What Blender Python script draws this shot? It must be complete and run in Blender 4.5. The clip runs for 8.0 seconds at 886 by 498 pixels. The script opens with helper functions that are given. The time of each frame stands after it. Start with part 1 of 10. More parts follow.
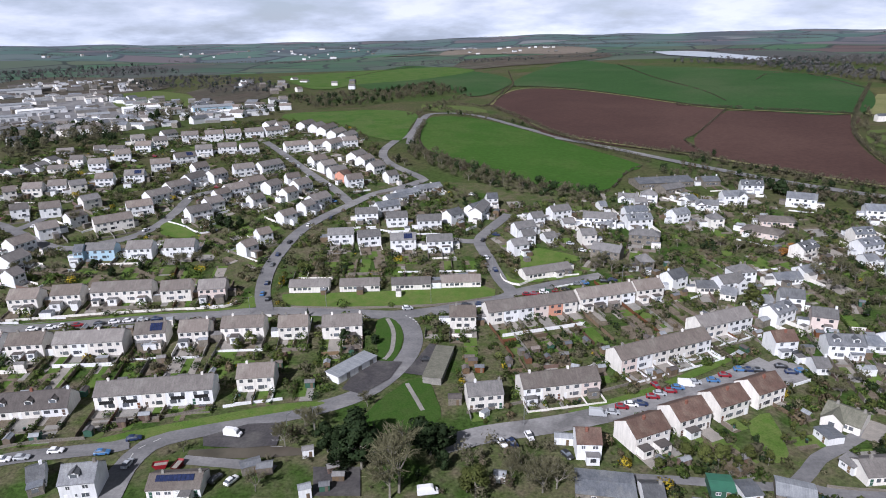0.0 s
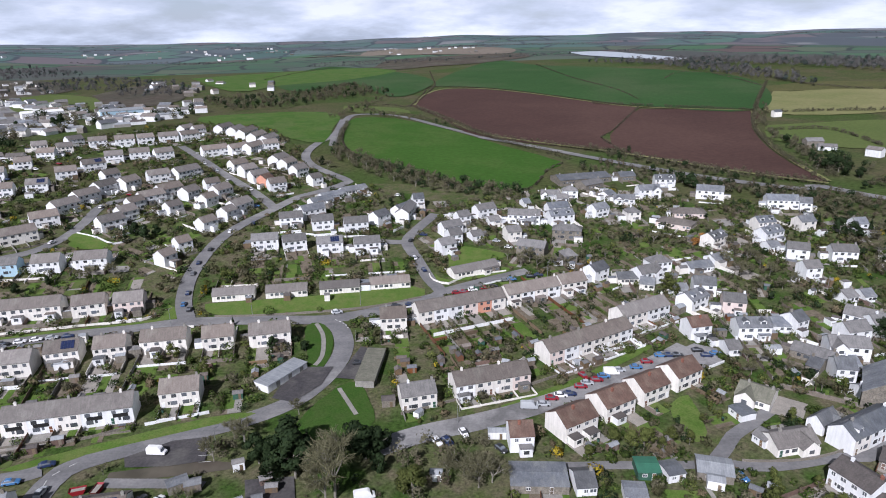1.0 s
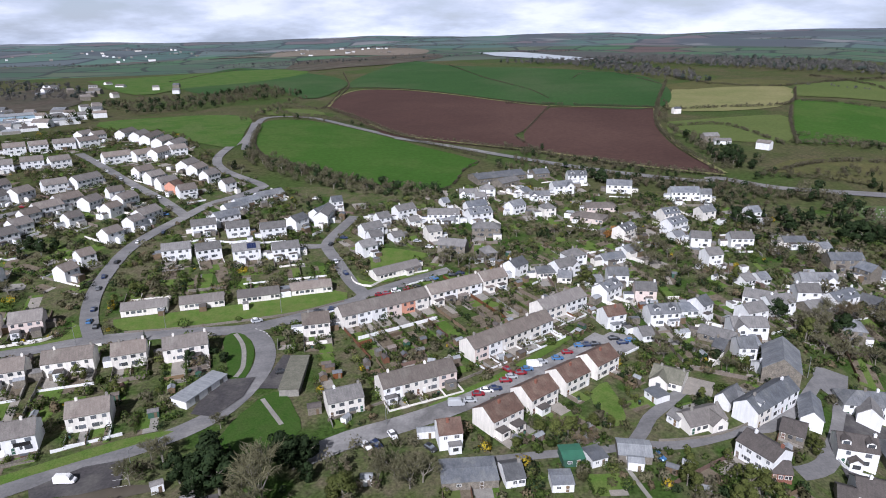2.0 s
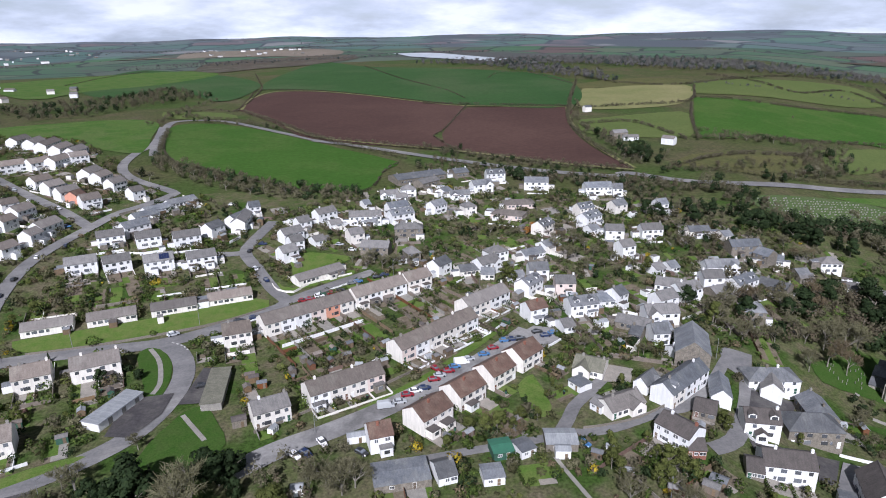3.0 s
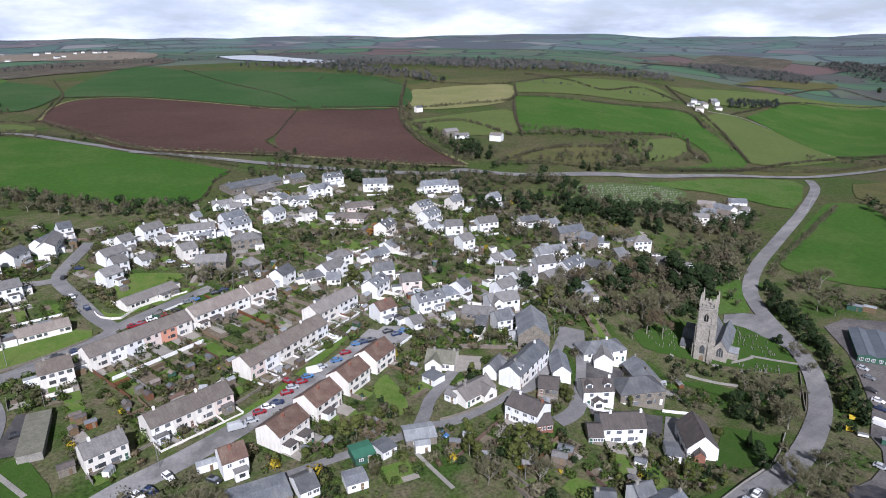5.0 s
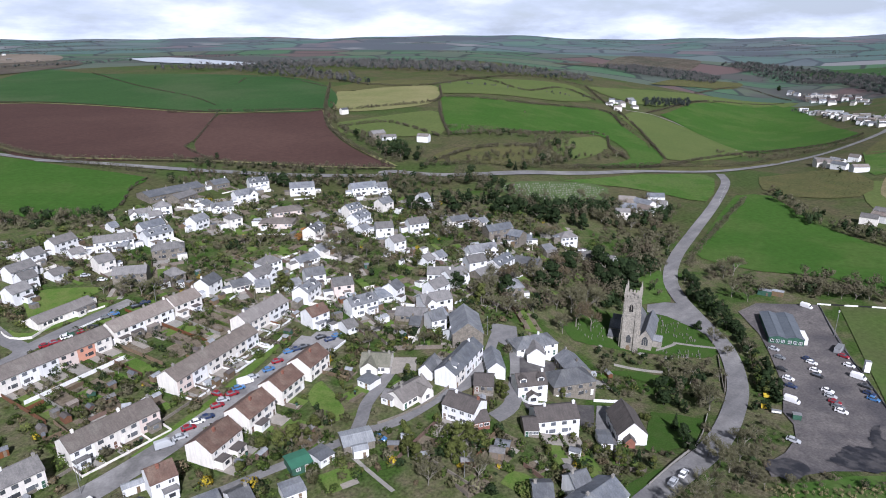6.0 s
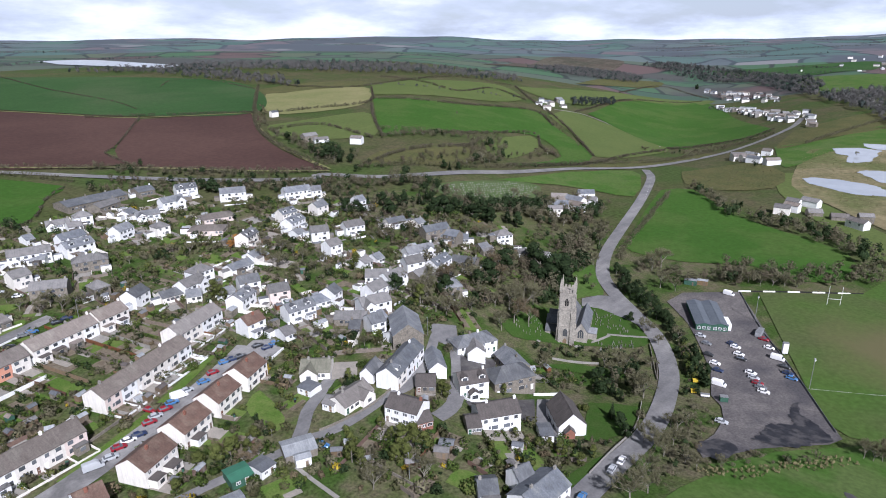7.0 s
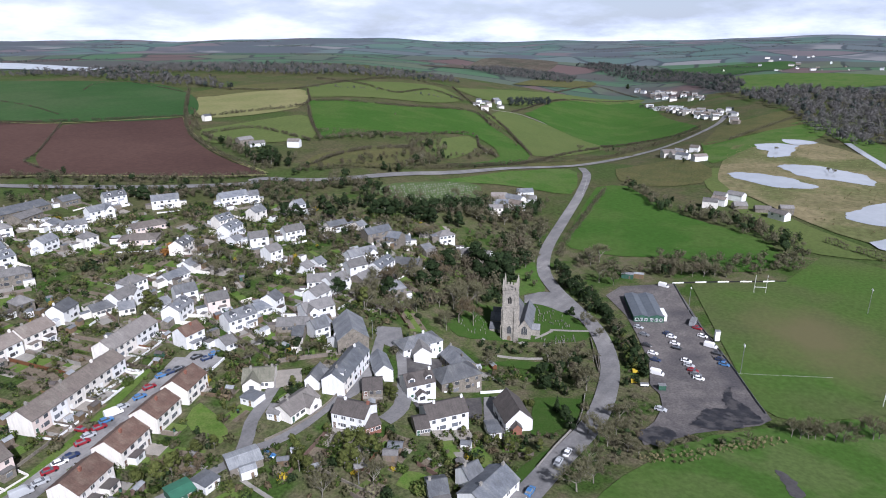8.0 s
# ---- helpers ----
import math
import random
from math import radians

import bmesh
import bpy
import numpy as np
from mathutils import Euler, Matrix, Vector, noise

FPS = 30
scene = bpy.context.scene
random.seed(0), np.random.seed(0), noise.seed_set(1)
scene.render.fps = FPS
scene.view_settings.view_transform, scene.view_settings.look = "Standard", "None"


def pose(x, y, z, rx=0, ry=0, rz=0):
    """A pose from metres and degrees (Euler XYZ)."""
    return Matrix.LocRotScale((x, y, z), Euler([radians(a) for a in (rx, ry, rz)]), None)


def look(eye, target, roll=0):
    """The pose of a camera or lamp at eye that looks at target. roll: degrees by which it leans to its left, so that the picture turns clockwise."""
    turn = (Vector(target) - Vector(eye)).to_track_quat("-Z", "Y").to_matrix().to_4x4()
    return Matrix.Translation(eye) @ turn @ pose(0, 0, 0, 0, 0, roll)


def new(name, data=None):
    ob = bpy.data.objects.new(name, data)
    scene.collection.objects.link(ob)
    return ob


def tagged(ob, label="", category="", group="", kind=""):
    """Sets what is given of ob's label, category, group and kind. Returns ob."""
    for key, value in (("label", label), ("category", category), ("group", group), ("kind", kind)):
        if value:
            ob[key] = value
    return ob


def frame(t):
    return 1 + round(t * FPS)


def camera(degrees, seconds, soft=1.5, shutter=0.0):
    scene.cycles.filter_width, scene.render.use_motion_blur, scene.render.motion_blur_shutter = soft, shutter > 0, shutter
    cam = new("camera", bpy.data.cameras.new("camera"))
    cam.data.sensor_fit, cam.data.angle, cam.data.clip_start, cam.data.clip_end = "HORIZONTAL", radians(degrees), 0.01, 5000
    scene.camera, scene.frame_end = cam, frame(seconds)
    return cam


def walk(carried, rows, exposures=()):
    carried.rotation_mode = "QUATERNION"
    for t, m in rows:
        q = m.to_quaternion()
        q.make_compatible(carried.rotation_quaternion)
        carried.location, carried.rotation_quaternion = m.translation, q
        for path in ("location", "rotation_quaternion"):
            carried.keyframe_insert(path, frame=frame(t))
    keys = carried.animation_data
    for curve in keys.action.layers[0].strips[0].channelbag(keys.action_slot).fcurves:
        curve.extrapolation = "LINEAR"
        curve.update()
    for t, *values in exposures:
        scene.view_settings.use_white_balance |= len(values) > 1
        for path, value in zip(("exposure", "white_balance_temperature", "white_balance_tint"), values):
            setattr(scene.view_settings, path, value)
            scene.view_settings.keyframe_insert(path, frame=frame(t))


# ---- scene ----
cam = camera(70.32, 8.0, soft=1.0)
PATH = [
    (0.0, pose(0, 0, 107.0, 71.24, 0.95, -0.32)),
    (0.5, pose(0, 0, 107.0, 71.21, 0.90, -3.80)),
    (1.0, pose(0, 0, 107.0, 71.18, 0.84, -7.20)),
    (1.5, pose(0, 0, 107.0, 71.16, 0.78, -11.07)),
    (3.0, pose(0, 0, 107.0, 71.12, 0.68, -22.08)),
    (3.5, pose(0, 0, 107.0, 71.12, 0.63, -26.22)),
    (4.0, pose(0, 0, 107.0, 71.14, 0.64, -29.81)),
    (4.5, pose(0, 0, 107.0, 71.13, 0.59, -33.46)),
    (6.0, pose(0, 0, 107.0, 71.20, 0.48, -43.53)),
    (6.5, pose(0, 0, 107.0, 71.22, 0.49, -46.75)),
    (7.0, pose(0, 0, 107.0, 71.24, 0.50, -49.56)),
    (7.5, pose(0, 0, 107.0, 71.28, 0.48, -52.53)),
    (8.0, pose(0, 0, 107.0, 71.31, 0.51, -55.07)),
]
walk(cam, PATH, exposures=((0.0, 0.20, 6000, 18), (4.0, 0.33, 5960, 18), (8.0, 0.43, 5930, 18)))

# ---- light: hazy spring sun behind the flight, broken cloud ----
SUN_AZ, SUN_EL = 212.0, 40.0
world = bpy.data.worlds.new("world")
scene.world = world
world.use_nodes = True
wn, wl = world.node_tree.nodes, world.node_tree.links
wn.clear()
w_out = wn.new("ShaderNodeOutputWorld")
sky = wn.new("ShaderNodeTexSky")
sky.sky_type = "NISHITA"
sky.sun_disc = False
sky.sun_elevation, sky.sun_rotation = radians(SUN_EL), radians(SUN_AZ)
clear = wn.new("ShaderNodeBackground")
clear.inputs["Strength"].default_value = 0.13
wl.new(sky.outputs["Color"], clear.inputs["Color"])
tc = wn.new("ShaderNodeTexCoord")
sep = wn.new("ShaderNodeSeparateXYZ")
wl.new(tc.outputs["Generated"], sep.inputs[0])
lift = wn.new("ShaderNodeMath")
lift.operation = "ADD"
lift.inputs[1].default_value = 0.30
wl.new(sep.outputs["Z"], lift.inputs[0])
plane = wn.new("ShaderNodeVectorMath")
plane.operation = "DIVIDE"
spread = wn.new("ShaderNodeCombineXYZ")
for k in (0, 1, 2):
    wl.new(lift.outputs[0], spread.inputs[k])
wl.new(tc.outputs["Generated"], plane.inputs[0])
wl.new(spread.outputs[0], plane.inputs[1])
puffs = wn.new("ShaderNodeTexNoise")
puffs.inputs["Scale"].default_value = 1.7
puffs.inputs["Detail"].default_value = 7
puffs.inputs["Roughness"].default_value = 0.58
flat = wn.new("ShaderNodeVectorMath")
flat.operation = "MULTIPLY"
flat.inputs[1].default_value = (1.0, 1.0, 2.4)
wl.new(plane.outputs[0], flat.inputs[0])
wl.new(flat.outputs[0], puffs.inputs["Vector"])
tone = wn.new("ShaderNodeValToRGB")
for pos, col in ((0.36, (0.38, 0.45, 0.57, 1)), (0.48, (0.57, 0.64, 0.75, 1)), (0.64, (0.84, 0.89, 0.96, 1))):
    e = tone.color_ramp.elements.new(pos)
    e.color = col
tone.color_ramp.elements.remove(tone.color_ramp.elements[0])
tone.color_ramp.elements.remove(tone.color_ramp.elements[-1])
wl.new(puffs.outputs["Fac"], tone.inputs["Fac"])
cloud = wn.new("ShaderNodeBackground")
wl.new(tone.outputs["Color"], cloud.inputs["Color"])
glow = wn.new("ShaderNodeMapRange")
glow.inputs["From Min"].default_value, glow.inputs["From Max"].default_value = 0.0, 0.45
glow.inputs["To Min"].default_value, glow.inputs["To Max"].default_value = 1.0, 0.15
wl.new(sep.outputs["Z"], glow.inputs["Value"])
wl.new(glow.outputs[0], cloud.inputs["Strength"])
cover = wn.new("ShaderNodeMapRange")
cover.inputs["From Min"].default_value, cover.inputs["From Max"].default_value = 0.36, 0.50
cover.inputs["To Min"].default_value, cover.inputs["To Max"].default_value = 0.75, 1.0
wl.new(puffs.outputs["Fac"], cover.inputs["Value"])
both = wn.new("ShaderNodeMixShader")
wl.new(cover.outputs[0], both.inputs[0])
wl.new(clear.outputs[0], both.inputs[1])
wl.new(cloud.outputs[0], both.inputs[2])
wl.new(both.outputs[0], w_out.inputs["Surface"])

sun = new("sun", bpy.data.lights.new("sun", "SUN"))
sun.data.energy, sun.data.angle, sun.data.color = 5.0, radians(1.2), (1.0, 0.985, 0.965)
sa, se = radians(SUN_AZ), radians(SUN_EL)
sun.matrix_world = look((100 * math.sin(sa) * math.cos(se), 100 * math.cos(sa) * math.cos(se), 300 + 100 * math.sin(se)), (0, 0, 300))

# ---- materials ----
def mat(name, colour, colour2=None, scale=1.0, rough=0.85, bump=0.0, fine=8.0, fine_mix=0.35, metal=0.0, vary=0.0, third=None, third_scale=0.1, detail=6.0, spec=0.3, streak=None):
    """Base colour mixed by a coarse and a fine noise in metres, with optional bump, run-off streaks, a third tint and per-object variation."""
    m = bpy.data.materials.new(name)
    m.use_nodes = True
    n, l = m.node_tree.nodes, m.node_tree.links
    b = n["Principled BSDF"]
    b.inputs["Roughness"].default_value, b.inputs["Metallic"].default_value = rough, metal
    b.inputs["Specular IOR Level"].default_value = spec
    co = n.new("ShaderNodeTexCoord")

    def tex(s, d=detail):
        t = n.new("ShaderNodeTexNoise")
        t.inputs["Scale"].default_value, t.inputs["Detail"].default_value, t.inputs["Roughness"].default_value = s, d, 0.6
        l.new(co.outputs["Object"], t.inputs["Vector"])
        return t

    def mix(fac, a, c, mode="MIX"):
        x = n.new("ShaderNodeMix")
        x.data_type, x.blend_type = "RGBA", mode
        for sock, v in ((x.inputs[0], fac), (x.inputs[6], a), (x.inputs[7], c)):
            if isinstance(v, (int, float)):
                sock.default_value = v
            elif isinstance(v, tuple):
                sock.default_value = (*v, 1)
            else:
                l.new(v, sock)
        return x.outputs[2]

    def span(t, lo, hi):
        r = n.new("ShaderNodeMapRange")
        r.inputs["From Min"].default_value, r.inputs["From Max"].default_value = lo, hi
        l.new(t.outputs["Fac"], r.inputs["Value"])
        return r.outputs[0]

    colour2 = colour2 or tuple(0.75 * c for c in colour)
    big, small = tex(scale), tex(fine, 3.0)
    out = mix(span(big, 0.36, 0.64), colour, colour2)
    if third:
        out = mix(span(tex(third_scale, 3.0), 0.48, 0.62), out, third)
    grain = mix(span(small, 0.3, 0.7), tuple([1 - fine_mix] * 3), (1.0, 1.0, 1.0))
    out = mix(1.0, out, grain, "MULTIPLY")
    if streak:
        run, t = n.new("ShaderNodeMapping"), tex(1.0, 4.0)
        run.inputs["Scale"].default_value = streak[:3]
        l.new(co.outputs["Object"], run.inputs["Vector"])
        l.new(run.outputs[0], t.inputs["Vector"])
        out = mix(1.0, out, mix(span(t, 0.35, 0.65), tuple([1 - streak[3]] * 3), (1.0, 1.0, 1.0)), "MULTIPLY")
    if vary:
        info, hsv = n.new("ShaderNodeObjectInfo"), n.new("ShaderNodeHueSaturation")
        r = n.new("ShaderNodeMapRange")
        r.inputs["To Min"].default_value, r.inputs["To Max"].default_value = 1 - vary, 1 + vary
        l.new(info.outputs["Random"], r.inputs["Value"])
        l.new(r.outputs[0], hsv.inputs["Value"])
        if vary > 0.2:
            seven, wrap, sat = n.new("ShaderNodeMath"), n.new("ShaderNodeMath"), n.new("ShaderNodeMapRange")
            seven.operation, wrap.operation, seven.inputs[1].default_value = "MULTIPLY", "FRACT", 7.3
            l.new(info.outputs["Random"], seven.inputs[0])
            l.new(seven.outputs[0], wrap.inputs[0])
            l.new(wrap.outputs[0], sat.inputs["Value"])
            sat.inputs["To Min"].default_value, sat.inputs["To Max"].default_value = 0.6, 1.4
            l.new(sat.outputs[0], hsv.inputs["Saturation"])
        l.new(out, hsv.inputs["Color"])
        out = hsv.outputs[0]
    l.new(out, b.inputs["Base Color"])
    if bump:
        bp = n.new("ShaderNodeBump")
        bp.inputs["Distance"].default_value = bump
        l.new(small.outputs["Fac"], bp.inputs["Height"])
        l.new(bp.outputs[0], b.inputs["Normal"])
    return m


def leaf_mat(name, a, b, vary=0.15):
    """Foliage whose clumps differ from one another."""
    m = bpy.data.materials.new(name)
    m.use_nodes = True
    n, l = m.node_tree.nodes, m.node_tree.links
    bs = n["Principled BSDF"]
    bs.inputs["Roughness"].default_value, bs.inputs["Specular IOR Level"].default_value = 0.8, 0.15
    geo, ramp_ = n.new("ShaderNodeNewGeometry"), n.new("ShaderNodeMix")
    ramp_.data_type = "RGBA"
    ramp_.inputs[6].default_value, ramp_.inputs[7].default_value = (*a, 1), (*b, 1)
    l.new(geo.outputs["Random Per Island"], ramp_.inputs[0])
    info, hsv, r = n.new("ShaderNodeObjectInfo"), n.new("ShaderNodeHueSaturation"), n.new("ShaderNodeMapRange")
    r.inputs["To Min"].default_value, r.inputs["To Max"].default_value = 1 - vary, 1 + vary
    l.new(info.outputs["Random"], r.inputs["Value"])
    l.new(r.outputs[0], hsv.inputs["Value"])
    l.new(ramp_.outputs[2], hsv.inputs["Color"])
    l.new(hsv.outputs[0], bs.inputs["Base Color"])
    thin, both_ = n.new("ShaderNodeBsdfTranslucent"), n.new("ShaderNodeMixShader")
    both_.inputs[0].default_value = 0.22
    l.new(hsv.outputs[0], thin.inputs["Color"])
    l.new(bs.outputs[0], both_.inputs[1])
    l.new(thin.outputs[0], both_.inputs[2])
    l.new(both_.outputs[0], n["Material Output"].inputs["Surface"])
    return m


M = {
    "ground": mat("rough_grass", (0.092, 0.122, 0.040), (0.160, 0.142, 0.092), 0.16, fine=1.1, third=(0.058, 0.105, 0.024), third_scale=0.05, bump=0.15, fine_mix=0.6, spec=0.04),
    "mid_ground": mat("rough_farmland", (0.076, 0.094, 0.034), (0.112, 0.102, 0.058), 0.03, fine=0.4, third=(0.066, 0.10, 0.03), third_scale=0.012, fine_mix=0.5, spec=0.04),
    "grass_bright": mat("pasture_grass", (0.042, 0.102, 0.018), (0.052, 0.114, 0.022), 0.012, fine=0.35, fine_mix=0.25, third=(0.066, 0.118, 0.028), third_scale=0.02, spec=0.04),
    "grass_deep": mat("crop_grass", (0.034, 0.080, 0.026), (0.044, 0.094, 0.032), 0.01, fine=0.25, fine_mix=0.25, third=(0.058, 0.096, 0.040), third_scale=0.006, spec=0.04),
    "grass_mid": mat("meadow_grass", (0.075, 0.135, 0.03), (0.095, 0.14, 0.045), 0.03, fine=0.6, fine_mix=0.3, third=(0.06, 0.125, 0.025), third_scale=0.05, spec=0.04),
    "grass_olive": mat("olive_pasture", (0.108, 0.138, 0.046), (0.092, 0.126, 0.040), 0.02, fine=0.4, fine_mix=0.25, spec=0.04),
    "grass_cem": mat("churchyard_grass", (0.075, 0.125, 0.04), (0.10, 0.13, 0.06), 0.15, fine=0.8, fine_mix=0.35, spec=0.04),
    "grass_pitch": mat("pitch_turf", (0.060, 0.124, 0.025), (0.078, 0.122, 0.033), 0.018, fine=0.5, fine_mix=0.3, third=(0.086, 0.108, 0.042), third_scale=0.012, spec=0.04),
    # One turf in two tones: lighter for sunlit ground, darker for painted cloud shade.
    "lawn": mat("lawn", (0.098, 0.172, 0.034), (0.142, 0.182, 0.055), 0.25, fine=2.0, fine_mix=0.35, spec=0.04, third=(0.085, 0.15, 0.03), third_scale=0.06),
    "dark_lawn": mat("cloud_shaded_lawn", (0.044, 0.100, 0.018), (0.060, 0.104, 0.026), 0.25, fine=2.0, fine_mix=0.35, spec=0.04),
    "tan": mat("fallow_ground", (0.21, 0.18, 0.15), (0.17, 0.15, 0.12), 0.01, fine=0.1, fine_mix=0.2, spec=0.04),
    "heath": mat("brown_heath", (0.105, 0.085, 0.07), (0.08, 0.08, 0.06), 0.012, fine=0.12, fine_mix=0.4, third=(0.12, 0.11, 0.085), third_scale=0.02, spec=0.04),
    "stubble": mat("stubble", (0.22, 0.21, 0.10), (0.17, 0.18, 0.075), 0.02, fine=0.3, fine_mix=0.2, spec=0.04),
    "scrub": mat("rough_pasture", (0.12, 0.115, 0.05), (0.09, 0.10, 0.04), 0.05, fine=0.5, fine_mix=0.4, spec=0.04),
    "marsh": mat("marsh_reeds", (0.25, 0.215, 0.125), (0.165, 0.155, 0.08), 0.03, fine=0.25, fine_mix=0.4, third=(0.13, 0.145, 0.06), third_scale=0.012, spec=0.04),
    "plough": mat("ploughed_soil", (0.080, 0.047, 0.040), (0.064, 0.038, 0.033), 0.012, fine=0.3, fine_mix=0.22, third=(0.092, 0.055, 0.046), third_scale=0.006, bump=0.1, spec=0.04),
    "soil": mat("garden_soil", (0.15, 0.122, 0.09), (0.215, 0.185, 0.14), 0.6, fine=3.0, fine_mix=0.4, spec=0.04),
    "gravel": mat("pale_gravel", (0.36, 0.33, 0.29), (0.28, 0.26, 0.23), 0.5, fine=5.0, fine_mix=0.35),
    "asphalt": mat("asphalt", (0.225, 0.222, 0.224), (0.18, 0.179, 0.182), 0.12, fine=1.2, fine_mix=0.25, third=(0.265, 0.26, 0.256), third_scale=0.05, streak=(0.05, 0.3, 0.3, 0.22)),
    "asphalt_dark": mat("worn_lot_asphalt", (0.122, 0.112, 0.112), (0.185, 0.170, 0.162), 0.16, rough=0.75, fine=1.1, fine_mix=0.45, third=(0.088, 0.083, 0.088), third_scale=0.035, detail=9.0),
    "tarmac": mat("dark_tarmac", (0.062, 0.058, 0.062), (0.085, 0.08, 0.08), 0.15, rough=0.7, fine=1.2, fine_mix=0.35, third=(0.11, 0.105, 0.10), third_scale=0.12),
    "wet_tarmac": mat("wet_tarmac", (0.012, 0.012, 0.017), (0.035, 0.034, 0.038), 0.2, rough=0.45, spec=0.25, fine=0.7, fine_mix=0.4, third=(0.075, 0.07, 0.07), third_scale=0.22),
    "asphalt_pale": mat("pale_asphalt", (0.30, 0.295, 0.29), (0.245, 0.241, 0.24), 0.12, fine=1.2, fine_mix=0.25, third=(0.16, 0.157, 0.156), third_scale=0.08),
    "concrete": mat("concrete", (0.33, 0.315, 0.285), (0.25, 0.24, 0.22), 0.5, fine=4.0),
    "white": mat("white_render", (0.82, 0.83, 0.835), (0.74, 0.75, 0.755), 0.5, fine=5.0, fine_mix=0.10, vary=0.06, streak=(1.3, 1.3, 0.16, 0.14)),
    "cream": mat("cream_render", (0.83, 0.80, 0.745), (0.76, 0.73, 0.68), 0.5, fine=5.0, fine_mix=0.12, vary=0.07, streak=(1.3, 1.3, 0.16, 0.16)),
    "pink": mat("pink_render", (0.70, 0.60, 0.55), (0.62, 0.53, 0.49), 0.5, fine=5.0, fine_mix=0.12, vary=0.05),
    "blue": mat("pale_blue_render", (0.42, 0.58, 0.68), (0.36, 0.52, 0.62), 0.5, fine=5.0, fine_mix=0.1),
    "orange": mat("salmon_render", (0.62, 0.30, 0.21), (0.54, 0.27, 0.19), 0.5, fine=5.0, fine_mix=0.1),
    "greenp": mat("green_board", (0.05, 0.13, 0.09), None, 0.6, fine=5.0),
    "stone": mat("grey_stone", (0.30, 0.27, 0.22), (0.21, 0.19, 0.165), 0.9, fine=2.6, fine_mix=0.45, bump=0.05, vary=0.1, streak=(0.8, 0.8, 0.8, 0.3)),
    "church_stone": mat("granite_ashlar", (0.42, 0.39, 0.34), (0.29, 0.27, 0.24), 0.35, fine=1.8, fine_mix=0.4, bump=0.04),
    "red_brick": mat("red_brick", (0.30, 0.13, 0.09), (0.24, 0.11, 0.08), 0.8, fine=6.0),
    "brown": mat("concrete_roof_tiles", (0.232, 0.206, 0.187), (0.18, 0.159, 0.145), 0.45, fine=3.0, fine_mix=0.3, vary=0.32, third=(0.24, 0.22, 0.198), third_scale=0.2, streak=(1.5, 0.25, 0.25, 0.2)),
    "dkbrown": mat("dark_brown_roof_tiles", (0.125, 0.11, 0.103), (0.095, 0.085, 0.08), 0.5, fine=3.0, fine_mix=0.3, vary=0.1, streak=(1.5, 0.3, 0.3, 0.2)),
    "greyb": mat("grey_roof_tiles", (0.235, 0.228, 0.222), (0.17, 0.167, 0.165), 0.5, fine=3.0, fine_mix=0.3, vary=0.28, streak=(1.5, 0.3, 0.3, 0.22)),
    "slate": mat("roof_slates", (0.20, 0.212, 0.23), (0.13, 0.14, 0.155), 0.5, rough=0.6, fine=3.0, fine_mix=0.3, vary=0.38, third=(0.23, 0.24, 0.245), third_scale=0.25, streak=(1.7, 0.4, 0.4, 0.24)),
    "rust": mat("rust_brown_roof_tiles", (0.17, 0.105, 0.082), (0.13, 0.085, 0.068), 0.5, fine=3.0, fine_mix=0.3, vary=0.1, third=(0.19, 0.135, 0.105), third_scale=0.3, streak=(1.5, 0.3, 0.3, 0.2)),
    "olive": mat("mossy_roof_tiles", (0.22, 0.215, 0.17), (0.17, 0.17, 0.13), 0.5, fine=3.0, vary=0.1, streak=(1.5, 0.3, 0.3, 0.2)),
    "greenr": mat("green_sheet_roof", (0.05, 0.17, 0.11), (0.045, 0.14, 0.095), 0.5, rough=0.5, fine=4.0, fine_mix=0.15),
    "metal_roof": mat("galvanised_sheet", (0.42, 0.44, 0.46), (0.33, 0.35, 0.37), 0.4, rough=0.5, metal=0.2, fine=3.0, fine_mix=0.2, streak=(3.0, 0.2, 0.2, 0.25)),
    "pvc": mat("white_pvc", (0.82, 0.82, 0.81), (0.76, 0.76, 0.75), 2.0, rough=0.4, fine=9.0, fine_mix=0.06),
    "glass": mat("window_glass", (0.085, 0.094, 0.108), (0.13, 0.14, 0.155), 1.5, rough=0.08, spec=0.9, fine=5.0, fine_mix=0.2, vary=0.6),
    "wood": mat("weathered_wood", (0.20, 0.15, 0.105), (0.15, 0.12, 0.09), 0.9, fine=6.0, vary=0.3),
    "wood_red": mat("red_stained_wood", (0.17, 0.088, 0.056), (0.135, 0.072, 0.048), 0.9, fine=6.0, vary=0.25),
    "dark": mat("black_rubber", (0.02, 0.02, 0.02), None, 3.0, rough=0.7),
    "steel": mat("grey_steel", (0.42, 0.43, 0.44), None, 3.0, rough=0.45, metal=0.5),
    "bark": mat("grey_bark", (0.27, 0.25, 0.21), (0.18, 0.166, 0.14), 1.5, fine=8.0, vary=0.2),
    "white_line": mat("road_paint", (0.66, 0.66, 0.64), (0.50, 0.50, 0.48), 0.8, fine=5.0),
    "yellow": mat("yellow_plastic", (0.75, 0.55, 0.05), None, 2.0),
    "water": mat("pond_water", (0.38, 0.41, 0.44), (0.33, 0.36, 0.39), 0.05, rough=0.12, spec=1.0, fine=0.3, fine_mix=0.05),
    "solar": mat("solar_cells", (0.02, 0.03, 0.075), (0.03, 0.04, 0.10), 1.0, rough=0.15, spec=0.7, fine=4.0),
    "twig": leaf_mat("bare_twigs", (0.098, 0.096, 0.053), (0.180, 0.170, 0.102)),
    "twig_red": leaf_mat("budding_twigs", (0.111, 0.088, 0.055), (0.182, 0.146, 0.088)),
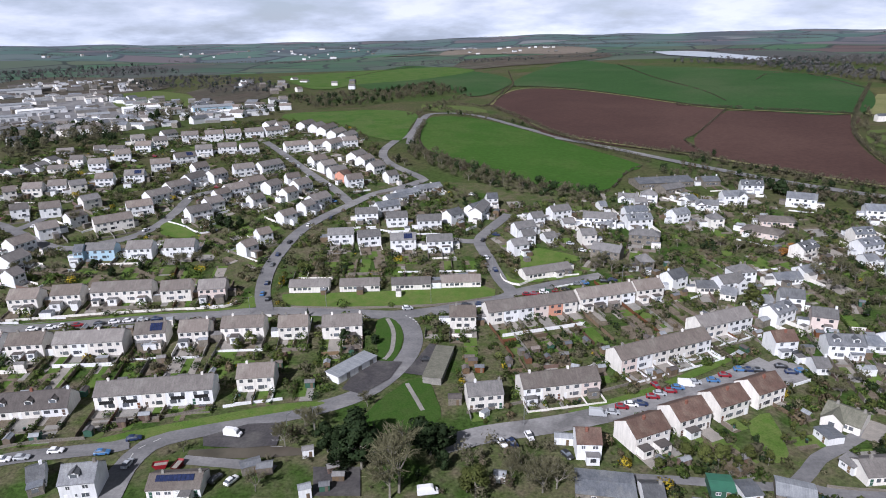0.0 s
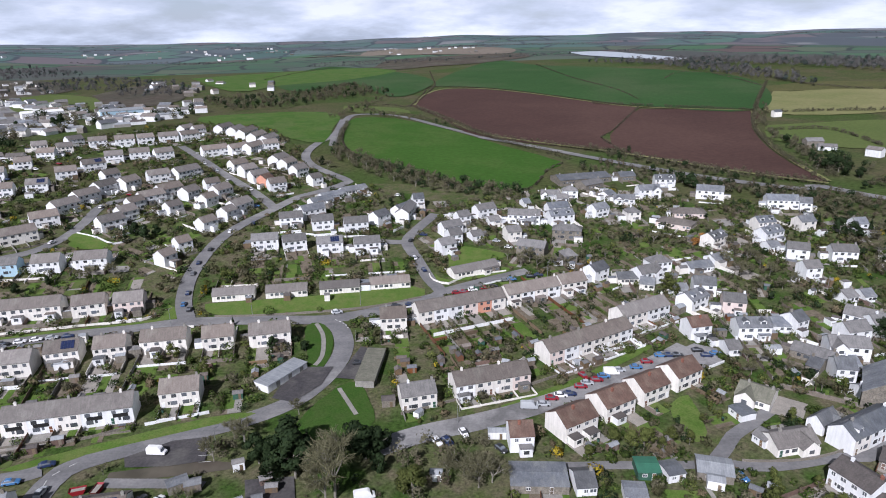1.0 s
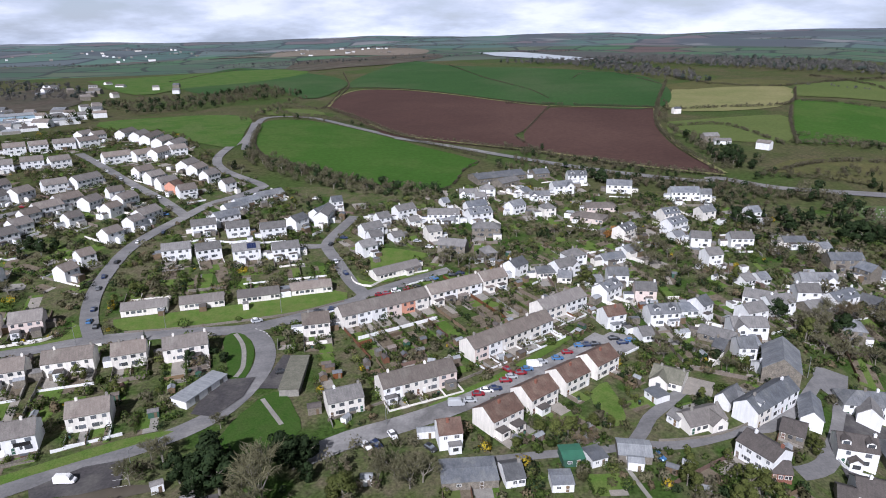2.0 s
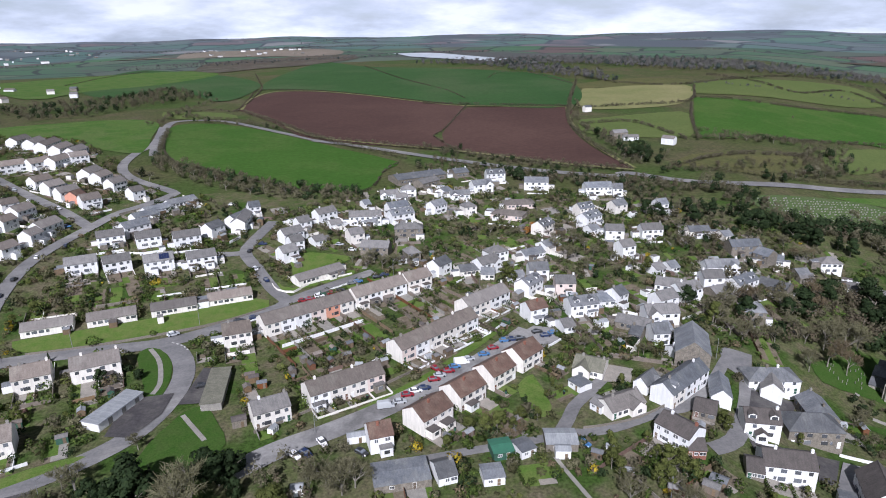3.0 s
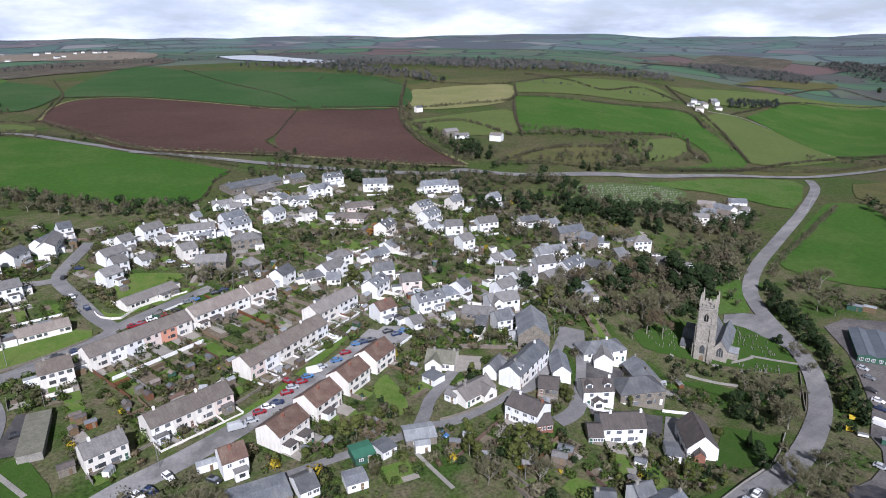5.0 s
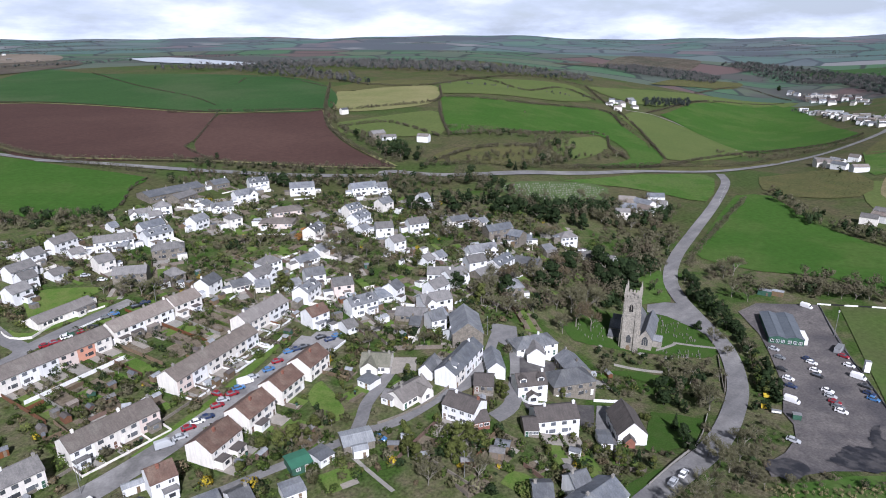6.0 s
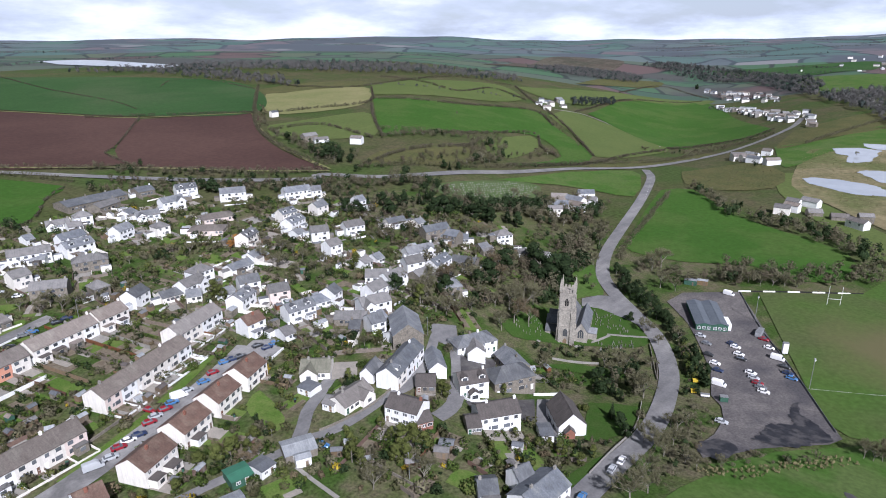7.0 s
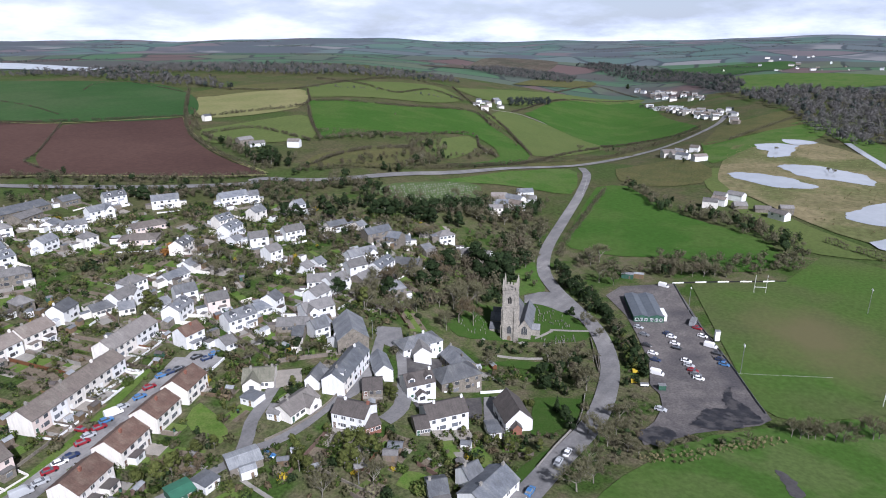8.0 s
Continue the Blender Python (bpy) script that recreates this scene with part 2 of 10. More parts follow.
    "wood_twig": leaf_mat("woodland_twigs", (0.083, 0.079, 0.049), (0.137, 0.127, 0.081)),
    "wood_bud": leaf_mat("woodland_buds", (0.081, 0.068, 0.047), (0.130, 0.111, 0.073)),
    # Far foliage paled towards blue-grey: aerial haze painted into the leaf colour.
    "far_twig": leaf_mat("hazy_distant_twigs", (0.100, 0.098, 0.096), (0.132, 0.128, 0.124)),
    "far_green": leaf_mat("hazy_distant_evergreen", (0.046, 0.060, 0.056), (0.064, 0.078, 0.070)),
    "evergreen": leaf_mat("evergreen_leaves", (0.016, 0.030, 0.012), (0.032, 0.052, 0.019)),
    "leaf": leaf_mat("shrub_leaves", (0.024, 0.046, 0.011), (0.090, 0.125, 0.028), 0.35),
    "leaf_olive": leaf_mat("budding_leaves", (0.066, 0.086, 0.022), (0.125, 0.138, 0.042), 0.2),
    "gorse": leaf_mat("yellow_blossom", (0.26, 0.20, 0.02), (0.42, 0.32, 0.03), 0.1),
    "rust_leaf": leaf_mat("copper_leaves", (0.30, 0.14, 0.04), (0.40, 0.20, 0.06), 0.1),
    "reed": leaf_mat("reeds", (0.17, 0.15, 0.08), (0.27, 0.235, 0.13), 0.1),
    "hedge": leaf_mat("hedge_leaves", (0.055, 0.060, 0.026), (0.095, 0.090, 0.045), 0.2),
    "field_hedge": leaf_mat("bare_field_hedge", (0.073, 0.066, 0.046), (0.116, 0.101, 0.073), 0.15),
}


def quilt_mat(name, crops, first, last, hedgerow, woods, size):
    """Far farmland: irregular fields some two hundred metres wide, each with its own crop, parted by dark hedges. The
    colours passed in carry painted distance haze.
    """
    m = bpy.data.materials.new(name)
    m.use_nodes = True
    n, l = m.node_tree.nodes, m.node_tree.links
    b = n["Principled BSDF"]
    b.inputs["Roughness"].default_value, b.inputs["Specular IOR Level"].default_value = 0.9, 0.2
    co, warp = n.new("ShaderNodeTexCoord"), n.new("ShaderNodeTexNoise")
    warp.inputs["Scale"].default_value = 0.003
    l.new(co.outputs["Object"], warp.inputs["Vector"])
    push, add = n.new("ShaderNodeVectorMath"), n.new("ShaderNodeVectorMath")
    push.operation, add.operation = "SCALE", "ADD"
    push.inputs["Scale"].default_value = 160
    l.new(warp.outputs["Color"], push.inputs[0])
    l.new(co.outputs["Object"], add.inputs[0])
    l.new(push.outputs[0], add.inputs[1])
    cells = []
    for feature in ("F1", "DISTANCE_TO_EDGE"):
        v = n.new("ShaderNodeTexVoronoi")
        v.feature, v.voronoi_dimensions = feature, "2D"
        v.inputs["Scale"].default_value = size
        l.new(add.outputs[0], v.inputs["Vector"])
        cells.append(v)
    split, crop = n.new("ShaderNodeSeparateColor"), n.new("ShaderNodeValToRGB")
    l.new(cells[0].outputs["Color"], split.inputs[0])
    crop.color_ramp.interpolation = "CONSTANT"
    for pos, col in zip((0.14, 0.30, 0.44, 0.58, 0.66, 0.80, 0.86), crops):
        e = crop.color_ramp.elements.new(pos)
        e.color = (*col, 1)
    crop.color_ramp.elements[0].color = (*first, 1)
    crop.color_ramp.elements[-1].color = (*last, 1)
    l.new(split.outputs[0], crop.inputs["Fac"])
    edge, big = n.new("ShaderNodeMapRange"), n.new("ShaderNodeTexNoise")
    edge.inputs["From Min"].default_value, edge.inputs["From Max"].default_value = 0.03, 0.06
    l.new(cells[1].outputs["Distance"], edge.inputs["Value"])
    big.inputs["Scale"].default_value, big.inputs["Detail"].default_value = 0.0022, 5
    l.new(co.outputs["Object"], big.inputs["Vector"])
    rough_land = n.new("ShaderNodeMapRange")
    rough_land.inputs["From Min"].default_value, rough_land.inputs["From Max"].default_value = 0.54, 0.60
    l.new(big.outputs["Fac"], rough_land.inputs["Value"])
    hedged, wooded = n.new("ShaderNodeMix"), n.new("ShaderNodeMix")
    hedged.data_type = wooded.data_type = "RGBA"
    hedged.inputs[6].default_value = (*hedgerow, 1)
    l.new(edge.outputs[0], hedged.inputs[0])
    l.new(crop.outputs[0], hedged.inputs[7])
    wooded.inputs[7].default_value = (*woods, 1)
    l.new(rough_land.outputs[0], wooded.inputs[0])
    l.new(hedged.outputs[2], wooded.inputs[6])
    l.new(wooded.outputs[2], b.inputs["Base Color"])
    return m


# Distance haze is painted in as blue-grey; the moor adds pale sunlit patches.
M["far_ground"] = quilt_mat("hazy_far_farmland", ((0.074, 0.126, 0.116), (0.101, 0.134, 0.134), (0.067, 0.118, 0.108), (0.126, 0.111, 0.122), (0.081, 0.139, 0.116), (0.176, 0.181, 0.189), (0.094, 0.116, 0.128)),
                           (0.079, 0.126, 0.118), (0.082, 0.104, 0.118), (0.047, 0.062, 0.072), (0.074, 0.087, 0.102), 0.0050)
M["near_far_ground"] = quilt_mat("hazy_hill_farmland", ((0.054, 0.104, 0.064), (0.077, 0.102, 0.076), (0.057, 0.116, 0.064), (0.104, 0.074, 0.072), (0.049, 0.089, 0.062), (0.087, 0.111, 0.076), (0.071, 0.091, 0.076)),
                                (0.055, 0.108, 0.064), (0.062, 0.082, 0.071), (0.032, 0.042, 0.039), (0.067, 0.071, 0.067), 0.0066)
M["moor"] = quilt_mat("hazy_high_moor", ((0.097, 0.118, 0.139), (0.118, 0.134, 0.155), (0.101, 0.126, 0.139), (0.143, 0.151, 0.168), (0.092, 0.113, 0.134), (0.210, 0.218, 0.235), (0.118, 0.130, 0.151)),
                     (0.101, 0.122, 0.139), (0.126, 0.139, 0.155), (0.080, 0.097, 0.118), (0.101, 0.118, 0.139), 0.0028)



def wear(m, x, y, rx, ry, turn, colour):
    """Bare worn ground in the middle of a pitch, ragged at its rim."""
    n, l = m.node_tree.nodes, m.node_tree.links
    b = n["Principled BSDF"]
    under = b.inputs["Base Color"].links[0].from_socket
    co, place_, far_, tx, mix_ = (n.new("ShaderNode" + k) for k in ("TexCoord", "Mapping", "VectorMath", "TexNoise", "Mix"))
    place_.vector_type = "TEXTURE"
    place_.inputs["Location"].default_value, place_.inputs["Scale"].default_value = (x, y, 0), (rx, ry, 1e6)
    place_.inputs["Rotation"].default_value = (0, 0, turn)
    far_.operation = "LENGTH"
    l.new(co.outputs["Object"], place_.inputs["Vector"])
    l.new(place_.outputs[0], far_.inputs[0])
    tx.inputs["Scale"].default_value, tx.inputs["Detail"].default_value = 0.06, 7
    l.new(co.outputs["Object"], tx.inputs["Vector"])
    add, rng_ = n.new("ShaderNodeMath"), n.new("ShaderNodeMapRange")
    l.new(far_.outputs["Value"], add.inputs[0])
    l.new(tx.outputs["Fac"], add.inputs[1])
    rng_.inputs["From Min"].default_value, rng_.inputs["From Max"].default_value = 0.75, 1.65
    rng_.inputs["To Min"].default_value, rng_.inputs["To Max"].default_value = 0.9, 0.0
    l.new(add.outputs[0], rng_.inputs["Value"])
    mix_.data_type = "RGBA"
    mix_.inputs[7].default_value = (*colour, 1)
    l.new(rng_.outputs[0], mix_.inputs[0])
    l.new(under, mix_.inputs[6])
    l.new(mix_.outputs[2], b.inputs["Base Color"])


wear(M["grass_pitch"], 288.1, 9.7, 42, 26, math.radians(-147), (0.116, 0.106, 0.055))


# ---- mesh helpers ----
def mesh_of(name, verts, faces, materials, idx=None):
    me = bpy.data.meshes.new(name)
    me.from_pydata(verts, [], faces)
    for m in materials:
        me.materials.append(m)
    if idx is not None:
        me.polygons.foreach_set("material_index", idx)
    me.update()
    return me


def tris(name, pts, material, idx=None):
    """A mesh of loose triangles from an (n, 3, 3) array; with six columns the last three are the normals of its clump."""
    n, pts = len(pts), np.asarray(pts, dtype=np.float32)
    me = bpy.data.meshes.new(name)
    me.vertices.add(3 * n)
    me.vertices.foreach_set("co", pts[:, :, :3].ravel())
    me.loops.add(3 * n)
    me.loops.foreach_set("vertex_index", np.arange(3 * n, dtype=np.int32))
    me.polygons.add(n)
    me.polygons.foreach_set("loop_start", np.arange(0, 3 * n, 3, dtype=np.int32))
    for m in material if isinstance(material, list) else [material]:
        me.materials.append(m)
    if idx is not None:
        me.polygons.foreach_set("material_index", idx)
    if pts.shape[2] == 6:
        me.attributes.new("custom_normal", "FLOAT_VECTOR", "POINT").data.foreach_set("vector", pts[:, :, 3:].ravel())
    me.update(calc_edges=True)
    return me


def child(name, me, parent, at=None, label=""):
    ob = new(name, me)
    ob.parent = parent
    if at is not None:
        ob.matrix_basis = at
    return tagged(ob, label)


def part(name, bm, material, parent, label="", at=None):
    me = bpy.data.meshes.new(name)
    bm.to_mesh(me)
    bm.free()
    for m in material if isinstance(material, (list, tuple)) else [material]:
        me.materials.append(m)
    return child(name, me, parent, at, label)


def root(name, m, label, category, group=""):
    ob = new(name)
    ob.empty_display_size = 0.5
    ob.matrix_basis = m
    return tagged(ob, label, category, group)


def box(bm, x0, x1, y0, y1, z0, z1, index=0):
    v = [bm.verts.new(p) for p in ((x0, y0, z0), (x1, y0, z0), (x1, y1, z0), (x0, y1, z0), (x0, y0, z1), (x1, y0, z1), (x1, y1, z1), (x0, y1, z1))]
    for f in ((0, 3, 2, 1), (4, 5, 6, 7), (0, 1, 5, 4), (1, 2, 6, 5), (2, 3, 7, 6), (3, 0, 4, 7)):
        bm.faces.new([v[k] for k in f]).material_index = index
    return v


def curve(pts, step=4.0):
    """A smooth line through plan points."""
    p = [np.array(q, float) for q in pts]
    p = [2 * p[0] - p[1]] + p + [2 * p[-1] - p[-2]]
    out = []
    for a, b, c, d in zip(p, p[1:], p[2:], p[3:]):
        n = max(2, int(np.linalg.norm(c - b) / step))
        for k in range(n):
            t = k / n
            out.append(0.5 * (2 * b + (c - a) * t + (2 * a - 5 * b + 4 * c - d) * t * t + (3 * b - a - 3 * c + d) * t ** 3))
    return out + [p[-2]]


def inside(poly, x, y):
    hit_ = False
    for (x0, y0), (x1, y1) in zip(poly, poly[1:] + poly[:1]):
        if (y0 > y) != (y1 > y) and x < (x1 - x0) * (y - y0) / (y1 - y0) + x0:
            hit_ = not hit_
    return hit_


# ---- the land: one sheet to the horizon ----
EYE_Z = 107.0


def ease(a, b, v):
    """0 before a, 1 past b, smooth between."""
    k = min(1.0, max(0.0, (v - a) / (b - a)))
    return k * k * (3 - 2 * k)


def ramp(a, b, v):
    """A slope of 1 between a and b with rounded ends; level elsewhere."""
    s = 0.12 * (b - a)
    soft = lambda u: s * math.log1p(math.exp(u / s)) if u < 30 * s else u
    return soft(v - a) - soft(v - b)


def ground_z(x, y):
    """Height of the ground: estate slope, valley floor, farmland hills and the far ridge."""
    r = math.hypot(x, y)
    az = math.degrees(math.atan2(x, y))
    if az < -130:
        az += 360
    west = 1 - ease(-12, 24, az)
    east = ease(44, 64, az)
    mid = (1 - west) * (1 - east)
    z = (0.10 * west + 0.055 * mid) * ramp(225, 500, r)
    z -= 17.0 * east * ease(90, 240, r)
    z -= 40.0 * math.exp(-((az - 71) / 7.0) ** 2) * ease(500, 1100, r) * (1 - ease(1500, 3000, r))
    z += (0.052 * mid + 0.030 * east + 0.012 * west) * ramp(480, 1250, r)
    z += (0.004 * (west + mid) + 0.006 * east) * ramp(1250, 2600, r)
    z += (33 * ease(1900, 4300, r) * (0.75 + 0.25 * ease(-35, 60, az))) * (1 + 0.25 * math.sin(az * 0.23) * math.sin(az * 0.09 + 1) + 0.08 * math.sin(az * 0.9))
    z += 22 * ease(1500, 3400, r) * math.exp(-((az - 82) / 14.0) ** 2)
    roll = ease(1300, 2200, r)
    z += roll * (7.0 * math.sin(x * 0.0045 + 1) * math.sin(y * 0.0038) + 6.0 * math.sin(r * 0.0078 + 1.3 * math.sin(az * 0.11) + 0.5) + 3.0 * math.sin(r * 0.017 + az * 0.21))
    z += ease(5200, 9000, r) * (46 + 7 * math.sin(az * 0.19 + 0.6) + 4 * math.sin(az * 0.53) + 2 * math.sin(az * 1.3) + 34 * math.exp(-((az - 27) / 4.0) ** 2) + 10 * math.exp(-((az - 44) / 3.0) ** 2) + 44 * ease(58, 84, az))
    return z


def build_ground():
    azs = [-180 + 3 * k for k in range(43)] + [-50 + 0.75 * k for k in range(200)] + [101 + 3 * k for k in range(26)]
    azs = sorted(set(a for a in azs if -180 <= a < 180))
    rs, r = [0.0], 20.0
    while r < 9300:
        rs.append(r)
        r += max(6.0, 0.022 * r)
    verts, faces, idx = [(0, 0, 0)], [], []
    n = len(azs)
    for r in rs[1:]:
        for a in azs:
            x, y = r * math.sin(radians(a)), r * math.cos(radians(a))
            verts.append((x, y, ground_z(x, y)))
    for k in range(n):
        faces.append((0, 1 + (k + 1) % n, 1 + k))
        idx.append(0)
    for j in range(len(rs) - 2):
        # outer rings take the bluer, haze-painted ground colours
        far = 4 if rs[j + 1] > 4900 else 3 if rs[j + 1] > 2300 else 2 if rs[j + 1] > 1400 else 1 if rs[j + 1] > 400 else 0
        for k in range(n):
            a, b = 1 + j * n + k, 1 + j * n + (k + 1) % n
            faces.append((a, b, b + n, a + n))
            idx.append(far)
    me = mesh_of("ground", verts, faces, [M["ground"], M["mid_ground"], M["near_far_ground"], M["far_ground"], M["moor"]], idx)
    me.polygons.foreach_set("use_smooth", [True] * len(faces))
    return tagged(new("ground", me), "rough grass and farmland rolling to the horizon", "ground", kind="structure")


build_ground()


def drape(poly, cell, lift):
    """A plan outline cut into cells and laid over the land."""
    bm = bmesh.new()
    bm.faces.new([bm.verts.new((x, y, 0)) for x, y in poly])
    xs, ys = [p[0] for p in poly], [p[1] for p in poly]
    for axis, lo, hi in ((0, min(xs), max(xs)), (1, min(ys), max(ys))):
        v = lo + cell
        while v < hi:
            co, no = (Vector((v, 0, 0)), Vector((1, 0, 0))) if axis == 0 else (Vector((0, v, 0)), Vector((0, 1, 0)))
            bmesh.ops.bisect_plane(bm, geom=bm.verts[:] + bm.edges[:] + bm.faces[:], plane_co=co, plane_no=no)
            v += cell
    bmesh.ops.triangulate(bm, faces=bm.faces[:])
    for v in bm.verts:
        v.co.z = ground_z(v.co.x, v.co.y) + lift
    for f in bm.faces:
        f.smooth = True
        if f.normal.z < 0:
            f.normal_flip()
    bm.normal_update()
    if sum(f.normal.z for f in bm.faces) < 0:
        bmesh.ops.reverse_faces(bm, faces=bm.faces[:])
    return bm


def sheet(name, bm, material, label, category):
    me = bpy.data.meshes.new(name)
    bm.to_mesh(me)
    bm.free()
    me.materials.append(material)
    return tagged(new(name, me), label, category, kind="structure")


LAWNS = []


def field(kind, label, poly):
    pts = [tuple(p) for p in curve(poly + poly[:1], 25.0)][:-1]
    r = sum(math.hypot(*p) for p in poly) / len(poly)
    if kind in ("lawn", "dark_lawn"):
        LAWNS.append(pts)
    sheet("field", drape(pts, max(12.0, r * 0.035), 0.12 + 0.0006 * r), M[kind], label, "field")


ROAD_LINES = []


def strip(pts, w, lift, across=3):
    bm = bmesh.new()
    rows = []
    for k, p in enumerate(pts):
        q = pts[min(k + 1, len(pts) - 1)] - pts[max(k - 1, 0)]
        q = q / (np.linalg.norm(q) + 1e-9)
        nrm = np.array((-q[1], q[0]))
        row = []
        for j in range(across + 1):
            s = p + nrm * w * (j / across - 0.5)
            row.append(bm.verts.new((s[0], s[1], ground_z(s[0], s[1]) + lift)))
        rows.append(row)
    for a, b in zip(rows, rows[1:]):
        for j in range(across):
            bm.faces.new((a[j + 1], a[j], b[j], b[j + 1]))
    return bm


ROAD_LIFT = [0.20]


def road(kind, w, pts):
    line = curve(pts, 4.0)
    ROAD_LINES.append((line, w))
    r = max(math.hypot(*p) for p in pts)
    ROAD_LIFT[0] += 0.004
    material = M["concrete"] if kind in ("path", "farm_track") else M["asphalt_pale" if kind == "close_road" else "asphalt"]
    sheet("road" if kind not in ("path",) else "path", strip(line, w, ROAD_LIFT[0] + 0.0005 * max(0, r - 300)), material,
          {"path": "narrow pale footpath across the grass", "farm_track": "pale gravel farm track between fields"}.get(kind, "worn grey asphalt road"), "road" if kind != "path" else "path")


def lot(kind, poly):
    ROAD_LIFT[0] += 0.004
    ROAD_LOTS.append(poly)
    sheet("pavement", drape(poly, 8.0, ROAD_LIFT[0] + 0.03), M[{"car_park": "asphalt_dark", "garage_yard": "tarmac", "van_yard": "tarmac", "earth_yard": "gravel", "close_parking": "asphalt_pale"}.get(kind, "asphalt")], "patched asphalt yard for parking", "parking area")


ROAD_LOTS = []
field('dark_lawn', 'short green churchyard grass', [(200.4, 139.4), (223.5, 139.7), (252.4, 127.2), (257.6, 122.2), (253.6, 107.1), (246.2, 96.4), (237.3, 89.5), (229.2, 92.2), (219.8, 106.1), (211.6, 115.3), (204.8, 122.4), (195.2, 130.2)])
field('grass_mid', 'grass bank above the church', [(293.8, 159.6), (307.3, 152.3), (282.4, 135.2), (272.4, 128.0), (264.8, 133.7), (257.2, 139.3)])
field('grass_mid', 'green grass strip below the pitch', [(161.2, 40.1), (170.4, 34.4), (184.6, 27.8), (198.7, 17.0), (213.1, 5.6), (235.6, -17.1), (248.7, -45.0), (235.2, -44.0), (200.8, -0.2), (184.0, 16.4), (161.5, 32.1)])
field('heath', 'strip of bare brown soil', [(-70.4, 145.7), (-45.2, 147.1), (-37.4, 143.0), (-59.2, 141.9), (-69.3, 142.8)])
field('grass_olive', 'rough olive meadow beside the marsh', [(619, 135), (627, 114), (553, 99), (524, 76), (467, 31), (436, -5), (418, -13), (409, 19), (423, 36), (485, 80), (544, 114)])
field('scrub', 'olive water meadow', [(909, 186), (1091, 109), (962, 80), (842, 133), (768, 170)])
field('grass_mid', 'wet green meadow below the wood', [(913, 75), (797, 31), (689, -6), (705, -36), (800, -3), (923, 52)])
field('scrub', 'tawny roadside bank', [(552, 284), (624, 258), (750, 239), (703, 224), (594, 239), (537, 273)])
field('grass_olive', 'pale rough grass', [(-21, 749), (37, 722), (50, 675), (9, 679), (-20, 704)])
field('scrub', 'brown ploughed strip', [(511, 767), (598, 786), (669, 731), (634, 692), (564, 715), (491, 724)])
field('lawn', 'mown grass verge beside the road', [(-99.8, 150.2), (-90.7, 154.4), (-68.9, 161.8), (-50.0, 167.6), (-38.1, 168.5), (-39.4, 166.1), (-60.0, 160.2), (-79.3, 154.2), (-88.3, 149.2)])
field('lawn', 'mown grass verge beside the road', [(-174.3, 213.6), (-149.2, 221.0), (-120.0, 228.5), (-83.8, 234.4), (-82.8, 247.1), (-76.5, 234.4), (-109.0, 228.7), (-139.1, 222.3), (-167.3, 215.7)])
field('lawn', 'mown lawn before the bungalows', [(-68.2, 246.1), (-54.1, 247.1), (-20.6, 249.0), (16.0, 254.0), (21.5, 244.0), (3.3, 237.0), (-19.7, 234.9), (-51.8, 234.3), (-65.2, 237.9)])
field('lawn', 'small mown green in the close', [(-150, 321), (-148, 328), (-135.5, 319.2), (-125.7, 308.2), (-136.5, 306.2), (-145.5, 310.9)])
field('dark_lawn', 'oval mown green by the bend', [(-26.8, 222.0), (-23.5, 225.2), (-19.0, 222.8), (-15.4, 212.8), (-15.9, 200.3), (-18.8, 190.7), (-22.5, 192.7), (-23.9, 200.5)])
field('dark_lawn', 'mown grass corner with a path', [(-25.8, 156.6), (-21.0, 168.1), (-15.9, 174.9), (-11.8, 180.1), (-5.9, 180.7), (-2.9, 169.7), (-1.5, 159.3), (-8.0, 152.6), (-17.6, 152.0)])
field('lawn', 'mown verge along the close', [(36.2, 161.1), (52.8, 168.2), (66.9, 174.6), (84.2, 184.6), (96.7, 191.3), (96.2, 188.0), (76.0, 176.2), (55.7, 166.0), (38.9, 158.7)])
field('lawn', 'sloping back lawn', [(87.0, 154.4), (94.6, 158.3), (90.7, 139.9), (85.3, 136.0), (84.6, 148.2)])
field('dark_lawn', 'walled green lawn', [(206.0, 86.9), (201.4, 84.8), (191.9, 104.2), (188.1, 109.7), (196.4, 106.7), (204.6, 95.9)])
field('dark_lawn', 'large garden lawn beside the chapel', [(174.5, 84.4), (183.4, 70.3), (166.9, 65.4), (155.0, 67.8), (149.0, 72.5)])
field('dark_lawn', 'roadside garden lawn', [(123.2, 66.0), (135.0, 65.4), (147.0, 63.2), (134.1, 61.4), (123.2, 61.8)])
field('lawn', 'back garden lawn', [(100.2, 85.8), (106.6, 87.1), (108.7, 81.4), (102.3, 78.4)])
field('lawn', 'grass bank behind the bungalows', [(38.1, 295.7), (48.6, 295.2), (65.1, 284.6), (65.4, 280.7), (38.1, 268.4), (35.4, 266.5)])
field('lawn', 'mown strip before the long bungalow', [(28.2, 266.4), (33.8, 257.9), (60.9, 268.5), (60.4, 262.0), (33.3, 255.2), (28.2, 259.2)])
field('tan', 'pale fallow field on the far slope', [(-26, 2075), (67, 2420), (308, 2420), (490, 2304), (478, 2016), (284, 1910), (106, 1967)])
field('tan', 'pale fallow strip', [(-247, 2256), (-85, 2258), (43, 2122), (-26, 1976), (-150, 1996)])
field('heath', 'pinkish brown fallow field on the hill', [(24, 1387), (76, 1660), (218, 1739), (412, 1742), (398, 1522), (251, 1352), (144, 1324), (65, 1281)])
field('grass_olive', 'yellowish rough field by the town', [(-474, 929), (-442, 976), (-359, 914), (-313, 822), (-296, 749), (-376, 757)])
field('heath', 'brown scrub beside the town', [(-369, 940), (-357, 1083), (-278, 1070), (-229, 845), (-283, 788)])
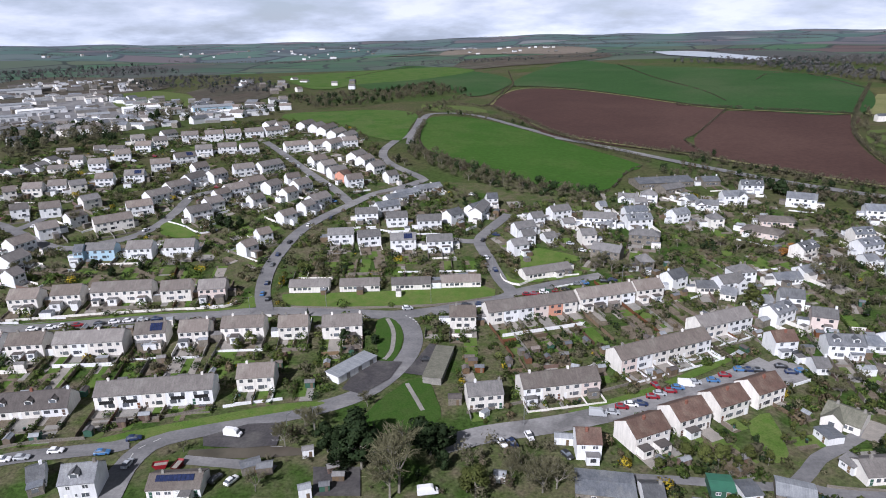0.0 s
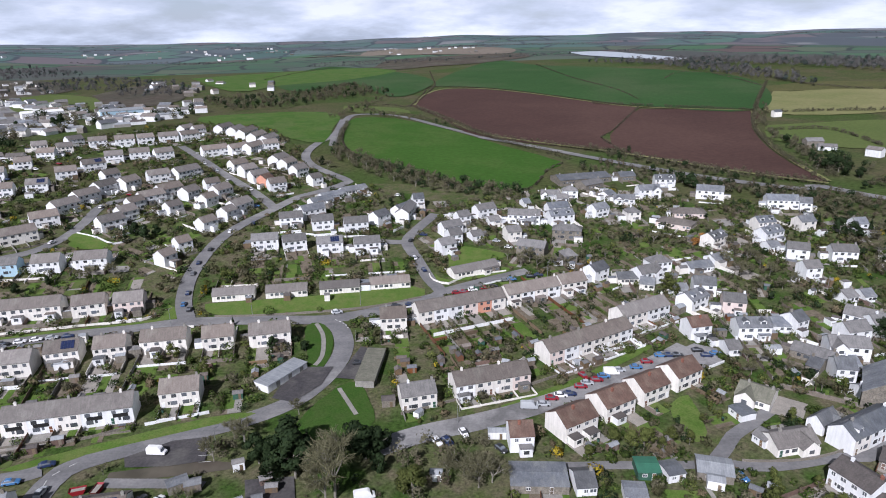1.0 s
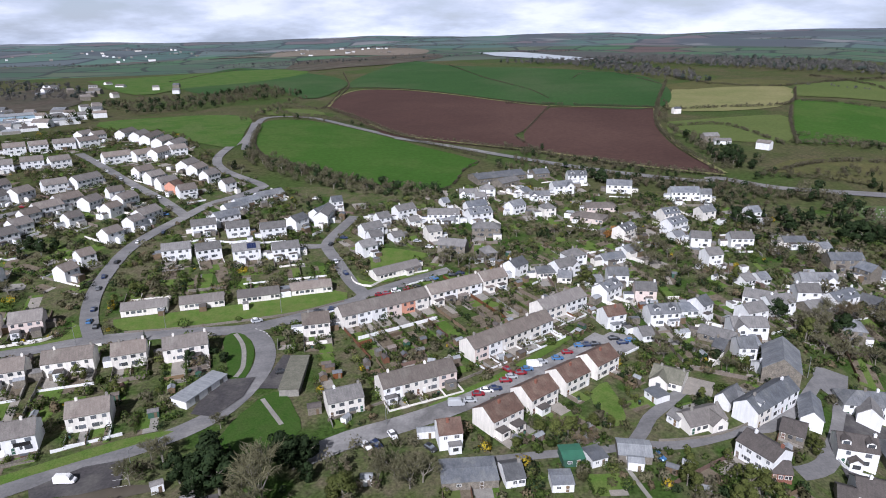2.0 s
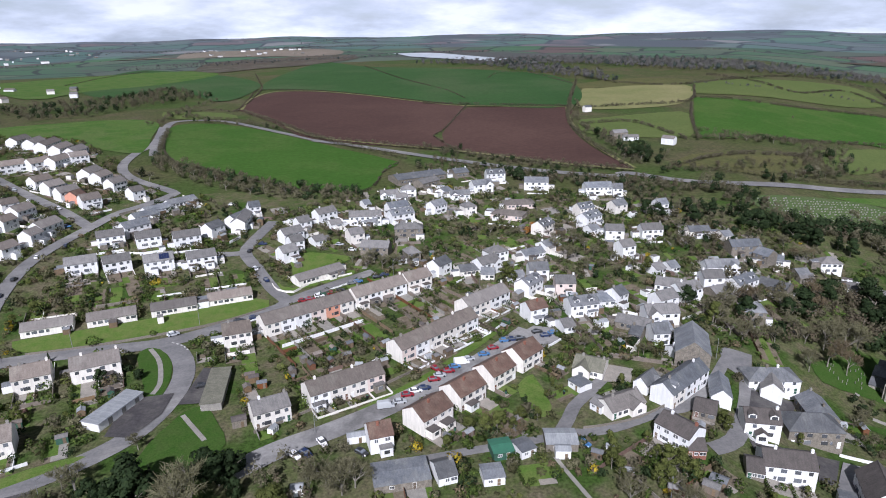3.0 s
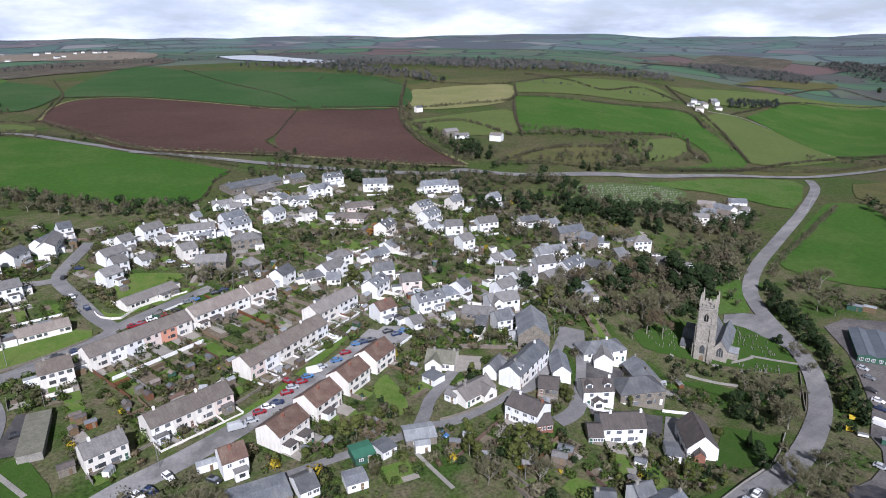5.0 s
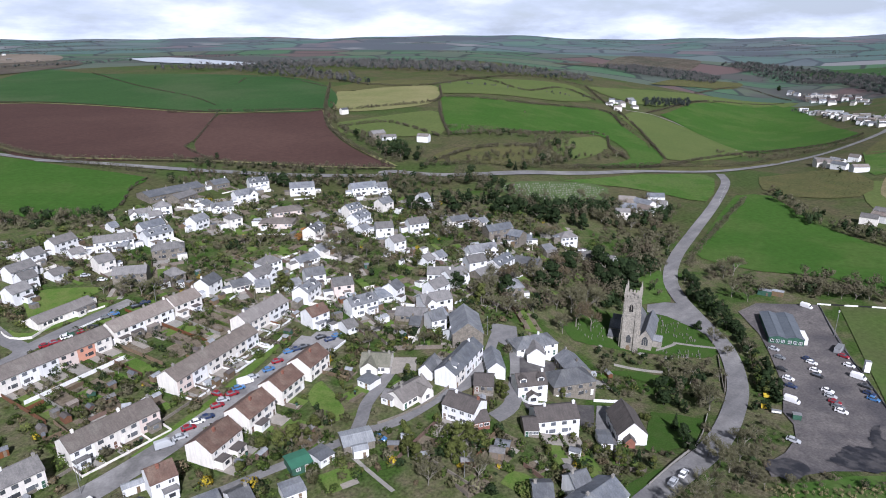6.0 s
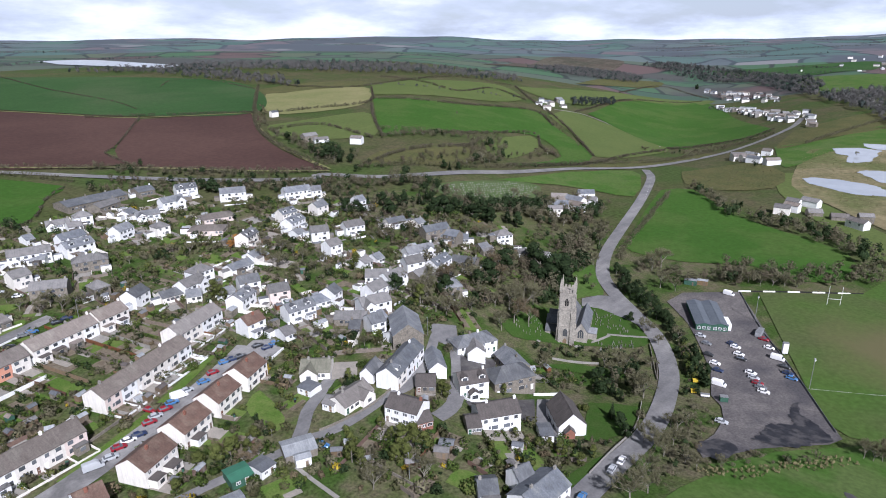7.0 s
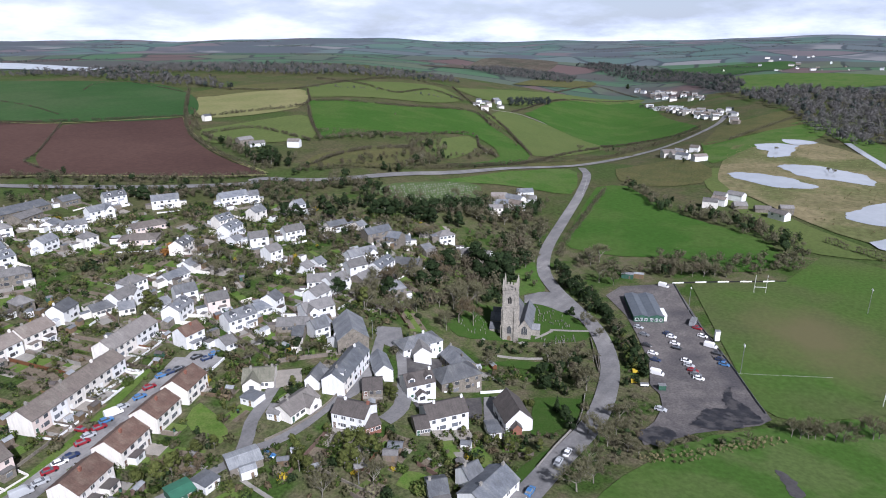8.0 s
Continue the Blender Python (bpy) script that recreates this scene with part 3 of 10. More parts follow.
field('heath', 'brown-grey waste ground of the town', [(-739, 987), (-811, 1303), (-575, 1254), (-434, 1042), (-470, 912), (-536, 784), (-553, 731)])
field('grass_mid', 'green field on the far slope', [(-311, 1244), (-206, 1330), (-23, 1418), (67, 1250), (-18, 1101), (-125, 1036), (-183, 956)])
field('grass_mid', 'green hillside field', [(1712, 365), (1854, 223), (1797, 22), (1761, -52), (1531, 16), (1372, 160), (1417, 268)])
field('grass_deep', 'dark green hillside field', [(2071, 684), (2209, 511), (2319, 284), (2107, 285), (1872, 430)])
field('heath', 'brown ploughed slope far off', [(1302, 985), (1996, 1209), (2108, 999), (1866, 922), (1533, 965)])
field('scrub', 'reddish brown paddock', [(1258, 696), (1518, 749), (1683, 677), (1503, 633)])
field('grass_bright', 'mown bright green pasture field above the estate', [(-17, 596), (-8, 649), (32, 641), (80, 564), (113, 498), (144, 445), (127, 427), (103, 386), (72, 391), (42, 419), (11, 454), (-10, 482), (-18, 526)])
field('plough', 'ploughed red-brown field on the hillside', [(55, 737), (77, 831), (118, 890), (166, 868), (216, 802), (261, 720), (295, 668), (224, 552), (203, 524), (198, 476), (150, 499), (111, 529), (89, 561), (80, 627)])
field('plough', 'bare ploughed red-brown field on the hillside', [(295, 659), (394, 609), (347, 534), (312, 457), (295, 400), (286, 354), (248, 395), (208, 450), (200, 474), (212, 528)])
field('grass_deep', 'deep green crop field on the hilltop', [(103, 927), (121, 1021), (195, 1211), (300, 1414), (328, 1203), (433, 1070), (533, 926), (509, 768), (399, 610), (301, 678), (266, 732), (219, 813), (169, 886)])
field('grass_deep', 'green field beside the hilltop hedges', [(-165, 1140), (-136, 1292), (-69, 1528), (71, 1195), (110, 1029), (91, 913), (38, 823), (-16, 1033), (-91, 929)])
field('grass_mid', 'green field behind the estate houses', [(-82, 704), (-49, 701), (-24, 666), (-28, 584), (-33, 515), (-59, 531), (-92, 578), (-143, 622), (-166, 681)])
field('stubble', 'pale yellow-green stubble field', [(485, 715), (564, 715), (626, 683), (593, 638), (508, 561), (403, 593)])
field('grass_olive', 'olive green pasture with a thin cut line', [(362, 536), (479, 524), (445, 470), (395, 419), (342, 453), (331, 485)])
field('grass_olive', 'olive green pasture under the far woods', [(643, 685), (768, 696), (920, 667), (849, 561), (748, 538), (655, 573), (582, 614)])
field('grass_bright', 'long bright green pasture below the farm', [(561, 595), (637, 529), (763, 494), (698, 413), (594, 303), (513, 296), (456, 310), (550, 315), (606, 388), (496, 405), (401, 409), (460, 483)])
field('scrub', 'rough brown-green paddock', [(318, 350), (350, 368), (439, 360), (444, 349), (422, 325), (370, 310)])
field('grass_olive', 'small olive paddock by the hedge', [(501, 377), (600, 385), (559, 348), (477, 324), (459, 337)])
field('grass_olive', 'olive pasture along the farm track', [(764, 461), (858, 473), (780, 301), (644, 273), (592, 298), (679, 374)])
field('grass_bright', 'smooth bright green hillside field', [(884, 465), (1179, 531), (1370, 459), (1108, 310), (937, 218), (863, 276), (770, 291)])
field('grass_olive', 'green strip of pasture on the ridge', [(957, 649), (1266, 596), (1414, 461), (1329, 447), (1197, 539), (954, 510), (914, 564)])
field('stubble', 'pale stubble strip', [(496, 730), (543, 688), (623, 674), (551, 593), (463, 590), (407, 601)])
field('grass_bright', 'bright green meadow beside the main road', [(497, 191), (515, 171), (459, 122), (416, 46), (372, 38), (352, 57), (361, 83), (344, 114), (342, 145), (361, 156), (429, 175)])
field('grass_mid', 'green verge field by the road junction', [(391, 282), (502, 278), (555, 243), (522, 219), (463, 199), (461, 229), (448, 259)])
field('grass_cem', 'grass cemetery field full of gravestones', [(310, 280), (344, 283), (407, 277), (426, 262), (389, 244), (336, 247), (311, 261)])
field('grass_pitch', 'worn green rugby pitch with muddy middle', [(323.8, 69.8), (354, 29), (405, 18), (402, -13), (383, -44), (310.1, -58.4), (245.5, -37.5), (237.6, -17.1), (214.8, 5.7), (216.9, 18.9), (243.9, 32.4)])
field('grass_mid', 'green field with a ragged ditch', [(122.8, 43.7), (141.9, 41.8), (166.8, 33.5), (189.2, 17.2), (204.9, 0.1), (226.6, -17.2), (246.7, -44.9), (178.7, -38.5), (101.5, 40.1)])
field('scrub', 'brown rough marsh ground', [(588, 208), (670, 172), (622, 128), (557, 122), (525, 155), (534, 185)])
field('marsh', 'tawny wet marsh of reeds and rushes', [(754, 140), (806, 75), (715, -5), (605, -55), (454, -48), (448, -4), (477, 32), (528, 77), (575, 112)])
field('grass_mid', 'green water meadow', [(784, 177), (834, 132), (958, 93), (969, 62), (811, 64), (748, 116), (650, 134)])
road('estate_road', 7.0, [(-84.4, 113.4), (-83.8, 127.5), (-85.0, 137.4), (-82.7, 147.9), (-74.1, 153.4), (-56.4, 159.3), (-39.2, 164.9), (-26.4, 172.6), (-18.3, 183.4), (-12.9, 196.2), (-11.4, 208.4), (-14.0, 220.9), (-20.4, 228.5)])
road('estate_road', 7.0, [(-192.5, 207.5), (-166.0, 213.7), (-138.0, 220.1), (-107.9, 226.0), (-71.6, 231.0), (-42.0, 229.8), (-19.3, 227.5), (0.9, 232.0), (22.2, 240.7)])
road('estate_road', 6.5, [(-71.6, 231.0), (-77.5, 249.8), (-80.2, 275.7), (-76.8, 309.6), (-69.1, 331.7), (-54, 357), (-42, 376), (-29, 387), (-14, 403), (-14, 411), (-37, 444), (-44, 475), (-37, 515), (-25, 554), (-20, 639)])
road('estate_road', 6.0, [(-53, 358), (-68, 386), (-93, 425), (-119, 470), (-142, 511)])
road('estate_road', 6.0, [(22.2, 240.7), (28.6, 245.9), (25.1, 260.2), (21.2, 285.5), (18.5, 304.6), (24.5, 320.2), (37.6, 344.4)])
road('estate_road', 5.5, [(4.7, 306.8), (11.9, 304.6), (18.5, 304.6)])
road('estate_road', 6.0, [(28.6, 245.9), (42.7, 252.2), (53.3, 256.5), (71.0, 263.0)])
road('estate_road', 6.0, [(-140, 379), (-150, 368), (-150, 341), (-152, 321), (-158.0, 306.4), (-167.1, 298.5), (-187.4, 289.9), (-231, 316), (-252, 322)])
road('estate_road', 5.0, [(-220, 307), (-216, 321), (-213, 342)])
road('estate_road', 5.5, [(-119.8, 142.1), (-114.0, 143.7), (-106.4, 144.9), (-99.5, 146.1), (-93.0, 147.1), (-88.3, 149.0)])
road('village_lane', 3.6, [(-70.7, 141.7), (-62.1, 140.4), (-53.6, 139.2), (-45.0, 137.0)])
road('close_road', 8.0, [(-1.3, 146.3), (11.9, 151.0), (24.4, 153.4), (38.4, 156.8), (54.3, 162.0), (72.6, 168.8), (95.0, 179.0), (108.7, 186.6)])
road('village_lane', 3.2, [(32.0, 133.3), (41.7, 132.2), (51.9, 131.0), (61.1, 129.9), (70.4, 128.3), (80.5, 127.2), (86.0, 127.5)])
road('village_lane', 4.0, [(85.5, 127.3), (91.6, 132.3), (97.0, 137.3), (103.9, 141.1), (110.7, 145.0), (117.0, 148.5)])
road('village_lane', 3.6, [(87.3, 127.5), (91.6, 125.2), (97.5, 123.7), (105.0, 123.5), (113.9, 124.2), (119.6, 124.4), (125.6, 123.6), (134.5, 126.7), (149.4, 134.7), (161.7, 142.7), (170.2, 146.1)])
road('village_lane', 5.0, [(169.7, 146.3), (166.2, 140.3), (160.9, 132.4), (150.0, 122.0), (138.9, 113.5), (130.6, 108.2), (123.7, 106.6), (120.7, 106.5)])
road('main_road', 7.4, [(96.0, 59.5), (115.0, 58.2), (137.9, 58.9), (168.4, 60.3), (197.1, 66.3), (220.8, 74.5), (244.6, 89.6), (263.9, 110.3), (280.0, 127.5), (299.7, 142.5), (334, 157), (388, 172), (466, 193), (536, 216), (571, 236)])
road('main_road', 7, [(-25, 503), (-24, 551), (-19, 618), (-8, 671), (33, 662), (74, 586), (102, 534)])
road('trunk_road', 7.5, [(98, 535), (131, 501), (177, 444), (221, 389), (264, 347), (277, 349), (311, 306), (396, 296), (512, 284), (586, 242), (726, 225), (862, 206), (956, 197), (1037, 203)])
road('church_lane', 6.0, [(256.3, 98.4), (257.1, 114.5), (264.2, 128.6)])
road('farm_track', 3.5, [(753, 287), (820, 367), (863, 456), (831, 492)])
road('path', 1.6, [(213.5, 111.3), (219.2, 109.4), (226.4, 106.8), (232.9, 105.4)])
road('path', 1.6, [(233.3, 106.5), (237.0, 99.2), (241.7, 91.5)])
road('path', 1.6, [(201.7, 128.8), (202.9, 125.8), (204.2, 122.4)])
road('path', 1.2, [(79.0, 119.0), (78.6, 110.8), (78.4, 101.6)])
road('path', 1.6, [(-22.3, 224.2), (-20.3, 218.6), (-18.9, 211.5), (-18.9, 199.3), (-21.0, 193.5)])
road('path', 1.4, [(-12.4, 178.1), (-6.9, 162.9)])
lot('yard', [(164.3, 148.1), (168.2, 149.5), (176.1, 144.5), (166.8, 135.8), (160.5, 128.5), (154.1, 125.8), (159.7, 135.0), (158.5, 140.0)])
lot('garage_yard', [(158.0, 127.7), (171.0, 121.2), (161.6, 114.6), (159.7, 115.5), (148.7, 119.9)])
lot('garage_yard', [(135.5, 107.5), (147.9, 101.9), (159.8, 97.0), (146.7, 88.5), (142.4, 90.5), (150.1, 95.9), (133.5, 103.5)])
lot('yard', [(160.6, 96.5), (167.8, 92.7), (154.4, 84.6), (142.1, 77.7), (139.1, 79.5), (147.4, 83.8), (145.5, 87.3)])
lot('yard', [(260.9, 133.9), (269.5, 129.7), (274.3, 122.6), (258.7, 99.4), (247.4, 90.4), (248.4, 95.1), (253.4, 108.4), (255.7, 121.3), (252.9, 129.6)])
lot('earth_yard', [(120.7, 153.6), (126.7, 147.8), (120.0, 140.6), (113.1, 145.4)])
lot('car_park', [(283.8, 100.4), (299.3, 98.4), (317.9, 77.3), (299.7, 66.2), (268.5, 48.8), (241.6, 31.9), (225.1, 22.6), (209.3, 14.2), (202.3, 16.7), (194.5, 23.0), (182.1, 32.3), (170.7, 37.8), (163.6, 42.5), (169.4, 46.2), (182.0, 44.9), (194.9, 46.0), (204.3, 49.6), (210.4, 55.0), (229.7, 61.5), (251.5, 74.2), (266.2, 83.7)])
lot('close_parking', [(81.1, 173.6), (99.2, 182.5), (112.2, 188.4), (118.2, 183.7), (115.3, 174.1), (107.5, 172.4), (100.8, 176.9), (86.3, 170.9), (70.1, 163.1), (52.2, 156.3), (41.3, 155.3), (50.1, 160.7)])
lot('garage_yard', [(-33.0, 175.3), (-31.4, 181.3), (-23.8, 192.7), (-14.6, 191.7), (-18.1, 181.0), (-26.3, 172.0)])
lot('garage_yard', [(-10.2, 192.3), (-5.5, 204.1), (2.6, 201.8), (0.5, 192.0), (-5.2, 182.0), (-13.7, 184.4)])
lot('van_yard', [(-68.6, 151.4), (-57.5, 157.3), (-47.7, 157.7), (-46.8, 147.1), (-55.9, 146.1), (-67.1, 147.1)])
lot('garage_yard', [(-35.0, 137.8), (-22.6, 137.5), (-21.3, 126.5), (-32.9, 126.8)])
lot('industrial_yard', [(-573, 787), (-581, 925), (-424, 835), (-337, 737), (-325, 643), (-367, 608), (-415, 561)])


ROAD_CELLS = {}
for line_, w_ in ROAD_LINES:
    for p_ in line_:
        ROAD_CELLS.setdefault((int(p_[0] // 12), int(p_[1] // 12)), []).append((p_[0], p_[1], w_ / 2))


def near_road(x, y, gap=1.0):
    i, j = int(x // 12), int(y // 12)
    for a in (i - 1, i, i + 1):
        for b in (j - 1, j, j + 1):
            for px, py, w in ROAD_CELLS.get((a, b), ()):
                if math.hypot(px - x, py - y) < w + gap:
                    return True
    return any(inside(q, x, y) for q in ROAD_LOTS)


# ---- houses ----
WINDOWS = {}
FOOT = []


def window_mesh(w, h):
    """A white frame with a mullion round a dark pane, standing proud of the wall; the front looks along -y."""
    key = (w, h)
    if key not in WINDOWS:
        t = 0.08
        xs = [-w / 2, -w / 2 + t, -t / 2, t / 2, w / 2 - t, w / 2] if w > 1.0 else [-w / 2, -w / 2 + t, w / 2 - t, w / 2]
        zs = [0, t, h - t, h]
        bm = bmesh.new()
        g = [[bm.verts.new((x, -0.06, z)) for z in zs] for x in xs]
        for i in range(len(xs) - 1):
            for j in range(3):
                if j == 1 and i % 2 == 1:
                    continue
                bm.faces.new((g[i][j], g[i + 1][j], g[i + 1][j + 1], g[i][j + 1]))
        side = bmesh.ops.extrude_face_region(bm, geom=bm.faces[:])
        for v in side["geom"]:
            if isinstance(v, bmesh.types.BMVert):
                v.co.y = 0.02
        bmesh.ops.recalc_face_normals(bm, faces=bm.faces[:])
        fr = bpy.data.meshes.new("window")
        bm.to_mesh(fr)
        bm.free()
        fr.materials.append(M["pvc"])
        bm = bmesh.new()
        box(bm, -w / 2 + t, w / 2 - t, -0.025, 0.01, t, h - t)
        gl = bpy.data.meshes.new("pane")
        bm.to_mesh(gl)
        bm.free()
        gl.materials.append(M["glass"])
        # one joined casing for houses far up the hill
        bm = bmesh.new()
        box(bm, -w / 2, w / 2, -0.06, 0.02, 0, h)
        front = [f for f in bm.faces if all(v.co.y < -0.05 for v in f.verts)]
        bmesh.ops.inset_region(bm, faces=front, thickness=0.09, depth=-0.03)
        front[0].material_index = 1
        far = bpy.data.meshes.new("window")
        bm.to_mesh(far)
        bm.free()
        far.materials.append(M["pvc"])
        far.materials.append(M["glass"])
        WINDOWS[key] = (fr, gl, far)
    return WINDOWS[key]


DOORS = {}


def door_mesh(kind):
    if kind not in DOORS:
        bm = bmesh.new()
        box(bm, -0.48, 0.48, -0.05, 0.02, 0, 2.1)
        box(bm, -0.42, 0.42, -0.07, -0.05, 0.08, 0.95, 1)
        box(bm, -0.42, 0.42, -0.07, -0.05, 1.05, 2.02, 1)
        me = bpy.data.meshes.new("door")
        bm.to_mesh(me)
        bm.free()
        me.materials.append(M["pvc"])
        me.materials.append(M[kind])
        DOORS[kind] = me
    return DOORS[kind]


def prism(bm, L, D, eave, ridge, sink, hip):
    a, b = L / 2, D / 2
    lo = [bm.verts.new(p) for p in ((-a, -b, -sink), (a, -b, -sink), (a, b, -sink), (-a, b, -sink))]
    up = [bm.verts.new(p) for p in ((-a, -b, eave), (a, -b, eave), (a, b, eave), (-a, b, eave))]
    if hip:
        for f in ((0, 1), (1, 2), (2, 3), (3, 0)):
            bm.faces.new((lo[f[0]], lo[f[1]], up[f[1]], up[f[0]]))
        bm.faces.new(up)
    else:
        g, h = bm.verts.new((-a, 0, ridge)), bm.verts.new((a, 0, ridge))
        bm.faces.new((lo[0], lo[1], up[1], up[0]))
        bm.faces.new((lo[2], lo[3], up[3], up[2]))
        bm.faces.new((lo[1], lo[2], up[2], h, up[1]))
        bm.faces.new((lo[3], lo[0], up[0], g, up[3]))
        bm.faces.new((up[0], up[1], h, g))
        bm.faces.new((up[2], up[3], g, h))


def roof_bm(L, D, eave, ridge, hip, over=0.28, thick=0.16):
    bm = bmesh.new()
    slope = (ridge - eave) / (D / 2)
    if hip:
        a, b, z = L / 2 + over, D / 2 + over, eave - over * slope
        k = max(0.3, L / 2 - D / 2)
        base = [bm.verts.new(p) for p in ((-a, -b, z), (a, -b, z), (a, b, z), (-a, b, z))]
        top = [bm.verts.new(p) for p in ((-a, -b, z + thick), (a, -b, z + thick), (a, b, z + thick), (-a, b, z + thick))]
        g, h = bm.verts.new((-k, 0, ridge + thick)), bm.verts.new((k, 0, ridge + thick))
        bm.faces.new(base[::-1])
        for i in range(4):
            bm.faces.new((base[i], base[(i + 1) % 4], top[(i + 1) % 4], top[i]))
        bm.faces.new((top[0], top[1], h, g))
        bm.faces.new((top[2], top[3], g, h))
        bm.faces.new((top[1], top[2], h))
        bm.faces.new((top[3], top[0], g))
    else:
        b, z = D / 2 + over, eave - over * slope
        ends = []
        for x in (-L / 2 - 0.16, L / 2 + 0.16):
            ends.append([bm.verts.new((x, *p)) for p in ((-b, z + 0.02), (0, ridge + 0.02), (b, z + 0.02), (b, z + thick), (0, ridge + thick + 0.05), (-b, z + thick))])
        p, q = ends
        for i in range(6):
            bm.faces.new((p[i], p[(i + 1) % 6], q[(i + 1) % 6], q[i]))
        for e in ends:
            bm.faces.new((e[0], e[1], e[4], e[5]))
            bm.faces.new((e[1], e[2], e[3], e[4]))
        box(bm, -L / 2 - 0.16, L / 2 + 0.16, -0.13, 0.13, ridge + thick - 0.05, ridge + thick + 0.11)
    bmesh.ops.recalc_face_normals(bm, faces=bm.faces[:])
    return bm


def chimney_bm(h=0.85, pots=2):
    bm = bmesh.new()
    box(bm, -0.36, 0.36, -0.28, 0.28, -0.9, h)
    box(bm, -0.41, 0.41, -0.33, 0.33, h, h + 0.1)
    for k in range(pots):
        x = (k - (pots - 1) / 2) * 0.26
        bmesh.ops.create_cone(bm, cap_ends=True, segments=8, radius1=0.11, radius2=0.09, depth=0.35, matrix=Matrix.Translation((x, 0, h + 0.26)))
    return bm


WORDS = {"white": "white rendered", "cream": "cream rendered", "pink": "pinkish rendered", "blue": "pale blue rendered", "stone": "grey stone", "greenp": "green boarded", "orange": "salmon rendered", "red_brick": "red brick"}
ROOFS = {"brown": "brown-grey tiled roof", "greyb": "grey tiled roof", "slate": "slate roof", "dkbrown": "dark brown tiled roof", "rust": "rust-brown tiled roof", "olive": "mossy tiled roof", "greenr": "green sheet roof", "metal_roof": "grey sheet roof"}
CHIMNEY = {}
rng = random.Random(4)


def house(x, y, head, L, D, eave, ridge, wall, roof, hip=False, stack=True, solar=False, salmon=False, clad=False, gables=(), dormers=(), porch=None, ext=True):
    z = ground_z(x, y)
    FOOT.append((x, y, head, L, D))
    two, shed = eave > 4, eave < 2.5
    far, mid = math.hypot(x, y) > 205, math.hypot(x, y) > 160
    name = "outbuilding" if shed else ("terraced_house" if L > 17 and two else "house" if two else "bungalow")
    ob = root(name, pose(x, y, z, 0, 0, head), f"{WORDS[wall]} {'outbuilding' if shed else 'terrace' if L > 17 and two else 'two-storey house' if two else 'bungalow'} with {'hipped ' if hip else ''}{ROOFS[roof]}",
              "shed" if shed else "house", "houses of the village" if not shed else "")
    bm = bmesh.new()
    prism(bm, L, D, eave, ridge, 2.2, hip)
    part("wall", bm, M[wall], ob)
    part("roof", roof_bm(L, D, eave, ridge, hip), M[roof], ob)
    n = max(1, round(L / 6.6))
    u = L / n
    if shed:
        fr, gl, _ = window_mesh(1.2, 0.9)
        w = child("window", fr, ob, pose(-L / 5, -D / 2, 1.0))
        child("pane", gl, w)
        child("door", door_mesh("wood"), ob, pose(L / 5, -D / 2, 0))
        return ob
    if stack and not (x < 60 and y > 225) and (not hip or rng.random() < 0.5):
        if not CHIMNEY:
            for m_ in ("red_brick", "concrete", "white", "stone", "cream"):
                me = bpy.data.meshes.new("chimney")
                bm = chimney_bm(pots=3 if m_ == "stone" else 2)
                bm.to_mesh(me)
                bm.free()
                me.materials.append(M[m_])
                CHIMNEY[m_] = me
        pile = {"rust": ("red_brick",), "brown": ("concrete", "cream", "concrete"), "dkbrown": ("red_brick", "white")}.get(roof, ("white", "stone", "concrete"))
        for k in range(0, n + 1, 2) if n > 1 and roof != "rust" else [rng.choice((0, 1))]:
            cx = max(-L / 2 + 0.7, min(L / 2 - 0.7, -L / 2 + k * u + (u if n > 1 and k < n else 0) * (0 if n == 2 and k else 1) * 0.5))
            if hip:
                cx *= 0.3
            child("chimney", CHIMNEY[rng.choice(pile)], ob, pose(cx if roof != "rust" else cx * 0.2, 0 if roof != "rust" else -0.9, ridge - (0 if roof != "rust" else 0.35)))
    if n > 1 and L > 13 and not hip and math.hypot(x, y) < 250 and wall in ("cream", "white"):
        for k in range(n):
            tint = rng.choice(("cream", "white", "white", "cream", "cream", "pink" if L > 24 else "cream"))
            if salmon and k == n - 2:
                tint = "orange"
            if tint == wall:
                continue
            bm = bmesh.new()
            box(bm, -u / 2 + 0.02, u / 2 - 0.02, -0.025, 0.0, -0.4, eave - 0.12)
            part("painted_front", bm, M[tint], ob, WORDS[tint] + " front", pose(-L / 2 + (k + 0.5) * u, -D / 2, 0))
    if clad:
        for k in range(n):
            if k % 5 != 2:
                bm = bmesh.new()
                box(bm, -u * 0.3, u * 0.3, -0.05, 0.0, 2.1, 3.3)
                part("cladding", bm, M["dark"], ob, "dark cladding panel between the windows", pose(-L / 2 + (k + 0.5) * u, -D / 2, 0))
    lights = []
    for side in (-1, 1):
        if far and side == 1:
            continue
        for k in range(n):
            c = -L / 2 + (k + 0.5) * u
            flip = 1 if k % 2 else -1
            if two:
                for dx, w in ((-0.24 * u, 1.5), (0.24 * u, 1.5 if u < 5 else 1.1)):
                    lights.append((c + dx * flip, side, 3.35, w, 1.15))
                lights.append((c - 0.2 * u * flip, side, 0.85, 1.9, 1.3))
                if u > 5:
                    lights.append((c + 0.05 * u * flip, side, 1.1, 0.7, 1.0))
            else:
                for dx, w in ((-0.3 * u, 1.7), (0.05 * u, 1.1)):
                    lights.append((c + dx * flip, side, 0.95, w, 1.1))
            dm = door_mesh(rng.choice(("pvc", "pvc", "wood", "greenp", "wood_red")))
            if math.hypot(x, y) < 215:
                child("door", dm, ob, pose(c + 0.33 * u * flip, side * D / 2, 0.0, 0, 0, 0 if side < 0 else 180))
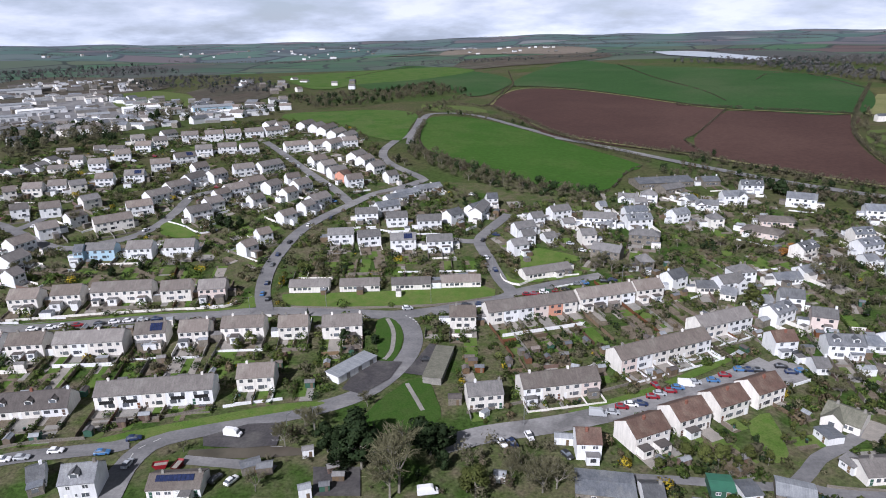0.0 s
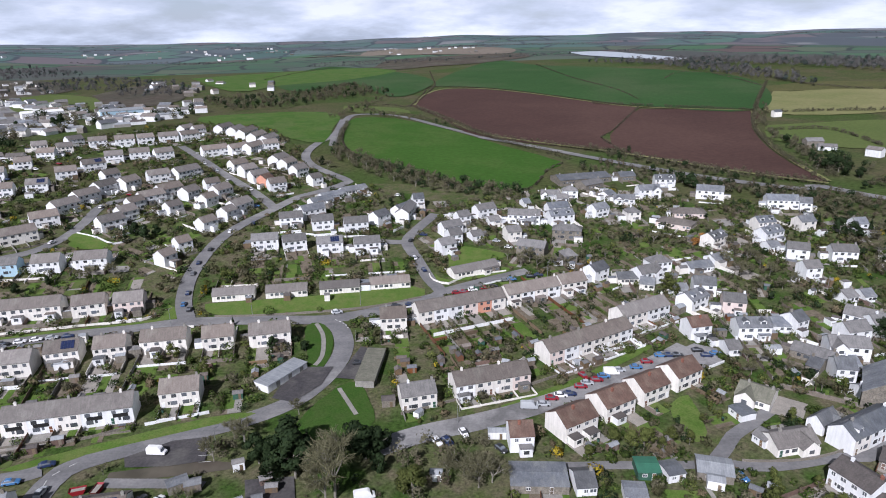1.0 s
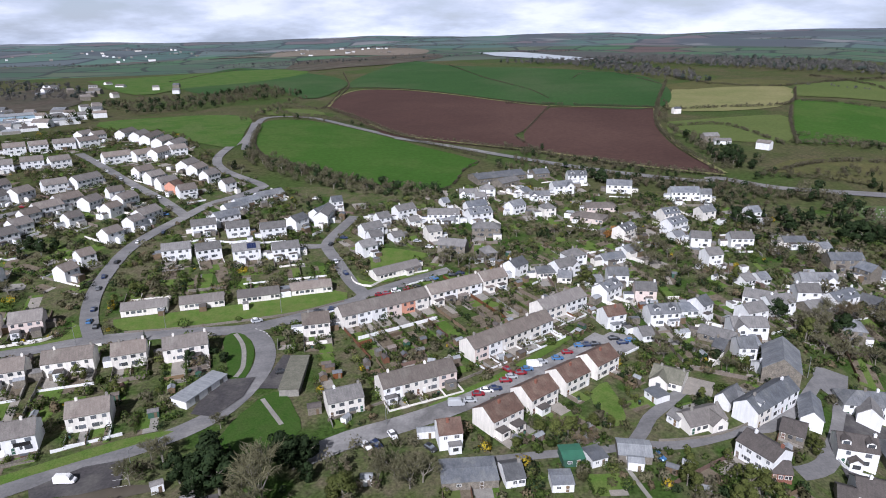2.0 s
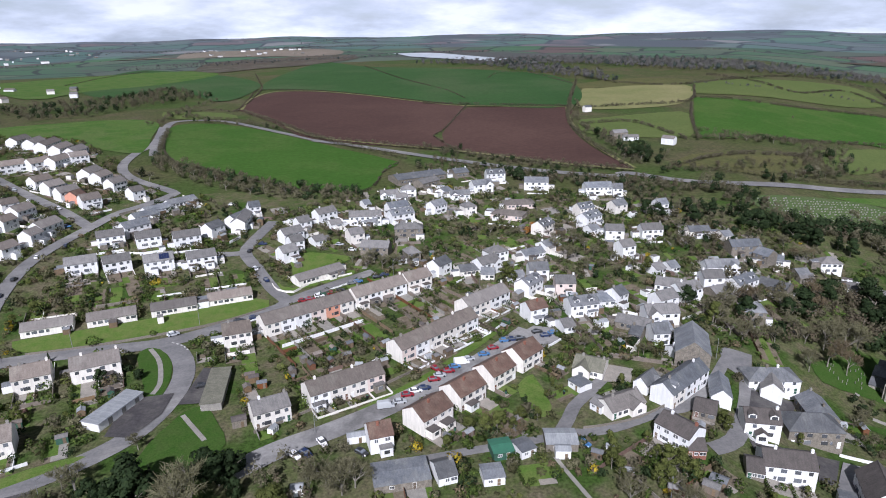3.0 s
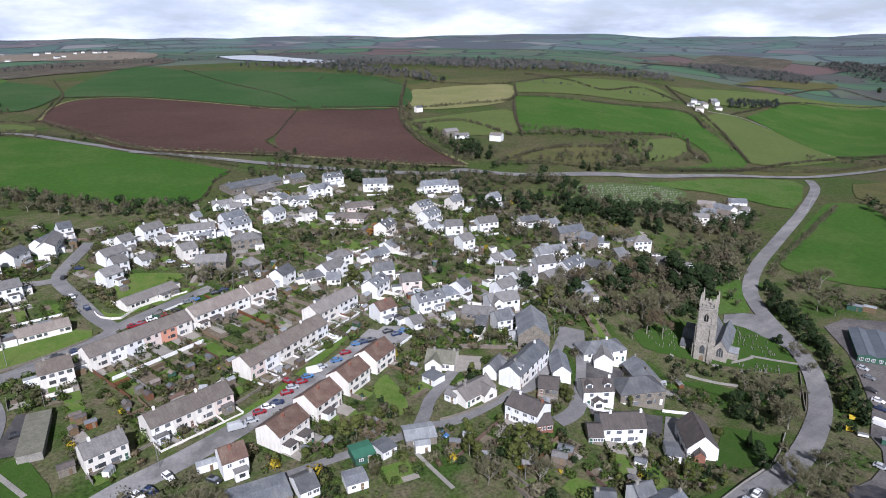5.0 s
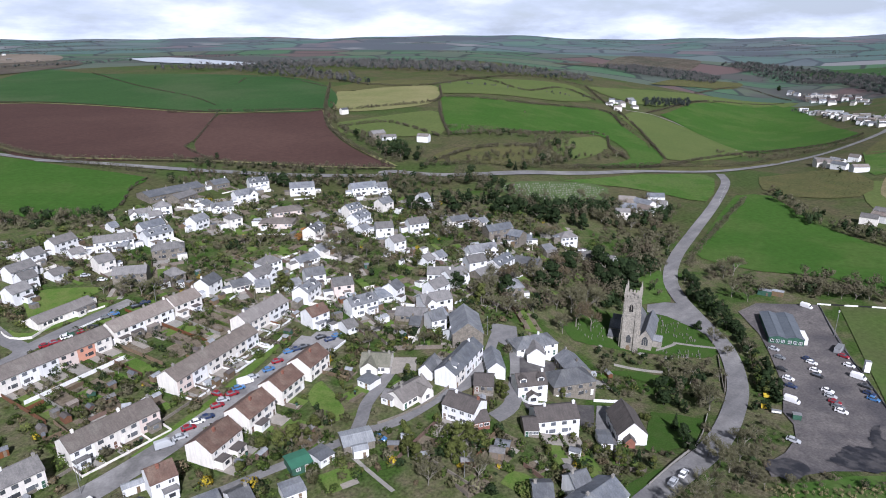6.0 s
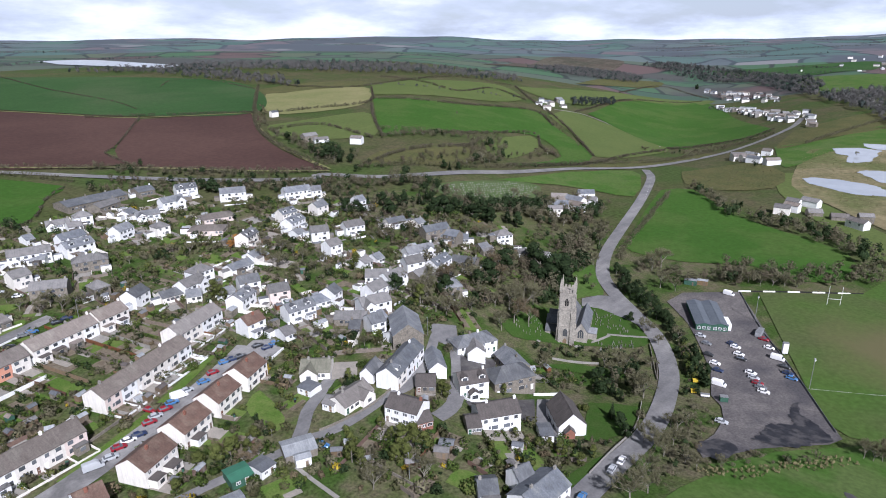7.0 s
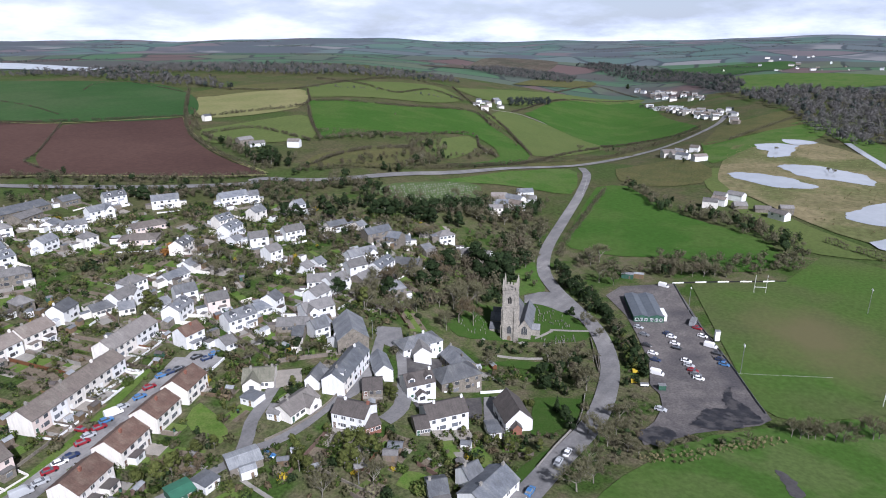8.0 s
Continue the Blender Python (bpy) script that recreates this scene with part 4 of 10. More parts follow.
    for cx, side, zz, w, h in lights:
        fr, gl, one = window_mesh(w, h)
        pw = child("window", one if mid else fr, ob, pose(cx, side * D / 2, zz, 0, 0, 0 if side < 0 else 180))
        if not mid:
            child("pane", gl, pw)
    if ext and not hip and (not far and rng.random() < 0.75 or math.hypot(x, y) < 400 and rng.random() < 0.5):
        for k in range(n):
            if rng.random() < (0.45 if math.hypot(x, y) < 230 else 0.6):
                w, d, e = rng.uniform(2.4, 4.2), rng.uniform(1.8, 3.2), rng.uniform(2.2, 2.6)
                cx = -L / 2 + (k + rng.uniform(0.3, 0.7)) * u
                bm = bmesh.new()
                box(bm, -w / 2, w / 2, -d, 0.05, -2, e)
                p = part("extension", bm, M[rng.choice((wall, wall, "white", "stone"))], ob, "single-storey flat-roofed extension", pose(cx, -D / 2, 0))
                bm = bmesh.new()
                box(bm, -w / 2 - 0.12, w / 2 + 0.12, -d - 0.15, 0.02, e, e + 0.14)
                part("flat_roof", bm, M[rng.choice(("slate", "greyb", "dkbrown", "brown", "dkbrown"))], p)
                child("window", window_mesh(1.5, 1.15)[2], p, pose(0, -d, 0.95))
    if not (gables or dormers or hip or solar or salmon or clad) and roof in ("slate", "greyb") and wall != "stone" and x > 85 and 7 < L < 17 and rng.random() < 0.5:
        if two and rng.random() < 0.5:
            dormers = (-L * 0.26, L * 0.26) if L > 9 else (0.0,)
        else:
            gables = ((L * rng.choice((-0.28, 0.28)), min(5.0, L * 0.42), rng.uniform(0.8, 2.2)),)
    pitch = (ridge - eave) / (D / 2)
    for gx, gw, out in gables:
        top = min(ridge - 0.25, eave - 0.15 + gw / 2 * 0.85)
        run = out + D / 2 - 0.2
        bm = bmesh.new()
        prism(bm, run, gw, eave - 0.15, top, 2.2, False)
        g = part("gable_wing", bm, M[wall], ob, at=pose(gx, -D / 2 - out + run / 2, 0, 0, 0, 90))
        part("roof", roof_bm(run, gw, eave - 0.15, top, False, 0.22, 0.12), M[roof], g)
        for zz in (0.9, 3.3) if two else (0.9,):
            child("window", window_mesh(1.5, 1.15)[2], g, pose(-run / 2, 0, zz, 0, 0, -90))
    for gx in dormers:
        back = min(1.1, D * 0.13)
        foot = eave + back * pitch + 0.1
        run = 1.9 / pitch
        bm = bmesh.new()
        prism(bm, run, 2.2, foot + 1.2, foot + 1.75, 0.6 - foot, False)
        g = part("dormer", bm, M["pvc"], ob, at=pose(gx, -D / 2 + back + run / 2, 0, 0, 0, 90))
        part("roof", roof_bm(run + 0.3, 2.2, foot + 1.2, foot + 1.75, False, 0.18, 0.1), M[roof], g)
        child("window", window_mesh(1.6, 1.0)[2], g, pose(-run / 2, 0, foot + 0.12, 0, 0, -90))
    if porch:
        bm = bmesh.new()
        prism(bm, 2.4, porch[1], 2.4, 3.5, 1.5, False)
        g = part("porch", bm, M["white"], ob, at=pose(porch[0], -D / 2 - 1.2, 0, 0, 0, 90))
        part("roof", roof_bm(2.4, porch[1], 2.4, 3.5, False, 0.2, 0.1), M[roof], g)
        child("window", window_mesh(1.9, 1.3)[2], g, pose(-1.2, 0, 0.8, 0, 0, -90))
    if solar:
        bm = bmesh.new()
        sl = math.degrees(math.atan2(ridge - eave, D / 2))
        wide = 9 if y < 150 else 4
        for k in range(wide):
            box(bm, (k - wide / 2) * 1.05, (k - wide / 2) * 1.05 + 0.98, -0.1 if wide > 4 else -1.6, 1.6, 0.28, 0.34)
        part("solar_panel", bm, M["solar"], ob, "dark blue solar panels", pose(L * (0.2 if y > 150 else 0.0), -D / 4, (eave + ridge) / 2, sl, 0, 0))
    return ob


house(-166.5, 232.7, 6, 11.2, 8.6, 5.0, 7.7, 'cream', 'brown')
house(-152.1, 237.2, 7, 11.2, 8.6, 5.0, 7.7, 'cream', 'brown')
house(-132.0, 241.6, 6, 23.7, 8.6, 5.0, 7.7, 'cream', 'brown')
house(-110.8, 243.4, 10, 11.8, 8.6, 5.0, 7.7, 'cream', 'brown')
house(-96.2, 244.6, 7, 10.9, 8.6, 5.0, 7.7, 'pink', 'brown')
house(-159.6, 198.3, 2, 12.1, 8.6, 5.0, 7.7, 'white', 'brown')
house(-145.5, 199.3, 6, 12.1, 8.6, 5.0, 7.7, 'cream', 'brown')
house(-124.7, 201.3, 5, 23.4, 8.6, 5.0, 7.7, 'cream', 'brown')
house(-106.2, 208.1, 8, 10.7, 8.6, 5.0, 7.7, 'cream', 'brown', solar=True)
house(-91.2, 209.7, 6, 10.4, 8.6, 5.0, 7.7, 'cream', 'brown')
house(-74.2, 212.8, 3, 15.4, 8.6, 5.0, 7.7, 'cream', 'brown')
house(-55.9, 213.1, 6, 10.7, 8.6, 5.0, 7.7, 'cream', 'brown')
house(-37.9, 213.4, 5, 14.5, 8.6, 5.0, 7.7, 'cream', 'brown')
house(-89.0, 170.9, 6, 34.7, 8.6, 5.0, 7.7, 'white', 'brown', clad=True)
house(-60.4, 179.1, 5, 11.5, 8.6, 5.0, 7.7, 'cream', 'brown')
house(-127.6, 165.0, 7, 29.3, 8.6, 2.7, 6.4, 'cream', 'dkbrown', dormers=(-11.5, -4.0, 3.6, 10.4), ext=False)
house(-90.8, 130.8, 8, 8.4, 8.2, 5.0, 7.8, 'white', 'slate', dormers=(-0.6,), ext=False)
house(-104.9, 134.5, 28, 4.0, 7.5, 2.5, 4.4, 'white', 'slate')
house(-67.4, 131.0, 2, 13.2, 7.5, 2.5, 4.4, 'cream', 'brown', solar=True)
house(-57.4, 251.7, 2, 16.9, 7.5, 2.5, 4.4, 'cream', 'brown')
house(-36.0, 252.6, 2, 17.0, 7.5, 2.5, 4.4, 'cream', 'brown')
house(-14.0, 253.6, 2, 16.8, 7.5, 2.5, 4.4, 'cream', 'brown')
house(7.4, 255.7, 2, 17.2, 7.5, 2.5, 4.4, 'cream', 'brown')
house(-51.4, 303.6, 5, 12.7, 7.5, 5.0, 7.4, 'white', 'greyb')
house(-37.1, 301.2, 11, 11.3, 7.5, 5.0, 7.4, 'white', 'greyb')
house(-19.8, 297.3, 5, 12.6, 7.5, 5.0, 7.4, 'white', 'greyb', solar=True)
house(-1.7, 295.9, 5, 12.6, 7.5, 5.0, 7.4, 'white', 'greyb')
house(-41.6, 333.2, 7, 12.3, 7.5, 5.0, 7.4, 'white', 'greyb')
house(-24.7, 327.5, 8, 11.3, 7.5, 5.0, 7.4, 'white', 'greyb')
house(-7.2, 323.6, 6, 12.7, 7.5, 5.0, 7.4, 'white', 'greyb')
house(-31.3, 344.5, 31, 13.4, 7.5, 5.0, 7.4, 'white', 'slate')
house(-90.6, 303.6, 41, 7.0, 7.5, 5.0, 7.4, 'white', 'brown')
house(-94.4, 288.3, 55, 7.3, 7.5, 5.0, 7.4, 'white', 'brown')
house(-84.7, 330.0, 49, 8.8, 7.5, 5.0, 7.4, 'white', 'brown')
house(-76.8, 344.5, 60, 8.5, 7.5, 5.0, 7.4, 'white', 'brown')
house(-228.0, 329.3, 31, 8.5, 7.5, 5.0, 7.4, 'white', 'brown')
house(-213.6, 333.2, 26, 9.8, 8.6, 5.0, 7.7, 'white', 'brown')
house(-194.0, 320.8, 58, 8.9, 7.5, 5.0, 7.4, 'white', 'brown')
house(-199.2, 304.3, 44, 9.5, 8.6, 5.0, 7.7, 'white', 'brown')
house(-201.4, 285.0, 68, 11.2, 8.6, 5.0, 7.7, 'white', 'brown')
house(-193.1, 266.8, 79, 11.7, 8.6, 5.0, 7.7, 'white', 'brown')
house(-169.0, 278.3, 9, 4.0, 7.5, 5.0, 7.4, 'blue', 'slate')
house(-160.4, 281.3, 4, 13.6, 7.5, 5.0, 7.4, 'blue', 'greyb')
house(-143.3, 284.3, 5, 11.6, 8.6, 5.0, 7.7, 'white', 'brown')
house(-125.6, 287.3, 4, 14.0, 8.6, 5.0, 7.7, 'white', 'brown')
house(-172.4, 317.2, 37, 18.5, 8.6, 5.0, 7.7, 'cream', 'brown')
house(-168.5, 340.0, 31, 13.2, 8.6, 5.0, 7.7, 'white', 'brown')
house(-133.8, 334.0, 45, 12.8, 8.6, 5.0, 7.7, 'white', 'brown')
house(-206.3, 520.5, 22, 13.0, 8.6, 5.0, 7.7, 'white', 'brown')
house(-187.9, 525.1, 20, 14.2, 8.6, 5.0, 7.7, 'white', 'brown')
house(-173.8, 529.9, 26, 12.3, 8.6, 5.0, 7.7, 'white', 'brown')
house(-157.5, 534.7, 20, 14.7, 8.6, 5.0, 7.7, 'white', 'brown')
house(-143.0, 541.0, 36, 15.1, 8.6, 5.0, 7.7, 'white', 'brown')
house(-153.6, 574.6, 60, 12.7, 8.6, 5.0, 7.7, 'white', 'brown')
house(-141.9, 568.3, 42, 10.1, 8.6, 5.0, 7.7, 'white', 'brown')
house(-175.3, 464.7, 19, 11.8, 8.6, 5.0, 7.7, 'white', 'brown')
house(-160.5, 472.6, 17, 13.3, 8.6, 5.0, 7.7, 'white', 'brown')
house(-144.1, 471.7, 32, 12.6, 8.6, 5.0, 7.7, 'white', 'brown')
house(-224.8, 477.6, 7, 11.4, 8.6, 5.0, 7.7, 'white', 'brown')
house(-227.4, 448.6, 21, 10.2, 8.6, 5.0, 7.7, 'white', 'brown')
house(-231.5, 421.6, 16, 11.0, 8.6, 5.0, 7.7, 'white', 'brown')
house(-259.5, 478.8, 34, 8.1, 7.5, 2.5, 4.4, 'cream', 'brown')
house(-245.8, 477.4, 7, 11.4, 7.5, 2.5, 4.4, 'cream', 'brown')
house(-190.5, 423.5, 24, 12.3, 8.6, 5.0, 7.7, 'white', 'brown')
house(-180.7, 441.8, 34, 14.1, 8.6, 5.0, 7.7, 'white', 'brown', solar=True)
house(-210.3, 387.7, 14, 10.3, 8.6, 5.0, 7.7, 'white', 'brown')
house(-195.5, 396.4, 13, 11.7, 8.6, 5.0, 7.7, 'white', 'brown', solar=True)
house(-254.6, 414.8, 14, 11.9, 7.5, 2.5, 4.4, 'cream', 'brown')
house(-240.9, 364.7, 12, 10.5, 8.6, 5.0, 7.7, 'cream', 'brown')
house(-230.2, 371.5, 13, 10.1, 8.6, 5.0, 7.7, 'white', 'brown')
house(-249.7, 430.5, 9, 8.3, 7.5, 5.0, 7.4, 'cream', 'brown')
house(-156.6, 392.7, 64, 14.8, 8.6, 5.0, 7.7, 'white', 'brown')
house(-145.5, 400.8, 61, 11.8, 8.6, 5.0, 7.7, 'white', 'brown')
house(-161.6, 376.1, 57, 14.2, 8.6, 5.0, 7.7, 'white', 'brown')
house(-166.3, 359.2, 57, 14.6, 8.6, 5.0, 7.7, 'white', 'brown')
house(-131.9, 414.5, 30, 13.3, 8.6, 5.0, 7.7, 'white', 'brown')
house(-116.7, 422.4, 50, 17.2, 8.6, 5.0, 7.7, 'white', 'brown')
house(-118.1, 385.8, 47, 14.7, 8.6, 5.0, 7.7, 'white', 'brown')
house(-124.7, 373.3, 43, 14.5, 8.6, 5.0, 7.7, 'white', 'brown')
house(-95.3, 395.3, 32, 8.6, 7.5, 5.0, 7.4, 'white', 'brown')
house(-87.3, 382.5, 53, 11.4, 8.6, 5.0, 7.7, 'white', 'brown')
house(-72.2, 355.9, 57, 14.1, 8.6, 5.0, 7.7, 'white', 'brown')
house(-110.0, 478.2, 29, 18.4, 8.6, 5.0, 7.7, 'white', 'brown')
house(-93.9, 481.8, 42, 14.5, 8.6, 5.0, 7.7, 'white', 'brown')
house(-83.2, 485.7, 64, 17.7, 8.6, 5.0, 7.7, 'white', 'brown')
house(-72.1, 494.4, 24, 11.4, 8.6, 5.0, 7.7, 'white', 'brown')
house(-86.3, 436.3, 43, 11.5, 8.6, 5.0, 7.7, 'white', 'brown')
house(-78.0, 423.6, 45, 10.6, 8.6, 5.0, 7.7, 'white', 'brown')
house(-69.2, 410.5, 36, 11.5, 8.6, 5.0, 7.7, 'white', 'brown')
house(-55.9, 393.1, 25, 10.4, 8.6, 5.0, 7.7, 'white', 'brown')
house(-60.6, 449.1, 64, 14.8, 8.6, 5.0, 7.7, 'white', 'brown')
house(-53.8, 438.0, 60, 12.0, 8.6, 5.0, 7.7, 'white', 'brown')
house(-44.8, 422.1, 47, 10.1, 8.6, 5.0, 7.7, 'white', 'brown')
house(-33.1, 402.1, 38, 7.9, 7.5, 5.0, 7.4, 'white', 'brown')
house(-121.7, 575.0, 71, 20.1, 8.6, 5.0, 7.7, 'white', 'brown')
house(-109.0, 560.3, 74, 18.9, 8.6, 5.0, 7.7, 'white', 'brown')
house(-98.3, 548.5, 78, 28.9, 8.6, 5.0, 7.7, 'white', 'brown')
house(-86.9, 527.8, 72, 20.3, 8.6, 5.0, 7.7, 'white', 'brown')
house(-75.8, 514.8, 70, 19.4, 8.6, 5.0, 7.7, 'white', 'brown')
house(-8.9, 385.2, 29, 17.2, 7.5, 2.5, 4.4, 'white', 'slate')
house(-21.7, 374.7, 32, 15.0, 7.5, 2.5, 4.4, 'white', 'slate')
house(-27.7, 366.1, 33, 13.9, 7.5, 2.5, 4.4, 'white', 'slate')
house(29.2, 359.8, 6, 6.3, 7.5, 5.0, 7.4, 'white', 'slate')
house(20.9, 341.7, 73, 20.7, 7.5, 5.0, 7.4, 'white', 'greyb')
house(50.7, 328.5, 19, 7.2, 7.5, 5.0, 7.4, 'white', 'greyb')
house(65.0, 339.3, 22, 12.1, 7.5, 5.0, 7.4, 'white', 'greyb')
house(42.2, 314.1, 21, 11.3, 7.5, 5.0, 7.4, 'white', 'greyb')
house(42.4, 302.5, 14, 6.6, 7.5, 5.0, 7.4, 'white', 'greyb')
house(36.5, 290.5, 23, 8.3, 7.5, 5.0, 7.4, 'white', 'greyb')
house(92.7, 354.5, 9, 4.3, 7.5, 2.5, 4.4, 'white', 'slate')
house(85.1, 327.1, -17, 17.6, 7.5, 5.0, 7.4, 'white', 'greyb')
house(111.9, 368.4, -14, 11.4, 7.5, 2.5, 4.4, 'white', 'greyb')
house(123.6, 365.7, -9, 8.9, 7.5, 5.0, 7.4, 'white', 'greyb', hip=True)
house(106.6, 336.8, 9, 12.6, 7.5, 5.0, 7.4, 'white', 'slate')
house(104.7, 324.1, 8, 13.9, 7.5, 5.0, 7.4, 'white', 'slate')
house(129.1, 331.2, 23, 10.1, 7.5, 5.0, 7.4, 'white', 'slate')
house(101.4, 301.0, -20, 14.7, 7.5, 5.0, 7.4, 'stone', 'greyb', hip=True)
house(72.8, 303.0, 10, 7.7, 7.5, 5.0, 7.4, 'cream', 'greyb')
house(78.0, 282.2, -32, 13.9, 7.5, 5.0, 7.4, 'stone', 'greyb')
house(91.7, 269.1, 3, 6.4, 7.5, 5.0, 7.4, 'stone', 'greyb', hip=True)
house(98.7, 251.0, 29, 9.0, 7.5, 5.0, 7.4, 'white', 'slate')
house(141.4, 398.0, 8, 36.6, 16.0, 3.2, 5.4, 'stone', 'slate')
house(170.3, 358.1, 1, 13.4, 7.5, 5.0, 7.4, 'white', 'slate')
house(189.6, 376.6, -12, 12.7, 7.5, 5.0, 7.4, 'white', 'slate')
house(205.0, 347.8, -29, 15.4, 10.0, 5.0, 7.4, 'white', 'slate')
house(233.3, 321.1, -18, 17.0, 9.0, 5.0, 7.4, 'white', 'slate')
house(242.2, 312.8, -29, 6.0, 7.5, 5.0, 7.4, 'white', 'slate')
house(152.9, 352.3, -15, 12.5, 7.5, 2.5, 4.4, 'white', 'slate')
house(144.9, 321.5, 3, 7.4, 7.5, 5.0, 7.4, 'cream', 'greyb', hip=True)
house(177.4, 320.7, -16, 18.4, 11.0, 2.5, 4.4, 'pink', 'brown', hip=True)
house(163.5, 306.3, -44, 18.4, 11.0, 2.5, 4.4, 'pink', 'brown', hip=True)
house(168.4, 277.0, 29, 11.6, 7.5, 5.0, 7.4, 'cream', 'slate')
house(203.3, 291.1, 2, 10.0, 7.5, 5.0, 7.4, 'cream', 'slate')
house(197.5, 277.1, 19, 12.9, 7.5, 5.0, 7.4, 'white', 'slate')
house(223.0, 286.9, 7, 9.1, 7.5, 5.0, 7.4, 'cream', 'slate')
house(196.9, 254.2, -28, 9.4, 7.5, 5.0, 7.4, 'white', 'greyb')
house(214.1, 247.2, -17, 10.9, 7.5, 5.0, 7.4, 'white', 'greyb')
house(188.6, 234.3, 0, 7.6, 7.5, 5.0, 7.4, 'white', 'greyb')
house(245.4, 277.2, -5, 6.7, 7.5, 5.0, 7.4, 'white', 'slate')
house(128.8, 254.0, 9, 10.0, 7.5, 5.0, 7.4, 'white', 'greyb', hip=True)
house(119.2, 244.3, 16, 11.2, 7.5, 5.0, 7.4, 'white', 'greyb')
house(146.2, 250.5, 7, 12.0, 7.5, 2.5, 4.4, 'white', 'slate')
house(136.8, 228.0, -18, 8.8, 7.5, 5.0, 7.4, 'white', 'slate')
house(213.0, 198.4, -19, 15.0, 7.5, 5.0, 7.4, 'white', 'slate')
house(200.1, 190.4, -19, 9.1, 7.5, 5.0, 7.4, 'white', 'greyb')
house(211.8, 184.8, 10, 13.9, 7.5, 5.0, 7.4, 'white', 'slate')
house(232.4, 184.8, -70, 12.8, 7.5, 2.5, 4.4, 'stone', 'slate')
house(244.1, 215.2, -17, 15.2, 7.5, 5.0, 7.4, 'stone', 'slate')
house(249.0, 206.0, -82, 7.7, 7.5, 5.0, 7.4, 'stone', 'slate')
house(257.6, 205.5, -50, 4.7, 7.5, 2.5, 4.4, 'white', 'slate')
house(284.5, 198.9, -28, 9.9, 7.5, 5.0, 7.4, 'white', 'greyb', hip=True)
house(238.5, 239.9, -17, 11.1, 7.5, 2.5, 4.4, 'cream', 'slate')
house(281.3, 181.3, -49, 8.5, 7.5, 2.5, 4.4, 'white', 'greyb')
house(289.8, 174.6, -92, 8.3, 7.5, 2.5, 4.4, 'white', 'greyb')
house(177.8, 189.7, -48, 11.6, 7.5, 5.0, 7.4, 'white', 'greyb')
house(181.0, 184.5, 0, 11.1, 7.5, 5.0, 7.4, 'white', 'greyb')
house(167.3, 181.7, 4, 9.3, 7.5, 5.0, 7.4, 'white', 'greyb')
house(157.7, 172.3, -18, 12.7, 7.5, 5.0, 7.4, 'white', 'greyb')
house(197.5, 165.2, -32, 8.2, 9.0, 5.0, 7.4, 'stone', 'slate', hip=True)
house(197.0, 182.9, 2, 9.4, 7.5, 2.5, 4.4, 'stone', 'greyb')
house(45.9, 265.5, 20, 23.3, 7.5, 2.5, 4.4, 'cream', 'brown')
house(33.7, 227.1, 15, 37.0, 8.6, 5.0, 7.7, 'cream', 'brown', salmon=True)
house(64.7, 236.1, 16, 24.7, 8.6, 5.0, 7.7, 'cream', 'brown')
house(83.4, 241.2, 14, 12.2, 8.6, 5.0, 7.7, 'cream', 'brown')
house(7.1, 219.7, -1, 9.9, 8.6, 5.0, 7.7, 'cream', 'brown')
house(73.3, 192.5, 22, 37.7, 8.6, 5.0, 7.7, 'cream', 'brown')
house(101.5, 210.9, 21, 23.4, 8.6, 5.0, 7.7, 'cream', 'brown')
house(116.2, 195.3, 5, 8.2, 7.5, 5.0, 7.4, 'white', 'rust')
house(134.9, 191.0, -8, 11.7, 7.5, 5.0, 7.4, 'white', 'slate')
house(148.4, 194.3, -13, 7.0, 7.5, 2.5, 4.4, 'white', 'slate')
house(152.8, 192.5, 18, 6.0, 7.5, 5.0, 7.4, 'white', 'slate')
house(146.5, 172.6, -51, 12.9, 7.5, 2.5, 4.4, 'stone', 'greyb')
house(146.8, 160.1, -18, 6.0, 7.5, 5.0, 7.4, 'white', 'slate')
house(126.0, 216.8, 29, 11.2, 7.5, 5.0, 7.4, 'white', 'slate')
house(127.6, 229.7, -0, 4.6, 7.5, 2.5, 4.4, 'white', 'slate')
house(139.9, 210.9, -23, 8.5, 7.5, 5.0, 7.4, 'pink', 'greyb')
house(110.8, 245.2, -6, 10.0, 7.5, 2.5, 4.4, 'cream', 'slate')
house(117.0, 237.9, -28, 6.1, 7.5, 2.5, 4.4, 'cream', 'slate')
house(35.0, 172.3, 10, 24.7, 8.6, 5.0, 7.7, 'cream', 'brown')
house(11.6, 166.7, 7, 10.7, 7.5, 5.0, 7.4, 'cream', 'greyb')
house(37.7, 142.7, -4, 6.5, 7.5, 5.0, 7.4, 'white', 'rust')
house(53.7, 147.2, 23, 11.7, 9.0, 5.0, 7.8, 'cream', 'rust')
house(67.8, 154.2, 23, 11.4, 9.0, 5.0, 7.8, 'cream', 'rust')
house(81.6, 160.5, 23, 11.0, 9.0, 5.0, 7.8, 'cream', 'rust')
house(95.2, 166.5, 24, 11.2, 9.0, 5.0, 7.8, 'cream', 'rust')
house(66.7, 126.4, -10, 5.7, 6.0, 2.4, 2.7, 'greenp', 'greenr')
house(72.5, 124.5, 5, 4.6, 5.5, 2.4, 2.7, 'white', 'slate')
house(38.6, 127.0, -10, 14.2, 9.0, 2.4, 2.7, 'stone', 'slate')
house(49.1, 124.0, -3, 5.0, 7.5, 2.5, 4.4, 'white', 'slate')
house(60.0, 118.1, -13, 5.4, 5.5, 2.4, 2.7, 'white', 'slate')
house(110.0, 64.3, -4, 13.7, 9.0, 5.0, 7.4, 'white', 'slate')
